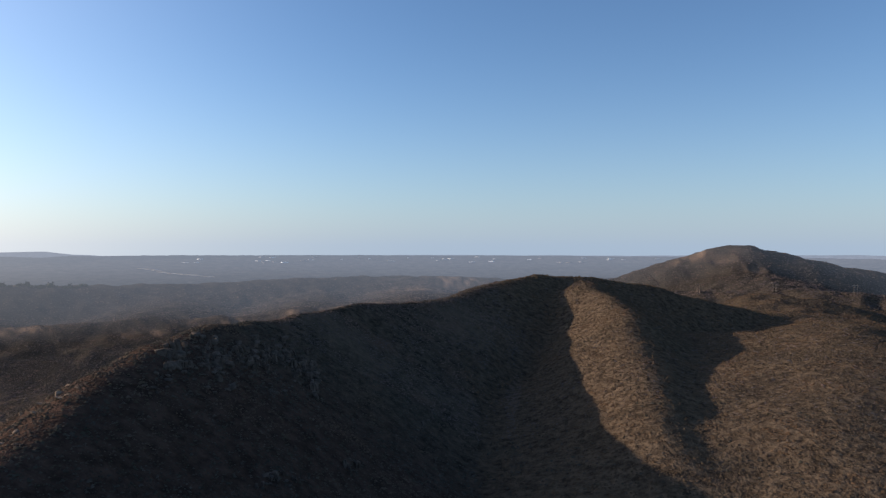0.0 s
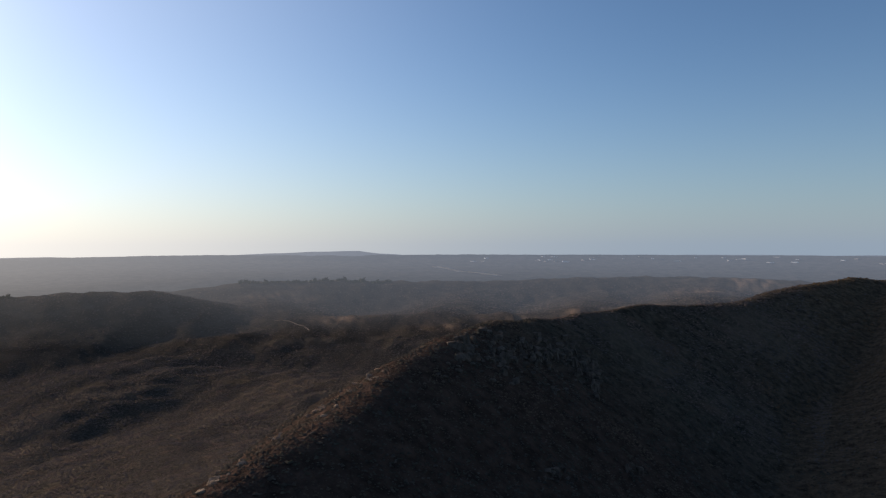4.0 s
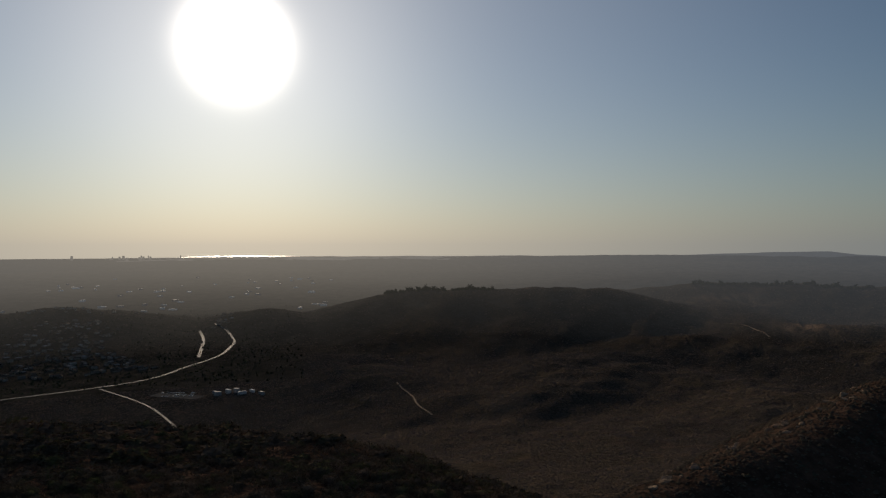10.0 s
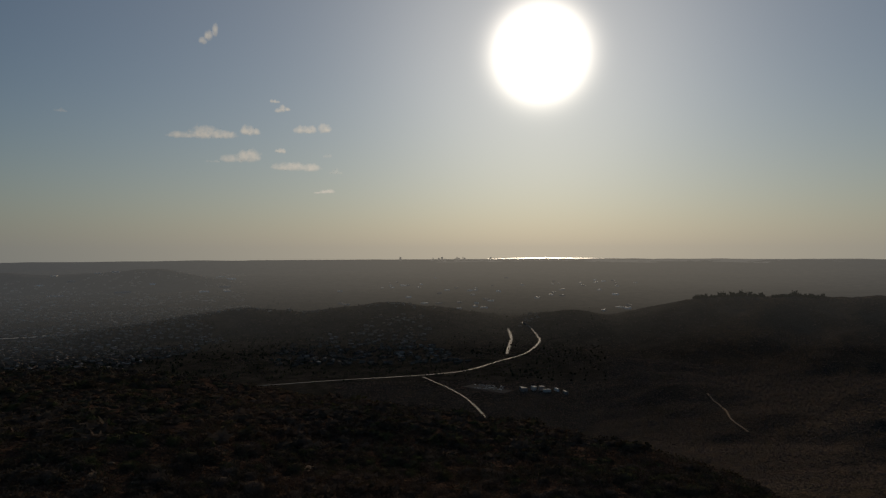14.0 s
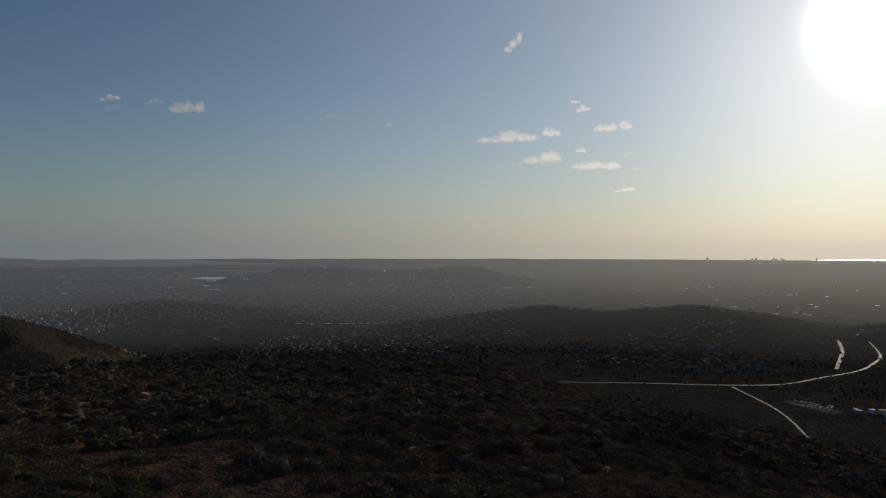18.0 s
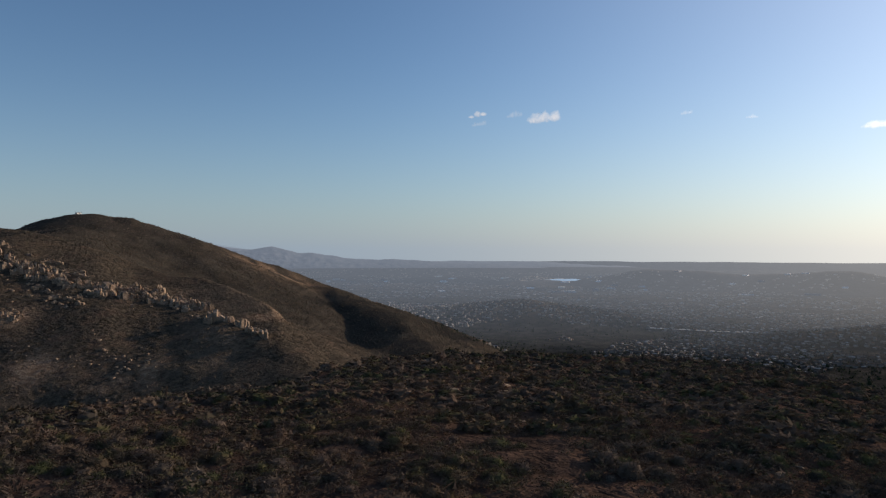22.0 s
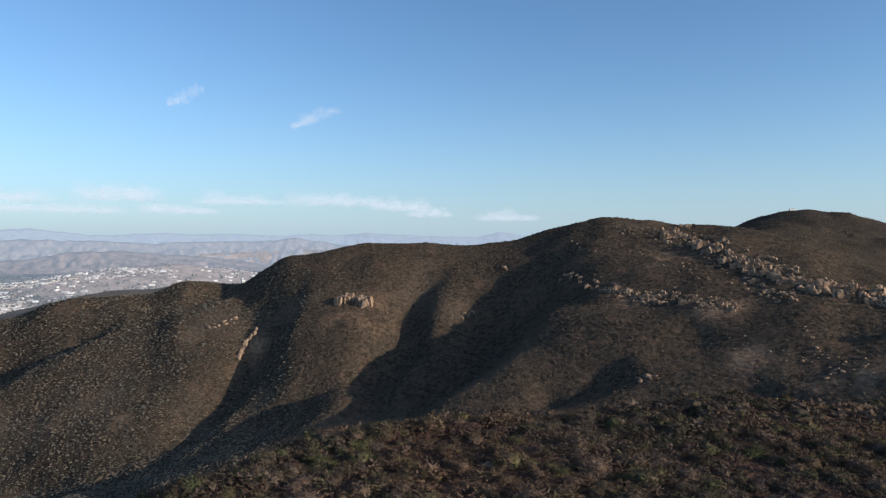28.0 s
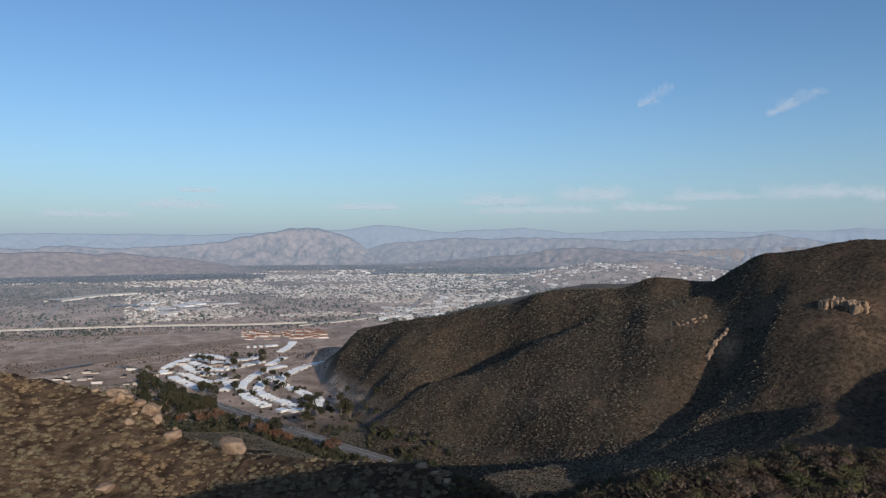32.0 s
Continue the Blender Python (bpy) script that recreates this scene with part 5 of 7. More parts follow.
# small loose rocks of the hillsides: sunny ones, and shaded ones with shade painted in
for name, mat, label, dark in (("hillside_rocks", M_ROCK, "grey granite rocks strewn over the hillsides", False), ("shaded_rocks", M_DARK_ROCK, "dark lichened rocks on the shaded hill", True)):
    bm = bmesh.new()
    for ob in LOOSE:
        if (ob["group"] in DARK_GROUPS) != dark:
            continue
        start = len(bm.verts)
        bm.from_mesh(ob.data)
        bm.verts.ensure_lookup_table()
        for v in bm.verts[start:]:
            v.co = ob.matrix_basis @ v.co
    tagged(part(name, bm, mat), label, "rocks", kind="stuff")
for ob in LOOSE:
    bpy.data.objects.remove(ob)

# ---- roads ----
def ribbon(name, pts, width, mat, label, lift=0.5, category="road", thick=0.6, parent=None, spacing=25.0, sidewise=0.0):
    """A road along true places, with a kerb's thickness."""
    P = [Vector(p) for p in pts]
    line = []
    for a, b in zip(P, P[1:]):
        n = max(1, int((b - a).length / spacing))
        line += [a.lerp(b, k / n) for k in range(n)]
    line.append(P[-1])
    for _ in range(6):
        line = [line[0]] + [(line[k - 1] + line[k] * 2 + line[k + 1]) / 4 for k in range(1, len(line) - 1)] + [line[-1]]
    bm = bmesh.new()
    last = None
    for k, p in enumerate(line):
        way_ = (line[min(k + 1, len(line) - 1)] - line[max(k - 1, 0)])
        side = Vector((way_.y, -way_.x, 0)).normalized()
        d0 = math.hypot(p.x, p.y)
        az0 = (math.degrees(math.atan2(-p.x, p.y)) + 50) % 360 - 50
        ends = []
        zs = [float(on_ground(np.array([az0]), np.array([d0]))[0][0])]
        for s in (-1, 1):
            q = p + side * (width / 2 * s + sidewise)
            zs.append(float(on_ground(np.array([(math.degrees(math.atan2(-q.x, q.y)) + 50) % 360 - 50]), np.array([math.hypot(q.x, q.y)]))[0][0]))
        top = max(zs) + lift
        for s in (-1, 1):
            q = p + side * (width / 2 * s + sidewise)
            for dz in (top, top - thick):
                ends.append(bm.verts.new(place((q.x, q.y, dz))[0]))
        if last:
            a, b, c, d = last
            e, f, g, h = ends
            bm.faces.new((a, c, g, e))
            bm.faces.new((b, a, e, f))
            bm.faces.new((c, d, h, g))
        last = ends
    ob = part(name, bm, mat, parent)
    if parent is None:
        tagged(ob, label, category, kind="structure")
    return ob, line


def ways(*nodes, least=300.0):
    return [hit(a, e, least) for a, e in nodes]


highway, hw_line = ribbon("road", HIGHWAY[:-1], 24, M_ASPHALT, "grey four-lane highway with painted lines through the canyon", 0.8)
for off in (-11.2, -7.6, -4.0, -0.4, 0.4, 4.0, 7.6, 11.2):
    ribbon("lane_line", hw_line[::2], 0.28 if abs(off) in (4.0, 7.6) else 0.36, M_LINE, "", 1.1, parent=highway, thick=0.1, sidewise=off)
ribbon("road_shoulder", hw_line[::2], 3.0, M_DIRT, "bare earth shoulder beside the highway", 0.6, sidewise=15.0, thick=0.5)
ribbon("road_bend", ways((98.3, -10.9), (92, -10.7), (86.3, -10.52), (81.4, -10.18), (78.7, -9.3), (76.4, -8.71), (75.2, -7.57), (75.9, -6.66), (76.8, -6.21)), 7.5, M_WORN_ROAD, "wide shining road curving into the town", 0.6)
ribbon("road_side", ways((84.9, -10.56), (81.9, -11.82), (80.6, -12.8), (79.6, -13.9)), 4.5, M_WORN_ROAD, "side road running down to the visitor park", 0.5)
ribbon("road_inner", ways((78.0, -8.7), (77.6, -7.4), (77.9, -6.7)), 9, M_WORN_ROAD, "pale street between the houses", 0.5)
ribbon("footpath", ways((62.50, -11.15), (62.10, -11.67), (61.60, -11.95), (61.10, -12.36), (60.90, -12.90), (60.30, -13.36), (59.60, -13.75)), 3.0, M_DIRT, "pale dirt path in the gorge", 0.5, "path", spacing=6.0)
ribbon("footpath_west", ways((36.4, -6.0), (34.6, -6.3), (33.6, -6.9)), 4, M_DIRT, "pale dirt track on the hillside", 0.5, "path")
ribbon("road_far", ways((23.5, -1.84), (21.5, -2.23), (18.2, -2.59), least=2500), 60, M_CONCRETE, "pale far road on the mesa", 3, spacing=120)
ribbon("riverbed", ways((258.0, -9.0), (254.5, -8.8), (251.1, -8.7), (247.7, -8.35), (244.8, -8.0), (242.7, -7.9)), 110, M_SAND, "dry sandy river bed across the flats", 0.8, "river bed", spacing=40)
ribbon("riverbed_upper", ways((260, -6.95), (255.8, -7.0), (251.9, -7.05), (248.5, -7.1)), 60, M_SAND, "dry sandy strip beside the river", 0.8, "river bed", spacing=40)
ribbon("embankment", ways((256.2, -4.43), (254.5, -4.24), (252.9, -4.09), (250.5, -4.06)), 90, M_PALE_FILL, "long pale graded embankment by the town", 8, "embankment", thick=10)
ribbon("road_flats", ways((258.6, -6.35), (257.4, -6.16), (256.7, -5.6), (256.1, -5.0), (255.6, -4.7)), 20, M_CONCRETE, "grey road crossing the river flats", 1)
ribbon("street_west", ways((119.5, -6.3), (117.0, -6.35), (112.0, -6.3)), 30, M_CONCRETE, "pale street through the suburb", 2)
ribbon("road_freeway", ways((239.0, -6.85), (236, -6.65), (233.6, -6.41), (231.3, -5.98), (229.4, -5.45), (228.6, -4.9), (228.2, -4.5), (227.4, -4.1), (226.0, -3.85), (224.4, -3.66), (222.6, -3.25), (220, -2.95), (217.5, -2.6), least=1500), 34, M_CONCRETE, "pale freeway curving round the hill to the far town", 4, thick=6)
ribbon("road_ramp", ways((229.2, -5.3), (227.6, -4.75), (226.0, -4.25), (223.5, -3.9), (221.5, -3.75), least=1500), 18, M_CONCRETE, "pale ramp of the freeway's interchange", 5, thick=6)
ribbon("street_town", ways((258, -3.9), (252, -3.4), (248, -2.9)), 30, M_CONCRETE, "pale avenue in the far town", 2)


def long_roof(a0, e0, a1, e1, wide, name, label, mat):
    """A long low roof on posts between two places on the flats."""
    p, f = place(hit(a0, e0))
    q, g = place(hit(a1, e1))
    ob = thing(name, label, "building")
    side = Vector((q.y - p.y, p.x - q.x, 0)).normalized()
    bm = bmesh.new()
    ring = [(p - side * wide, 4.2), (q - side * wide, 4.2), (q + side * wide, 6.2), (p + side * wide, 6.2)]
    low_ = [bm.verts.new(c + Vector((0, 0, h))) for c, h in ring]
    high_ = [bm.verts.new(c + Vector((0, 0, h + 0.4))) for c, h in ring]
    bm.faces.new(low_[::-1])
    bm.faces.new(high_)
    for k in range(4):
        bm.faces.new((low_[k], low_[(k + 1) % 4], high_[(k + 1) % 4], high_[k]))
    cover = part("roof", bm, mat, ob)
    for k in range(1, 12):
        c = p.lerp(q, k / 12)
        bm = bmesh.new()
        v = [bm.verts.new(c + side * wide * w + (q - p).normalized() * e + Vector((0, 0, (4.2 if w < 0 else 6.2) + up_))) for up_ in (0.42, 0.6) for w, e in ((-1, -0.25), (-1, 0.25), (1, 0.25), (1, -0.25))]
        for f4 in ((4, 5, 6, 7), (0, 1, 5, 4), (1, 2, 6, 5), (2, 3, 7, 6), (3, 0, 4, 7)):
            bm.faces.new([v[i4] for i4 in f4])
        part("seam", bm, M_METAL, cover)
    for k in range(9):
        c = p.lerp(q, (k + 0.5) / 9)
        bm = bmesh.new()
        box(bm, c.x - 0.3, c.y - 0.3, c.z - 2, c.x + 0.3, c.y + 0.3, c.z + 5.1)
        part("post", bm, M_METAL, ob)


long_roof(257.0, -9.45, 253.6, -9.12, 9, "solar_carport", "long dark blue solar roof on posts by the river", M_SOLAR)
long_roof(252.7, -4.95, 250.6, -4.97, 26, "warehouse", "long blue-roofed warehouse at the town's edge", M_BLUE_ROOF)


# ---- the long bridge ----
def bridge(nodes, label):
    ob = thing("bridge", label, "bridge")
    P = [place(hit(a, e))for a, e in nodes]
    for (p, f), (q, g) in zip(P, P[1:]):
        n = max(2, int((q - p).length / (45 * f)))
        side = Vector((q.y - p.y, p.x - q.x, 0)).normalized()
        bm = bmesh.new()
        rows_ = []
        for w, z0 in ((-1, 12.0), (1, 12.0), (1, 9.5), (-1, 9.5)):
            rows_.append((bm.verts.new(p + side * 11 * f * w + Vector((0, 0, z0 * f))), bm.verts.new(q + side * 11 * g * w + Vector((0, 0, z0 * g)))))
        for k in range(4):
            a, b = rows_[k], rows_[(k + 1) % 4]
            bm.faces.new((a[0], a[1], b[1], b[0]))
        deck = part("deck", bm, M_CONCRETE, ob)
        for w in (-1, 1):
            bm = bmesh.new()
            v = [bm.verts.new(c) for c in (p + side * 11 * f * w + Vector((0, 0, 12.02 * f)), q + side * 11 * g * w + Vector((0, 0, 12.02 * g)), q + side * 11 * g * w + Vector((0, 0, 13.6 * g)),
                                           p + side * 11 * f * w + Vector((0, 0, 13.6 * f)))]
            face = bm.faces.new(v)
            ext = bmesh.ops.extrude_face_region(bm, geom=[face])
            for e in ext["geom"]:
                if isinstance(e, bmesh.types.BMVert):
                    e.co -= side * 0.5 * f * w
            part("parapet", bm, M_CONCRETE, deck)
        for k in range(1, n):
            c = p.lerp(q, k / n)
            bm = bmesh.new()
            box(bm, -2 * f, -2 * f, -3 * f, 2 * f, 2 * f, 9.4 * f)
            pier = part("pier", bm, M_CONCRETE, ob)
            pier.matrix_basis = Matrix.Translation(c)
    return ob


bridge(((260.5, -6.45), (255, -6.6), (249.2, -6.72), (242.5, -6.9), (238, -6.85)), "long pale concrete bridge across the river flats")
ribbon("road_bridge_end", ways((238, -6.85), (234.5, -6.5), (231, -5.9)), 22, M_CONCRETE, "pale road running on from the bridge", 2)


# ---- mobile homes: thing built once, then copied ----
def gable(bm, x, y, z0, rise, over):
    """A low gable roof over a box 2x by 2y."""
    a = [bm.verts.new(p) for p in ((-x - over, -y - over, z0), (x + over, -y - over, z0), (x + over, y + over, z0), (-x - over, y + over, z0), (-x - over, 0, z0 + rise), (x + over, 0, z0 + rise))]
    for f in ((0, 1, 5, 4), (2, 3, 4, 5), (1, 2, 5), (3, 0, 4), (3, 2, 1, 0)):
        bm.faces.new([a[k] for k in f])


def mobile_home():
    ob = thing("mobile_home", "white-roofed mobile home in a curved park row", "mobile home", "homes of the park")
    bm = bmesh.new()
    box(bm, -15.5, -4.0, 0, 15.5, 4.0, 3.3)
    body = part("body", bm, M_SIDING, ob)
    bm = bmesh.new()
    gable(bm, 15.5, 4.0, 3.32, 1.0, 0.3)
    part("roof", bm, M_WHITE_ROOF, ob)
    bm = bmesh.new()
    box(bm, -3, -5.0, 2.5, 11, -4.02, 2.7)
    carport = part("carport", bm, M_WHITE_ROOF, ob)
    for x in (-2.8, 10.8):
        bm = bmesh.new()
        box(bm, x - 0.1, -4.95, 0, x + 0.1, -4.75, 2.49)
        part("post", bm, M_METAL, carport)
    for x in (-5, 4.5):
        bm = bmesh.new()
        box(bm, x - 0.8, -4.06, 1.2, x + 0.8, -3.94, 2.3)
        part("window", bm, M_GLASS, body, "dark window")
    return ob


HOME = None
count = 0
MORE = []
# lanes of the park, with homes across each: bearings and elevations
PARK = (
    ((235.6, -9.67), (236.8, -9.86), (238.2, -10.04), (239.3, -10.44), (240.0, -10.85), (240.3, -11.14), (239.7, -11.52), (238.6, -12.00), (237.5, -12.44), (237.0, -12.72), (237.3, -13.15)),
    ((240.7, -10.73), (241.4, -11.13), (241.8, -11.46), (241.9, -11.80), (241.3, -12.18), (240.4, -12.57), (239.3, -12.97), (238.8, -13.17)),
    ((239.9, -9.97), (240.9, -10.11), (241.9, -10.46), (242.7, -10.89), (243.1, -11.30), (243.1, -11.73), (242.7, -12.23), (241.9, -12.66), (241.2, -13.00)),
    ((240.2, -13.36), (239.4, -13.27), (238.4, -13.53)),
    ((248.8, -10.01), (248.7, -9.68), (248.3, -9.41), (247.5, -9.16), (246.8, -8.99)),
    ((248.2, -10.34), (247.7, -10.59), (246.8, -11.12), (245.9, -11.47), (245.2, -11.43)),
    ((247.8, -10.00), (247.1, -10.29), (246.4, -10.63), (245.6, -10.94), (244.6, -10.83), (244.0, -10.65)),
    ((247.3, -9.56), (246.8, -9.93), (246.1, -10.23), (245.1, -10.41), (244.4, -10.33)),
    ((246.8, -9.33), (246.1, -9.67), (245.4, -9.97), (244.5, -10.02), (243.6, -9.90), (242.6, -9.73), (241.4, -9.52)),
    ((246.6, -9.05), (245.8, -9.26), (244.9, -9.48), (244.2, -9.52)),
    ((246.8, -8.78), (245.9, -8.79), (244.9, -9.01), (244.2, -9.22)),
    ((244.1, -9.44), (243.4, -9.38), (242.3, -9.26), (241.3, -9.17)),
    ((240.9, -9.80), (240.3, -9.52), (239.8, -9.28), (239.5, -9.28)),
    ((244.2, -10.94), (243.9, -11.34), (244.4, -11.57)),
    ((242.6, -8.37), (241.6, -8.37), (240.4, -8.32)),
    ((240.1, -8.82), (239.4, -8.49), (239.1, -8.06)),
)


def park_place(az_, el_):
    """A place on the valley floor."""
    return Vector(ray(az_, (ZC - 4) / math.tan(radians(-el_)), el_)).to_2d()


sites = []
for lane, nodes in enumerate(PARK):
    line = [park_place(*p) for p in nodes]
    for _ in range(3):
        line = [line[0]] + [q for a, b in zip(line, line[1:]) for q in (a.lerp(b, 0.25), a.lerp(b, 0.75))] + [line[-1]]
    step = 0.0
    for a, b in zip(line, line[1:]):
        while step < (b - a).length:
            p = a.lerp(b, step / (b - a).length) + Vector((rk.uniform(-1.5, 1.5), rk.uniform(-1.5, 1.5)))
            if rk.random() > 0.04 and all((p - q).length > (8.0 if other == lane else 15.5) for q, other, _ in sites):
                sites.append((p, lane, math.atan2((b - a).y, (b - a).x) + math.pi / 2))
            step += 8.7
        step -= (b - a).length
sites.sort(key=lambda site: site[0].length)
for p, _, across in sites:
    az_ = (math.degrees(math.atan2(-p.x, p.y)) + 50) % 360 - 50
    zg = float(on_ground(np.array([az_]), np.array([p.length]))[0][0])
    if zg > 30:
        continue
    at, f = place((p.x, p.y, zg + 0.2))
    m = Matrix.Translation(at) @ Matrix.Rotation(across + rk.uniform(-0.05, 0.05), 4, "Z") @ Matrix.Diagonal((rk.uniform(0.72, 0.88), 1, 1, 1))
    if count >= 290:
        MORE.append(m)
    elif HOME is None:
        HOME = mobile_home()
        HOME.matrix_basis = m
        count += 1
    else:
        copy_thing(HOME, m)
        count += 1
rest = thing("mobile_homes", "curved rows of white-roofed mobile homes farther along the park", "mobile home")
rest["kind"] = "stuff"
for piece in HOME.children_recursive:
    bm = bmesh.new()
    for m in MORE:
        start = len(bm.verts)
        bm.from_mesh(piece.data)
        bm.verts.ensure_lookup_table()
        for v in bm.verts[start:]:
            v.co = m @ v.co
    far_piece = part(piece.name.split(".")[0], bm, piece.data.materials[0], rest)
    far_piece["kind"] = "stuff"


# ---- trees ----
def tree_parts(name, seed, height, mat, label, category, group, lean=0.35):
    """A tapered trunk with limbs, under a crown of many small leaf clumps with gaps."""
    r = np.random.default_rng(seed)
    ob = thing(name, label, category, group)
    bm = bmesh.new()
    def limb(p, q, r0, r1):
        ax = (q - p).normalized()
        side = ax.orthogonal().normalized()
        up_ = ax.cross(side)
        rings = []
        for c, rad in ((p, r0), (q, r1)):
            rings.append([bm.verts.new(c + side * rad * math.cos(t) + up_ * rad * math.sin(t)) for t in (0, 1.257, 2.513, 3.77, 5.027)])
        for k in range(5):
            bm.faces.new((rings[0][k], rings[0][(k + 1) % 5], rings[1][(k + 1) % 5], rings[1][k]))
    top = Vector((r.uniform(-0.5, 0.5), r.uniform(-0.5, 0.5), height * 0.55))
    limb(Vector((0, 0, -1)), top, height * 0.035, height * 0.02)
    tips = []
    for k in range(6):
        t = k * 1.047 + r.uniform(-0.4, 0.4)
        tip = top + Vector((math.cos(t) * height * lean * r.uniform(0.4, 1), math.sin(t) * height * lean * r.uniform(0.4, 1), height * r.uniform(-0.05, 0.36)))
        limb(top * r.uniform(0.6, 1), tip, height * 0.015, height * 0.005)
        tips.append(np.array(tip))
    part("trunk", bm, M_BARK, ob)
    tri = []
    for tip in tips + [np.array(top) + (0, 0, height * 0.3)]:
        t = shards(26, 0.5, 0.9, r, False) * (height * r.uniform(0.14, 0.22))
        t2 = t.copy()
        t2[:, :, 2] *= -0.6
        tri += [t + tip, t2 + tip]
    tri = np.concatenate(tri)
    me = sheet("crown", tri.reshape(-1, 3), np.arange(len(tri) * 3).reshape(-1, 3))
    me.materials.append(mat)
    crown = new("crown", me)
    crown.parent = ob
    return ob


def plant(kinds, az_, p, size):
    at, f = place(p)
    ob = copy_thing(kinds, Matrix.Translation(at) @ Matrix.Rotation(rk.uniform(0, 6.28), 4, "Z") @ Matrix.Scale(f * size, 4))
    return ob


EUC = [tree_parts("tree", 60 + k, 21, M_TREE, "dark green eucalyptus tree beside the canyon road", "tree", "trees by the road", 0.28) for k in range(3)]
RUST = [tree_parts("tree", 70 + k, 14, M_RUST, "rust-brown autumn sycamore below the highway", "tree", "sycamores below the highway", 0.4) for k in range(2)]
for proto in EUC + RUST:
    proto.matrix_basis = Matrix.Translation((0, 0, 0))
spots = [(az_, rk.uniform(-13.4, -10.2 - 0.34 * (250.6 - az_))) for az_ in [rk.uniform(244.8, 250.6) for _ in range(150)]] + [(rk.uniform(238, 243), rk.uniform(-15.4, -14.2)) for _ in range(14)] + \
        [(rk.uniform(231, 238.5), rk.uniform(-14.2, -12.9)) for _ in range(22)] + [(rk.uniform(238.5, 247), rk.uniform(-12.0, -9.2)) for _ in range(24)]
moved = set()
for k, (az_, el_) in enumerate(spots):
    p = np.array(ray(az_, (ZC - 3) / math.tan(radians(-el_)), el_))
    dn = min((Vector((p[0], p[1], 0)) - Vector((q.x, q.y, 0))).length for q in hw_line)
    p[2] = float(on_ground(np.array([az_]), np.array([math.hypot(p[0], p[1])]))[0][0])
    if dn < 19 or p[2] > 40:
        continue
    t = EUC[k % 3]
    if t not in moved:
        moved.add(t)
        at, f = place(p)
        t.matrix_basis = Matrix.Translation(at)
    else:
        plant(t, az_, p, rk.uniform(0.7, 1.25))
for k, (az_, el_) in enumerate(((245.9, -14.0), (243.0, -15.3), (240.3, -16.5), (241.5, -16.4), (247.7, -13.9), (245.0, -14.1), (246.2, -14.2), (240.6, -16.3), (239.5, -16.7), (236.0, -16.9))):
    p = np.array(ray(az_, (ZC - 3) / math.tan(radians(-el_)), el_))
    p[2] = float(on_ground(np.array([az_]), np.array([math.hypot(p[0], p[1])]))[0][0])
    t = RUST[k % 2]
    if t not in moved:
        moved.add(t)
        t.matrix_basis = Matrix.Translation(place(p)[0])
    else:
        plant(t, az_, p, rk.uniform(1.1, 1.8))
THICKET = [shards(30, 0.45, 0.9, np.random.default_rng(85 + k)) for k in range(4)]
rv = np.random.default_rng(206)
va = rv.uniform(226, 251, 2600)
ve = rv.uniform(-19, -9.5, 2600)
vd = (ZC - 4) / np.tan(np.radians(-ve))
vz, vu = on_ground(va, vd)
vx, vy = xy(va, vd)
gap = np.min([np.hypot(vx - q.x, vy - q.y) for q in hw_line], axis=0)
vk = (vz < 26) & (gap > 22) & (gap < 190) & (rv.random(2600) < np.where(ve < np.interp(va, (228, 252), (-18.6, -10.2)), 1.0, 0.35))
vh = 5.0 * np.exp(rv.normal(0, 0.4, 2600))
scatter("roadside_thicket", M_TREE, THICKET, va[vk], vd[vk], vh[vk] * 0.8, vh[vk], rv, "dark green and brown thicket along the canyon road", "shrubs")
TOWN_TREE = [shards(12, 0.5, 1.0, np.random.default_rng(80 + k)) for k in range(4)]


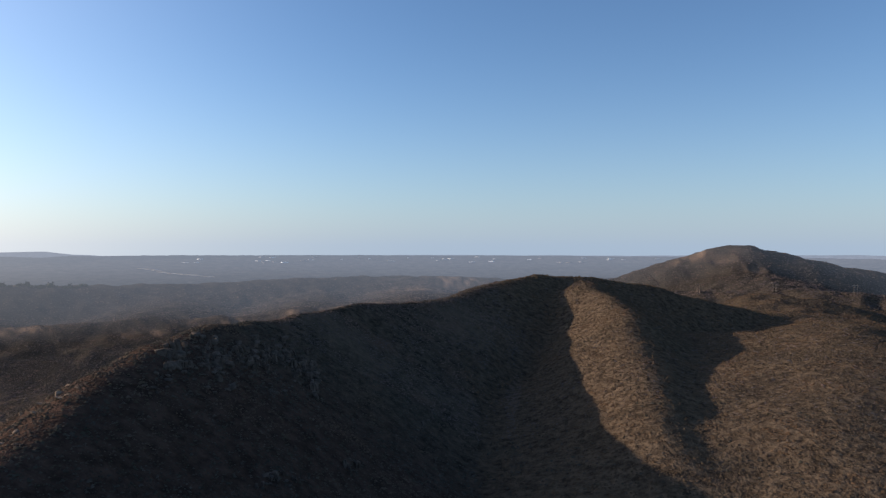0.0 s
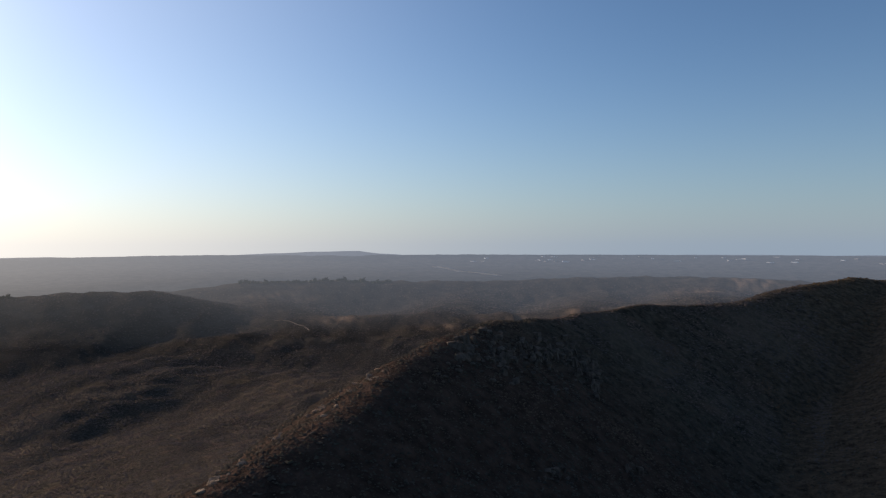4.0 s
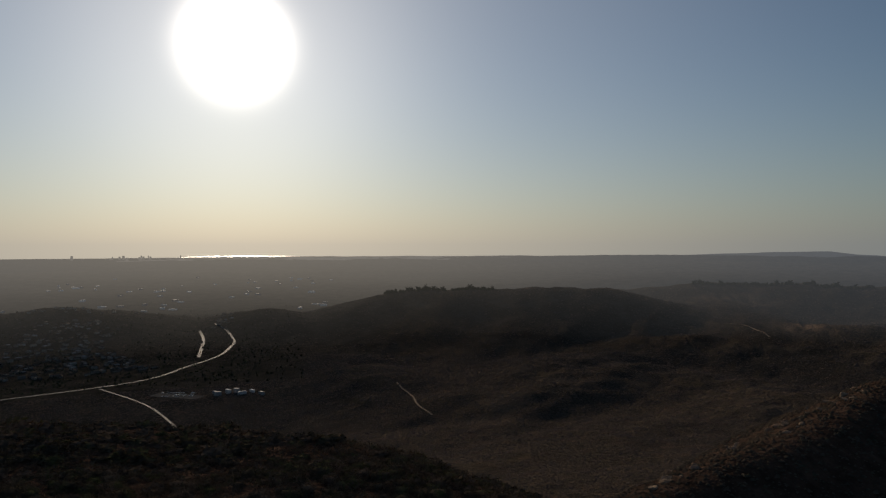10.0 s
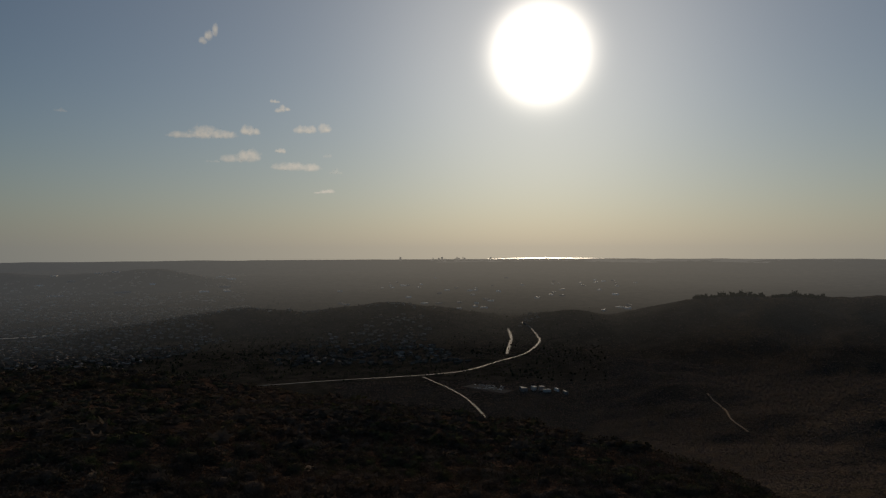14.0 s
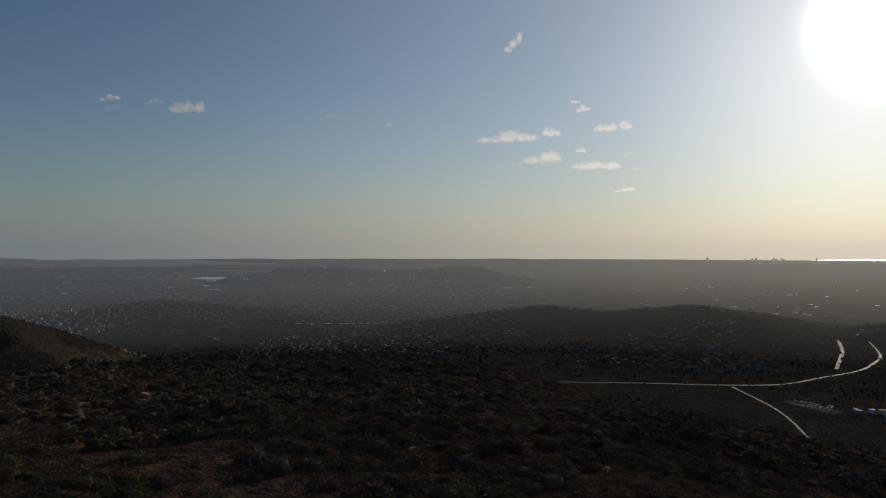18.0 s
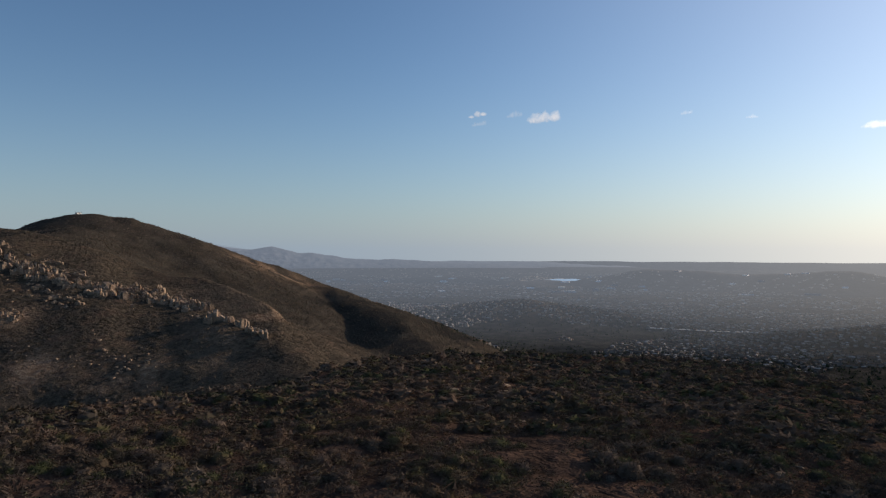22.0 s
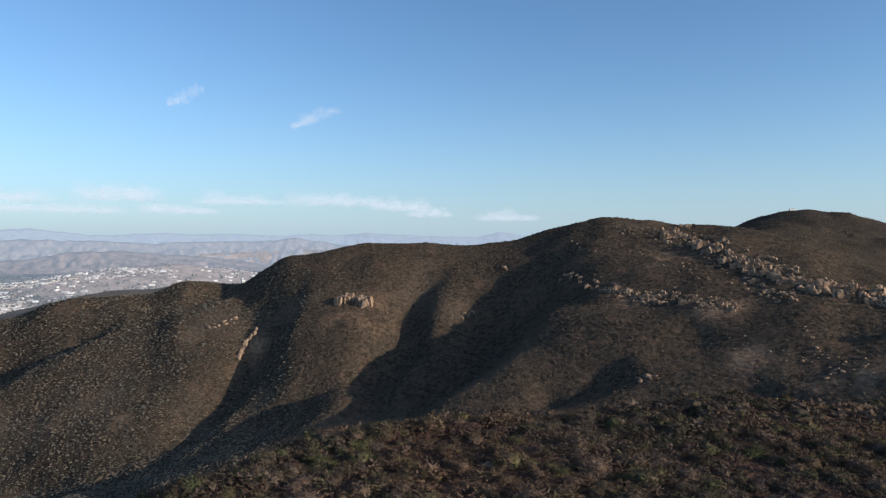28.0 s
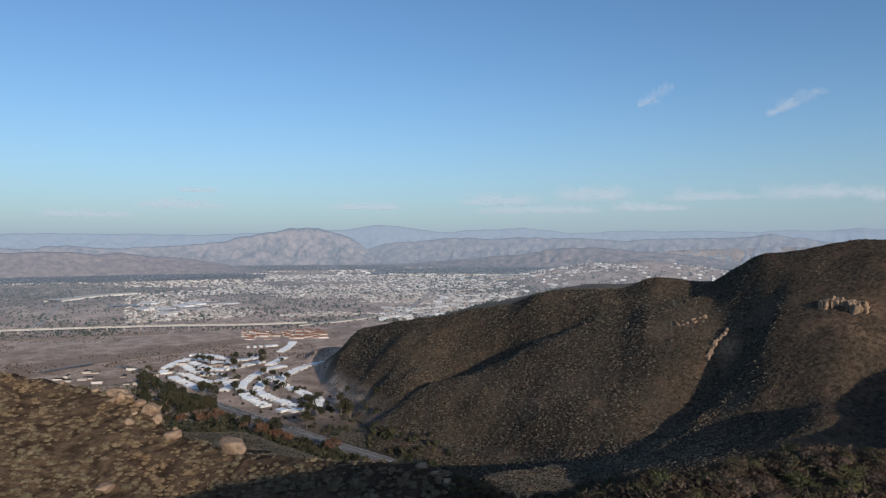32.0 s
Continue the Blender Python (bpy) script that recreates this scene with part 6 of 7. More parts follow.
# ---- houses of the plain, by quarter ----
def quarter(name, n, az0, az1, el0, el1, length, wall, roof, label, least=1200.0, big=False, clump=0.0, seed=0):
    """A quarter of houses or halls: walls in one mesh, roofs in another, each piece apart."""
    r = np.random.default_rng(seed + 100)
    wv, wf, rv, rf = [], [], [], []
    made = 0
    for _ in range(n * 6):
        if made >= n:
            break
        az_, el_ = r.uniform(az0, az1), -math.exp(r.uniform(math.log(-el1), math.log(-el0)))
        d_ = ZC / math.tan(radians(-el_))
        if d_ < least:
            continue
        a = radians(az_)
        x, y = -d_ * math.sin(a), d_ * math.cos(a)
        z, under = on_ground(np.array([az_]), np.array([d_]))
        if under[0] > 0.15 or z[0] > 120:
            continue
        if clump and fbm(np.array([x]), np.array([y]), 420, 2, 90 + seed)[0] < clump:
            continue
        # streets in lines, houses turned with them
        street = 0.5 * math.sin(x / 700.0) + 0.6
        at, f = place((x, y, z[0] - 0.4))
        lx, ly, hz = length * r.uniform(0.7, 1.4) / 2, length * r.uniform(0.45, 0.75) / 2, (r.uniform(5, 9) if big else r.choice((3.2, 3.2, 5.6)))
        turn = street + (math.pi / 2 if r.random() < 0.35 else 0)
        c, s = math.cos(turn), math.sin(turn)
        def put(px_, py_, pz_):
            return (at.x + f * (px_ * c - py_ * s), at.y + f * (px_ * s + py_ * c), at.z + f * pz_)
        b = len(wv)
        wv += [put(u * lx, v * ly, w) for w in (-2, hz) for u, v in ((-1, -1), (1, -1), (1, 1), (-1, 1))]
        wf += [(b + i, b + j, b + j + 4, b + i + 4) for i, j in ((0, 1), (1, 2), (2, 3), (3, 0))] + [(b + 4, b + 5, b + 6, b + 7)]
        b = len(rv)
        o = 0.5
        rise = 0.5 if big else ly * 0.45
        if big:
            rv += [put(u * (lx - o), v * (ly - o), hz + w) for w in (0.05, 0.6) for u, v in ((-1, -1), (1, -1), (1, 1), (-1, 1))]
            rf += [(b + i, b + j, b + j + 4, b + i + 4) for i, j in ((0, 1), (1, 2), (2, 3), (3, 0))] + [(b + 4, b + 5, b + 6, b + 7)]
        else:
            rv += [put(u * (lx + o), v * (ly + o), hz + 0.05) for u, v in ((-1, -1), (1, -1), (1, 1), (-1, 1))] + [put(-lx * 0.8, 0, hz + rise), put(lx * 0.8, 0, hz + rise)]
            rf += [(b, b + 1, b + 5, b + 4), (b + 2, b + 3, b + 4, b + 5), (b + 1, b + 2, b + 5, b + 5), (b + 3, b, b + 4, b + 4)]
        made += 1
    ob = thing(name, label, "houses")
    ob["kind"] = "stuff"
    for nm, vv, ff, mat in (("walls", wv, wf, wall), ("roofs", rv, rf, roof)):
        me = bpy.data.meshes.new(nm)
        me.from_pydata(vv, [], [tuple(dict.fromkeys(q)) for q in ff])
        me.materials.append(mat)
        o2 = new(nm, me)
        o2.parent = ob
        o2["kind"] = "stuff"
    return ob


quarter("houses_east", 4500, 221, 251.5, -6.1, -2.7, 13, M_WALLS, M_PALE_ROOFS, "dense quarter of pale houses across the river", seed=1, clump=-0.22)
quarter("houses_far_east", 2800, 200, 262, -3.4, -1.4, 15, M_WALLS, M_BIG_ROOFS, "far pale houses along the valley", seed=2, clump=-0.1)
quarter("halls_east", 380, 205, 231, -4.3, -1.9, 27, M_BIG_ROOFS, M_BIG_ROOFS, "large flat white-roofed commercial halls", big=True, seed=3)
quarter("halls_foot", 70, 221, 227.5, -5.7, -4.6, 38, M_BIG_ROOFS, M_BIG_ROOFS, "white-roofed halls at the foot of the hill", big=True, seed=4)
quarter("halls_strip", 60, 227, 232, -6.6, -5.5, 34, M_BIG_ROOFS, M_BIG_ROOFS, "white-roofed halls beside the freeway", big=True, seed=15)
quarter("halls_far", 160, 205, 236, -2.9, -1.7, 60, M_BIG_ROOFS, M_BIG_ROOFS, "long white halls far along the valley", big=True, seed=16)
quarter("halls_town", 12, 244, 251, -5.6, -4.8, 90, M_BIG_ROOFS, M_BIG_ROOFS, "long pale halls at the edge of the town", big=True, seed=5)
quarter("houses_tiled", 60, 236.5, 243, -7.9, -7.2, 22, M_WALLS, M_TILE_ROOF, "red-tiled houses beside the bridge", seed=6)
quarter("houses_roadside", 40, 243.5, 256, -11.0, -9.4, 17, M_WALLS, M_GREY_ROOFS, "scattered houses by the canyon mouth", seed=7)
quarter("houses_west", 4200, 97, 143, -9.8, -4.6, 11.5, M_SHADE_WALLS, M_GREY_ROOFS, "wide suburb of grey-roofed houses below the knoll", seed=8, clump=-0.2)
quarter("houses_far_west", 2200, 99, 150, -4.6, -2.0, 17, M_SHADE_WALLS, M_GREY_ROOFS, "far suburb of small houses", seed=9, clump=-0.05)
quarter("halls_west", 50, 100, 150, -3.6, -2.2, 70, M_BIG_ROOFS, M_BIG_ROOFS, "white-roofed halls in the far suburb", big=True, seed=10)
quarter("houses_bend", 420, 75.5, 97, -9.6, -6.3, 12, M_SHADE_WALLS, M_GREY_ROOFS, "houses along the shining road's bend", seed=11, clump=-0.2)
quarter("halls_valley", 60, 66, 92, -5.4, -2.6, 30, M_BIG_ROOFS, M_BIG_ROOFS, "flat halls in the hazy valley", big=True, seed=12)
quarter("halls_mesa", 40, -20, 22, -1.75, -1.2, 80, M_BIG_ROOFS, M_BIG_ROOFS, "white hangars far off on the mesa", big=True, seed=13)
quarter("sheds_park", 7, 73.2, 76.8, -12.0, -11.6, 12, M_BIG_ROOFS, M_BIG_ROOFS, "low shining roofs of the visitor park", big=True, seed=14)


def town_trees(name, n, az0, az1, el0, el1, size, label, seed, top=120.0, kinds=TOWN_TREE, category="trees"):
    r = np.random.default_rng(seed)
    a = r.uniform(az0, az1, n)
    e = -np.exp(r.uniform(math.log(-el1), math.log(-el0), n))
    d_ = ZC / np.tan(np.radians(-e))
    z, under = on_ground(a, d_)
    k = (under < 0.2) & (z < top) & (fbm(*xy(a, d_), 300, 3, seed) > (0.05 if kinds is TINY and az0 > 200 else -0.5))
    h = size * np.exp(r.normal(0, 0.35, len(a)))
    if kinds is TINY:
        mounds(name, M_FLATS_SCRUB if category == "shrubs" and az0 > 200 else M_TOWN_TREE, a[k], d_[k], h[k] * 0.6, h[k] * 0.8, r, label, category)
    else:
        scatter(name, M_TOWN_TREE, kinds, a[k], d_[k], h[k] * 0.55, h[k], r, label, category)


town_trees("trees_east", 9500, 221, 262, -7.0, -2.6, 5.6, "dark trees between the houses and along the river", 201)
town_trees("trees_west", 9000, 94, 148, -9.9, -2.4, 4.4, "dark trees between the suburb's houses", 202)
town_trees("trees_bend", 1500, 70, 99, -11.0, -4.2, 3.4, "dark trees about the town by the bend", 203)
town_trees("trees_far_east", 1200, 203, 232, -5.0, -2.4, 9, "dark trees between far halls", 204)
r = np.random.default_rng(205)
a = r.uniform(54.5, 63.5, 150)
h = 8 * np.exp(r.normal(0, 0.4, 150))
scatter("trees_ridge", M_TOWN_TREE, TOWN_TREE, a, np.interp(a, (54, 61, 64), (2590, 2640, 2690)) + r.uniform(-40, 10, 150), h * 0.6, h, r, "line of dark trees on the ridge top", "trees")
a = r.uniform(27, 39, 170)
h = 8 * np.exp(r.normal(0, 0.4, 170))
scatter("trees_mesa", M_TOWN_TREE, TOWN_TREE, a, 3290 + r.uniform(-60, 20, 170), h * 0.7, h, r, "grove of dark trees on the mesa's edge", "trees")
town_trees("shrubs_west", 34000, 72, 148, -10.6, -3.4, 2.6, "low dark shrubs and hedges over the plain", 207, 120.0, TINY, "shrubs")
town_trees("shrubs_east", 16000, 226, 262, -9.4, -3.2, 3.0, "brown shrubs and thickets along the river flats", 208, 60.0, TINY, "shrubs")
town_trees("shrubs_far_east", 16000, 200, 262, -4.4, -1.5, 7.0, "dark trees and hedges between the far houses", 209, 220.0, TINY, "trees")

# ---- far ranges: bearing and elevation of their tops ----
def far_range(name, nodes, near, far, foot, seed, rough, mat, label, cut=0.55):
    """A mountain range with front and back slopes and gullies, between two built distances."""
    az = np.arange(nodes[0][0], nodes[-1][0] + 0.01, 0.12)
    top = np.interp(az, [n[0] for n in nodes], [n[1] for n in nodes])
    top = top + rough * fbm(az, az * 0 + seed, 2.2, 5, seed, 0.55)
    share = np.concatenate([np.linspace(0, 1, 17), [1.0]])
    d = np.concatenate([np.linspace(near, far, 17), [far + 60]])
    A, S = np.meshgrid(az, share)
    D = np.repeat(d[:, None], len(az), 1)
    T = np.repeat(top[None, :], len(d), 0)
    gully = 1 - np.abs(fbm(A * 1.0 + S * 0.8, S * 5.0 + A * 0.1, 0.9, 4, seed + 9))
    e = foot + (T - foot) * (S ** 0.8) * (1 - (1 - S) * cut * (1 - gully) - (cut - 0.55) * 0.3 * np.abs(fbm(A, S * 2.5, 0.5, 3, seed + 5)) * S * (1 - S) * 4)
    e[-1] = foot
    x, y, z = -D * np.sin(np.radians(A)), D * np.cos(np.radians(A)), ZC + D * np.tan(np.radians(e))
    n, m = x.shape
    i, j = np.meshgrid(np.arange(n - 1), np.arange(m - 1), indexing="ij")
    q = np.stack([i * m + j, i * m + j + 1, (i + 1) * m + j + 1, (i + 1) * m + j], -1).reshape(-1, 4)
    me = sheet(name, np.stack([x, y, z], -1).reshape(-1, 3), q)
    me.polygons.foreach_set("use_smooth", np.ones(len(q), bool))
    me.materials.append(mat)
    return tagged(new(name, me), label, "mountains", kind="structure")


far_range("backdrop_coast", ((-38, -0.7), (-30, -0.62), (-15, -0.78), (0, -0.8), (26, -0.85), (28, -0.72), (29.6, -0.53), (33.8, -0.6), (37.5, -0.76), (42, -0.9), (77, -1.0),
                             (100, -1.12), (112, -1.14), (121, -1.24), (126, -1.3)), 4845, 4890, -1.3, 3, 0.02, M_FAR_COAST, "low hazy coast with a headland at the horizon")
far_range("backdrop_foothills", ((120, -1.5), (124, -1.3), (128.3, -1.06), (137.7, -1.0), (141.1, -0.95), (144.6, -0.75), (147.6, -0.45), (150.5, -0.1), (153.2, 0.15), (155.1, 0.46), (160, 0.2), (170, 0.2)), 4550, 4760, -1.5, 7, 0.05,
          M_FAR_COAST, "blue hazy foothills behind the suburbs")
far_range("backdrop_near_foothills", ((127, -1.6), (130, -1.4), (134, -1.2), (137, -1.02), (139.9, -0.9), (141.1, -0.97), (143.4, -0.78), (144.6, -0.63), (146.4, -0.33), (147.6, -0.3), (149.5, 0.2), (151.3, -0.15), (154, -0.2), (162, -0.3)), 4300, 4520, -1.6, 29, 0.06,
          M_FAR_COAST, "nearer foothills above the suburbs, painted haze-blue")
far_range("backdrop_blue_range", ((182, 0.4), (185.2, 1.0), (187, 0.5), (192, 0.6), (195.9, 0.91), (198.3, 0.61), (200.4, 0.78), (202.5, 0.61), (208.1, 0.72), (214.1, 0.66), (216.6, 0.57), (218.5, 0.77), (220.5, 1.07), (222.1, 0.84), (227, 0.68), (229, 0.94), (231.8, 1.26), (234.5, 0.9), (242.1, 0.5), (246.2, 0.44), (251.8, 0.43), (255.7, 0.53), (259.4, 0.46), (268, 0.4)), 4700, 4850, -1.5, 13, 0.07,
          M_FAR_BLUE, "faint mountain range, painted haze-blue, under the clouds")
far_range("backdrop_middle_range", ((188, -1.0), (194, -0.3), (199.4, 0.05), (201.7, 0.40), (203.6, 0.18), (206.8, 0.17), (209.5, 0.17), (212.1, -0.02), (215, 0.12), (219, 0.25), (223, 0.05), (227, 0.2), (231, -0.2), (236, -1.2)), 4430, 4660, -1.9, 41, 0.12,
          M_FAR_BLUE_NEAR, "hills painted haze-grey behind the far town", 0.9)
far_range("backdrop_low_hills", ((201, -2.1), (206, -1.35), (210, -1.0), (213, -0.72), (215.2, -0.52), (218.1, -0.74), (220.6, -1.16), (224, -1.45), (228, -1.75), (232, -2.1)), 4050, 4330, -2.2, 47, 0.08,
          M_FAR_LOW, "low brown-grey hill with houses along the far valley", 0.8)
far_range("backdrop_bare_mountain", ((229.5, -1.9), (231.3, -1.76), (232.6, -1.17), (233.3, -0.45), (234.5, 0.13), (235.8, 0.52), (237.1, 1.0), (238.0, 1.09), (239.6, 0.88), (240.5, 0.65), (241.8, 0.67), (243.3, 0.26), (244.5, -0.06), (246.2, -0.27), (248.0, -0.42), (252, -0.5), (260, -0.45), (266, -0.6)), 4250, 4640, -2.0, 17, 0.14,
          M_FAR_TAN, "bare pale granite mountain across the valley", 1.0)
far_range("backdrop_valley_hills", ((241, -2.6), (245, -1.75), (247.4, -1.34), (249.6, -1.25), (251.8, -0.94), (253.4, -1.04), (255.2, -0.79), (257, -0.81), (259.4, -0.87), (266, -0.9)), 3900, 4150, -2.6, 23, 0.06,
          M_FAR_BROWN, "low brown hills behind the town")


# ---- water ----
def water_sheet(name, az_mid, half, el_near, el_far, level, label):
    """A lake with an uneven shore, on the plain."""
    bm = bmesh.new()
    ring = []
    for k in range(40):
        t = k * math.pi / 20
        w = 1 + 0.18 * math.sin(3 * t + 1) + 0.1 * math.sin(7 * t)
        az_ = az_mid + half * math.cos(t) * w
        el_ = (el_near + el_far) / 2 + (el_far - el_near) / 2 * math.sin(t) * w
        ring.append(bm.verts.new(place(ray(az_, (ZC - level) / math.tan(radians(-el_)), el_))[0]))
    bm.faces.new(ring)
    ob = part(name, bm, M_WATER)
    return tagged(ob, label, "water", kind="structure")


shore = np.meshgrid(np.linspace(123.5, 128.3, 20), np.linspace(4900, 6900, 20))
lake_level = float(on_ground(shore[0].ravel(), shore[1].ravel())[0].max()) + 5
water_sheet("water_lake", 125.9, 1.3, -2.62, -2.46, lake_level, "still lake among the suburbs reflecting the sky")
bm = bmesh.new()
edge = []
for d_, el_ in ((4896, -1.02), (4988, -0.89)):
    edge.append([bm.verts.new(ray(az_, d_, el_ - (0.12 * abs(t_) ** 3 if d_ > 4950 else 0))) for t_, az_ in zip(np.linspace(-1, 1, 24), np.linspace(69.0, 79.6, 24))])
for k in range(23):
    bm.faces.new((edge[0][k + 1], edge[1][k + 1], edge[1][k], edge[0][k]))
tagged(part("water_bay", bm, M_BAY), "sunlit bay glittering at the horizon", "water", kind="structure")

# ---- towers of the far city ----
for k in range(16):
    w, h = rk.uniform(5, 14), rk.choice((6, 9, 12, 16, 22))
    az_ = 86.7 if k == 0 else rk.uniform(79.2, 84.2)
    tower = thing("tower_block", "hazy grey tower block of the far city", "building", "towers of the far city", Matrix.Translation(ray(az_, 4800, -1.12)))
    bm = bmesh.new()
    box(bm, -w / 2, -w / 2, -4, w / 2, w / 2, h)
    part("shaft", bm, M_FAR_COAST, tower)
    bm = bmesh.new()
    box(bm, -w / 4, -w / 4, h + 0.05, w / 4, w / 4, h + 1.5)
    part("plant_room", bm, M_FAR_COAST, tower)


# ---- clouds ----
def cloud(az_, el_, wide, high, tilt, seed, label):
    """A flat-footed drift of vapour, lumpy above, thinning to nothing at its rim."""
    r = random.Random(seed)
    bm = bmesh.new()
    body, crest, faint = (bm.verts.layers.float.new(k) for k in ("body", "crest", "faint"))
    centre = Vector(ray(az_, 4600 * math.cos(radians(el_)), el_))
    turn = Matrix.Rotation(radians(az_), 3, "Z")
    n = max(3, int(wide / high * 0.5) + 1) if "low" not in label else 7
    n = 6 if "faint" in label else n
    for k in range(n):
        u = (k + 0.5) / n * 2 - 1 + r.uniform(-0.3, 0.3) / n
        rx = wide * 68 * r.uniform(1.0, 1.7) / n * (1.9 if "low" in label else 1.0)
        rz = high * (150 if "low" not in label else 260) * r.uniform(0.35, 0.8) * (1 - 0.35 * u * u)
        middle_ = Vector((u * wide * 68, r.uniform(-3, 3), u * wide * 68 * tilt + rz * 0.35))
        made = bmesh.ops.create_icosphere(bm, subdivisions=3, radius=1.0)["verts"]
        far_side = []
        for v in made:
            p = v.co.copy()
            flat = 0.55 if p.z < 0 else 1.0
            v[body] = max(0.0, 0.85 - (p.x * p.x + p.z * p.z) * 1.0)
            v[crest] = 0.5 + 0.5 * p.z
            v[faint] = 0.27 if "faint" in label else 0.42 if "low" in label else 1.0
            v.co = centre + turn @ (middle_ + Vector((p.x * rx * 1.35, p.y * rz * 0.3, p.z * rz * flat * 1.3)))
            if p.y > 0.3:
                far_side.append(v)
        bmesh.ops.delete(bm, geom=far_side, context="VERTS")
    for f in bm.faces:
        f.smooth = True
    return tagged(part("cloud", bm, M_CLOUD), label, "cloud", kind="structure")


SUNNY, FAINT, LOW = "small white cumulus drift in the hazy sky", "faint torn wisp of cloud in blue sky", "low pale cloud bank over the mountains"
for k, (az_, el_, wide, high, tilt, label) in enumerate((
        (102.2, 8.45, 2.9, 0.62, 0.04, SUNNY), (98.6, 8.85, 0.75, 0.6, 0, SUNNY), (93.8, 9.15, 1.6, 0.42, 0.05, SUNNY), (99.3, 6.75, 1.45, 0.6, 0.05, SUNNY), (101.4, 6.6, 0.6, 0.12, 0, FAINT),
        (95.0, 6.15, 1.9, 0.4, -0.02, SUNNY), (101.7, 15.75, 0.75, 0.55, 0.75, SUNNY), (96.7, 11.35, 0.45, 0.2, 0, SUNNY), (96.1, 10.7, 0.6, 0.3, 0.2, SUNNY), (92.8, 4.35, 0.9, 0.16, 0.05, SUNNY),
        (96.3, 7.5, 0.5, 0.24, -0.1, SUNNY), (92.6, 7.2, 0.4, 0.2, 0, FAINT), (91.9, 5.9, 0.6, 0.22, 0, FAINT), (127.4, 10.2, 1.35, 0.62, 0.1, SUNNY), (132.9, 10.65, 0.8, 0.3, 0.2, SUNNY),
        (132.8, 9.95, 0.7, 0.28, 0.1, FAINT), (129.9, 10.6, 0.7, 0.32, 0.1, FAINT), (116.5, 10.3, 0.5, 0.2, 0.15, FAINT), (111.9, 9.7, 0.5, 0.15, 0, FAINT), (210.0, 10.9, 1.5, 0.55, 0.5, FAINT),
        (210.6, 10.5, 0.9, 0.3, 0.2, FAINT), (200.2, 9.75, 2.3, 0.55, 0.4, FAINT), (201.0, 9.4, 1.2, 0.45, 0.3, FAINT), (222.5, 2.9, 3.2, 0.35, 0, LOW), (214.8, 3.2, 3.0, 0.5, 0, LOW), (206.3, 3.05, 3.5, 0.4, 0, LOW),
        (198.7, 3.05, 4.0, 0.5, 0, LOW), (233.2, 2.5, 3.0, 0.25, 0, LOW), (247.4, 2.5, 3.2, 0.3, 0, LOW), (246.3, 3.75, 1.6, 0.2, 0, LOW), (254.1, 1.7, 3.0, 0.25, 0, LOW), (191.0, 2.2, 2.0, 0.3, 0, LOW),
        (219.0, 2.2, 5.0, 0.3, 0, LOW), (193.4, 2.7, 2.5, 0.4, 0, LOW), (210.5, 2.3, 3.0, 0.3, 0, LOW), (184.5, 1.9, 2.5, 0.3, 0, LOW))):
    cloud(az_, el_, wide, high, tilt, 300 + k, label)


# ---- masts, poles, stalks ----
def h_frame(az_, el_, least, height):
    at, f = place(hit(az_, el_, least))
    ob = thing("power_pole", "weathered wooden twin-pole power line support on the saddle", "power pole", "power poles", Matrix.Translation(at) @ Matrix.Rotation(radians(az_ + 20), 4, "Z") @ Matrix.Scale(f, 4))
    for x in (-2.6, 2.6):
        bm = bmesh.new()
        bmesh.ops.create_cone(bm, cap_ends=True, segments=8, radius1=0.42, radius2=0.3, depth=height + 2, matrix=Matrix.Translation((x, 0, height / 2 - 1)))
        part("pole", bm, M_WOODPOLE, ob)
    bm = bmesh.new()
    box(bm, -5.0, -0.25, height - 2.4, 5.0, 0.25, height - 1.8)
    arm = part("crossarm", bm, M_WOODPOLE, ob)
    for x in (-4.6, 0, 4.6):
        bm = bmesh.new()
        box(bm, x - 0.15, -0.15, height - 3.8, x + 0.15, 0.15, height - 2.45)
        part("insulator", bm, M_METAL, arm)


for az_, el_ in ((-25.4, -3.35), (-20.1, -3.6), (-30.6, -3.45)):
    h_frame(az_, el_, 1000, 18)

at, f = place(ray(163.35, 1995, 2.52))
hut = thing("summit_station", "small flat-roofed radio hut with masts on the summit", "building", "", Matrix.Translation(at) @ Matrix.Rotation(0.4, 4, "Z") @ Matrix.Scale(0.65, 4))
for x, w, h in ((-9, 8, 5), (3, 10, 4)):
    bm = bmesh.new()
    box(bm, x - w / 2, -4, -3, x + w / 2, 4, h)
    block = part("block", bm, M_WALLS, hut)
    bm = bmesh.new()
    box(bm, x - w / 2 - 0.4, -4.4, h + 0.02, x + w / 2 + 0.4, 4.4, h + 0.5)
    part("roof", bm, M_CONCRETE, block)
for x, h in ((-15, 12), (9.5, 15), (12, 10)):
    bm = bmesh.new()
    bmesh.ops.create_cone(bm, cap_ends=True, segments=6, radius1=0.35, radius2=0.15, depth=h + 3, matrix=Matrix.Translation((x, 0, h / 2 - 1.5)))
    part("mast", bm, M_METAL, hut)

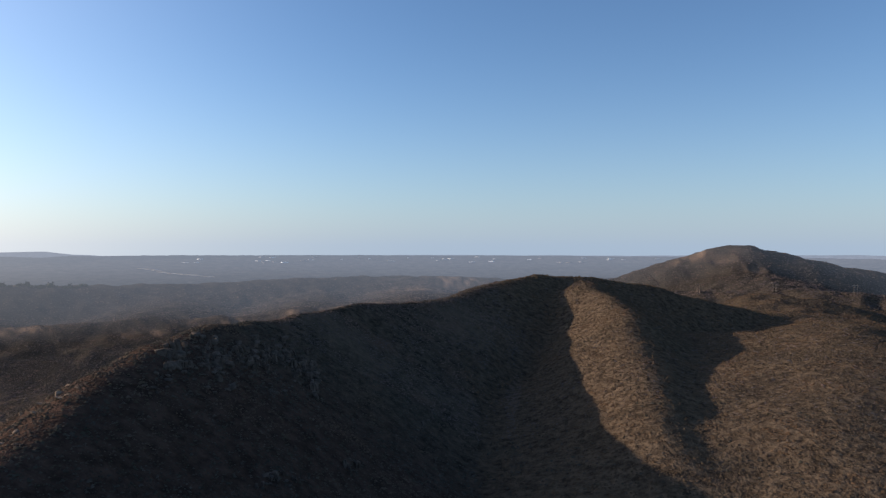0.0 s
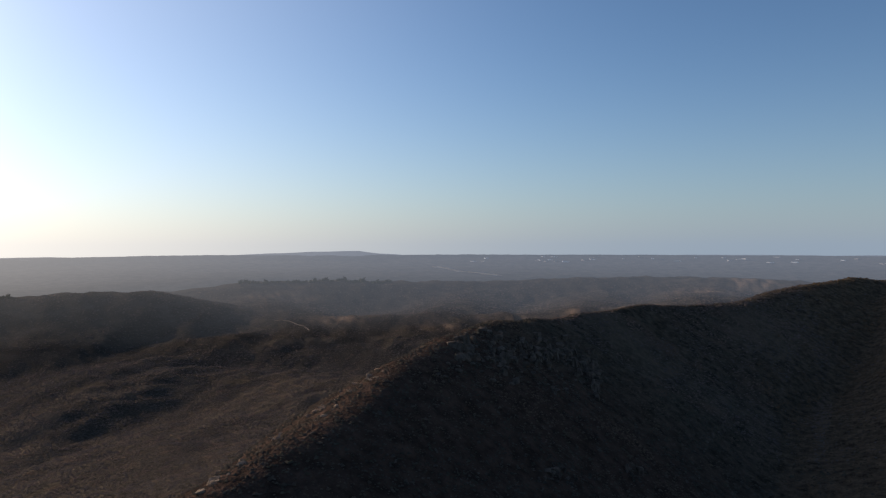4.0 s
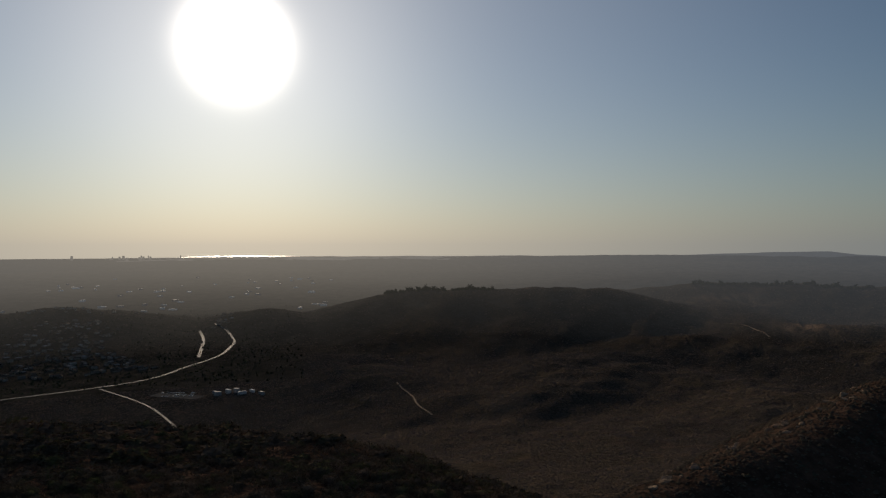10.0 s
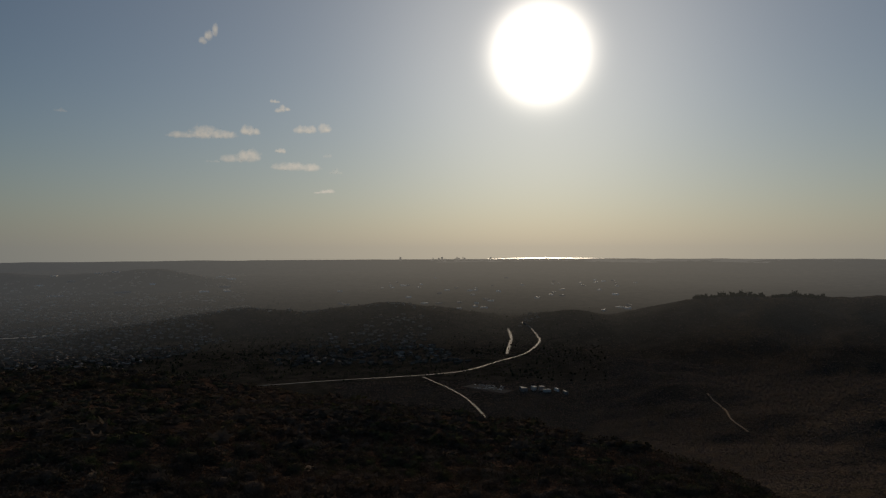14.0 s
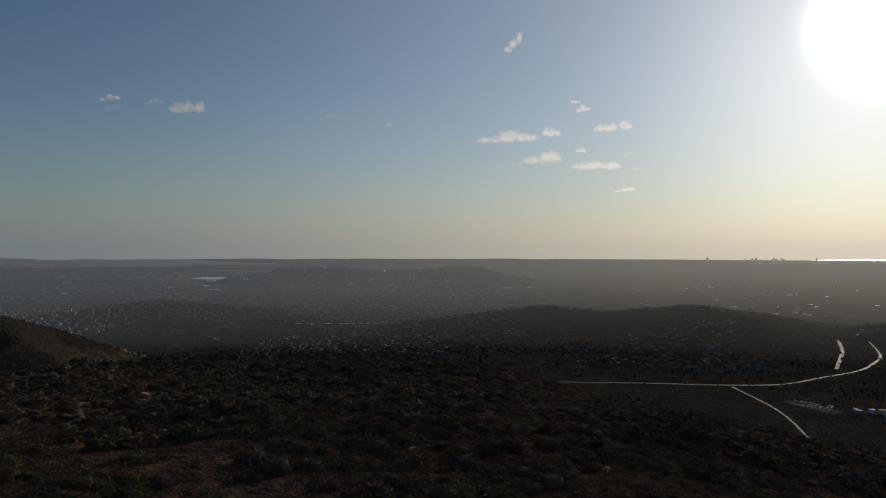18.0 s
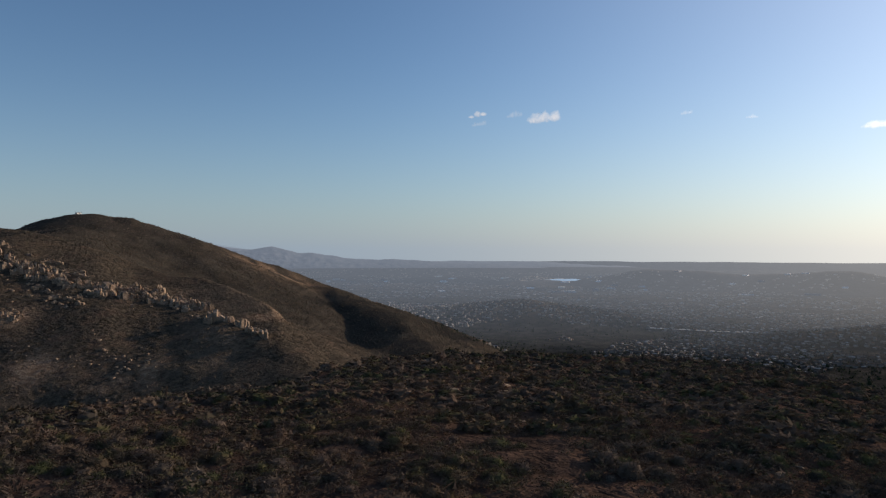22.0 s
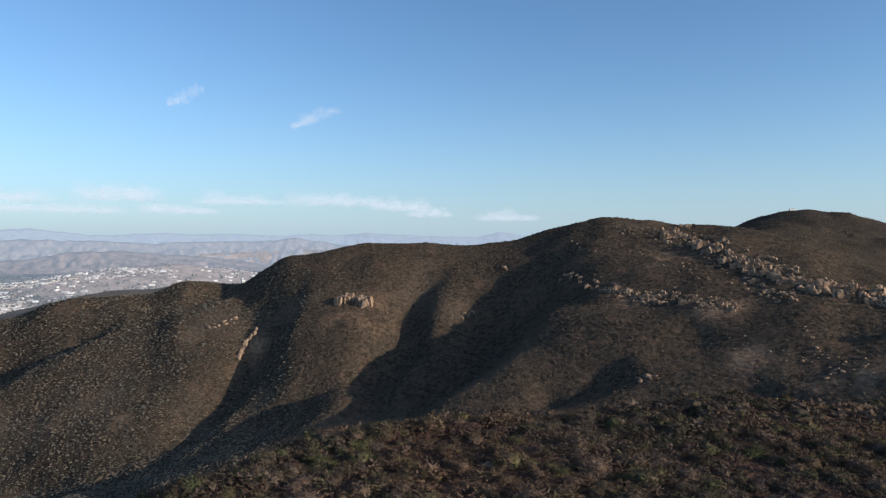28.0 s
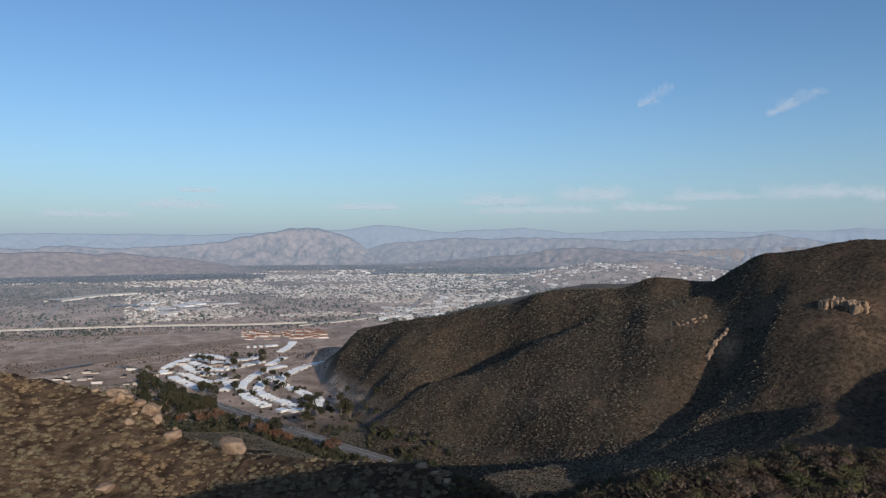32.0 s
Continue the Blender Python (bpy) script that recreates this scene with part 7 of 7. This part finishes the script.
for az_, el_, h in ((157.4, -12.0, 3.2), (159.3, -12.3, 2.2), (157.0, -12.2, 2.0), (178.0, -14.0, 2.2)):
    at, f = place(hit(az_, el_, 60))
    stalk = thing("yucca_stalk", "dry pale yucca flower stalk above the scrub", "plant", "yucca stalks", Matrix.Translation(at) @ Matrix.Rotation(rk.uniform(-0.15, 0.2), 4, "X"))
    bm = bmesh.new()
    bmesh.ops.create_cone(bm, cap_ends=True, segments=6, radius1=0.06, radius2=0.03, depth=h + 1, matrix=Matrix.Translation((0, 0, h / 2)))
    part("stem", bm, M_TWIG, stalk)
    tri = shards(40, 0.5, 1.0, np.random.default_rng(int(h * 10)), False) * np.array((0.25, 0.25, h * 0.4)) + np.array((0, 0, h * 0.62))
    me = sheet("seed_head", tri.reshape(-1, 3), np.arange(len(tri) * 3).reshape(-1, 3))
    me.materials.append(M_TWIG)
    new("seed_head", me).parent = stalk


# ---- parked cars and traffic ----
def car():
    ob = thing("car", "small parked car glinting in the sun", "car", "parked cars")
    bm = bmesh.new()
    box(bm, -2.2, -0.9, 0.35, 2.2, 0.9, 0.95)
    bmesh.ops.bevel(bm, geom=bm.edges[:], offset=0.12, segments=1, affect="EDGES")
    shell = part("body", bm, M_CAR, ob)
    for y in (-0.6, 0.6):
        bm = bmesh.new()
        box(bm, 2.19, y - 0.2, 0.62, 2.23, y + 0.2, 0.78)
        part("headlight", bm, M_WHITE_ROOF, shell, "clear headlight")
    bm = bmesh.new()
    v = box(bm, -1.5, -0.78, 0.96, 1.2, 0.78, 1.5)
    for q in v[4:]:
        q.co.x *= 0.72
    part("cabin", bm, M_GLASS, ob)
    for x in (-1.4, 1.4):
        for y in (-0.85, 0.85):
            bm = bmesh.new()
            bmesh.ops.create_cone(bm, cap_ends=True, segments=10, radius1=0.34, radius2=0.34, depth=0.24, matrix=Matrix.Translation((x, y, 0.34)) @ Matrix.Rotation(math.pi / 2, 4, "X"))
            part("wheel", bm, M_GLASS, ob)
    return ob


CAR = car()
first = True
lots = [(78.3 + 2.5 * k / 13 + 0.06 * (j % 2), -11.62 + 0.16 * k / 13 + 0.13 * j) for j in range(3) for k in range(13)]
for az_, el_ in lots:
    if rk.random() < 0.25:
        continue
    p = hit(az_, el_, 600)
    at, f = place(p, 0.6)
    m = Matrix.Translation(at) @ Matrix.Rotation(radians(az_) + 0.5, 4, "Z")
    if first:
        CAR.matrix_basis, first = m, False
    else:
        copy_thing(CAR, m)
ribbon("parking_lot", ways((77.9, -11.75), (79.5, -11.5), (81.2, -11.25), least=600), 34, M_ASPHALT, "asphalt parking lot with rows of cars", 0.4)
for k in (14, 17, 21, 23, 30):
    if k < len(hw_line) - 1:
        a, b = hw_line[k], hw_line[k + 1]
        side = Vector(((b - a).y, -(b - a).x, 0)).normalized()
        q = a + side * rk.choice((-6, 6, 2.2, -9.5))
        az_ = (math.degrees(math.atan2(-q.x, q.y)) + 50) % 360 - 50
        at, f = place((q.x, q.y, float(on_ground(np.array([az_]), np.array([math.hypot(q.x, q.y)]))[0][0]) + 1.6))
        moving = copy_thing(CAR, Matrix.Translation(at) @ Matrix.Rotation(math.atan2((b - a).y, (b - a).x), 4, "Z"))
        tagged(moving, "small car driving along the canyon highway", "car", "cars on the highway")
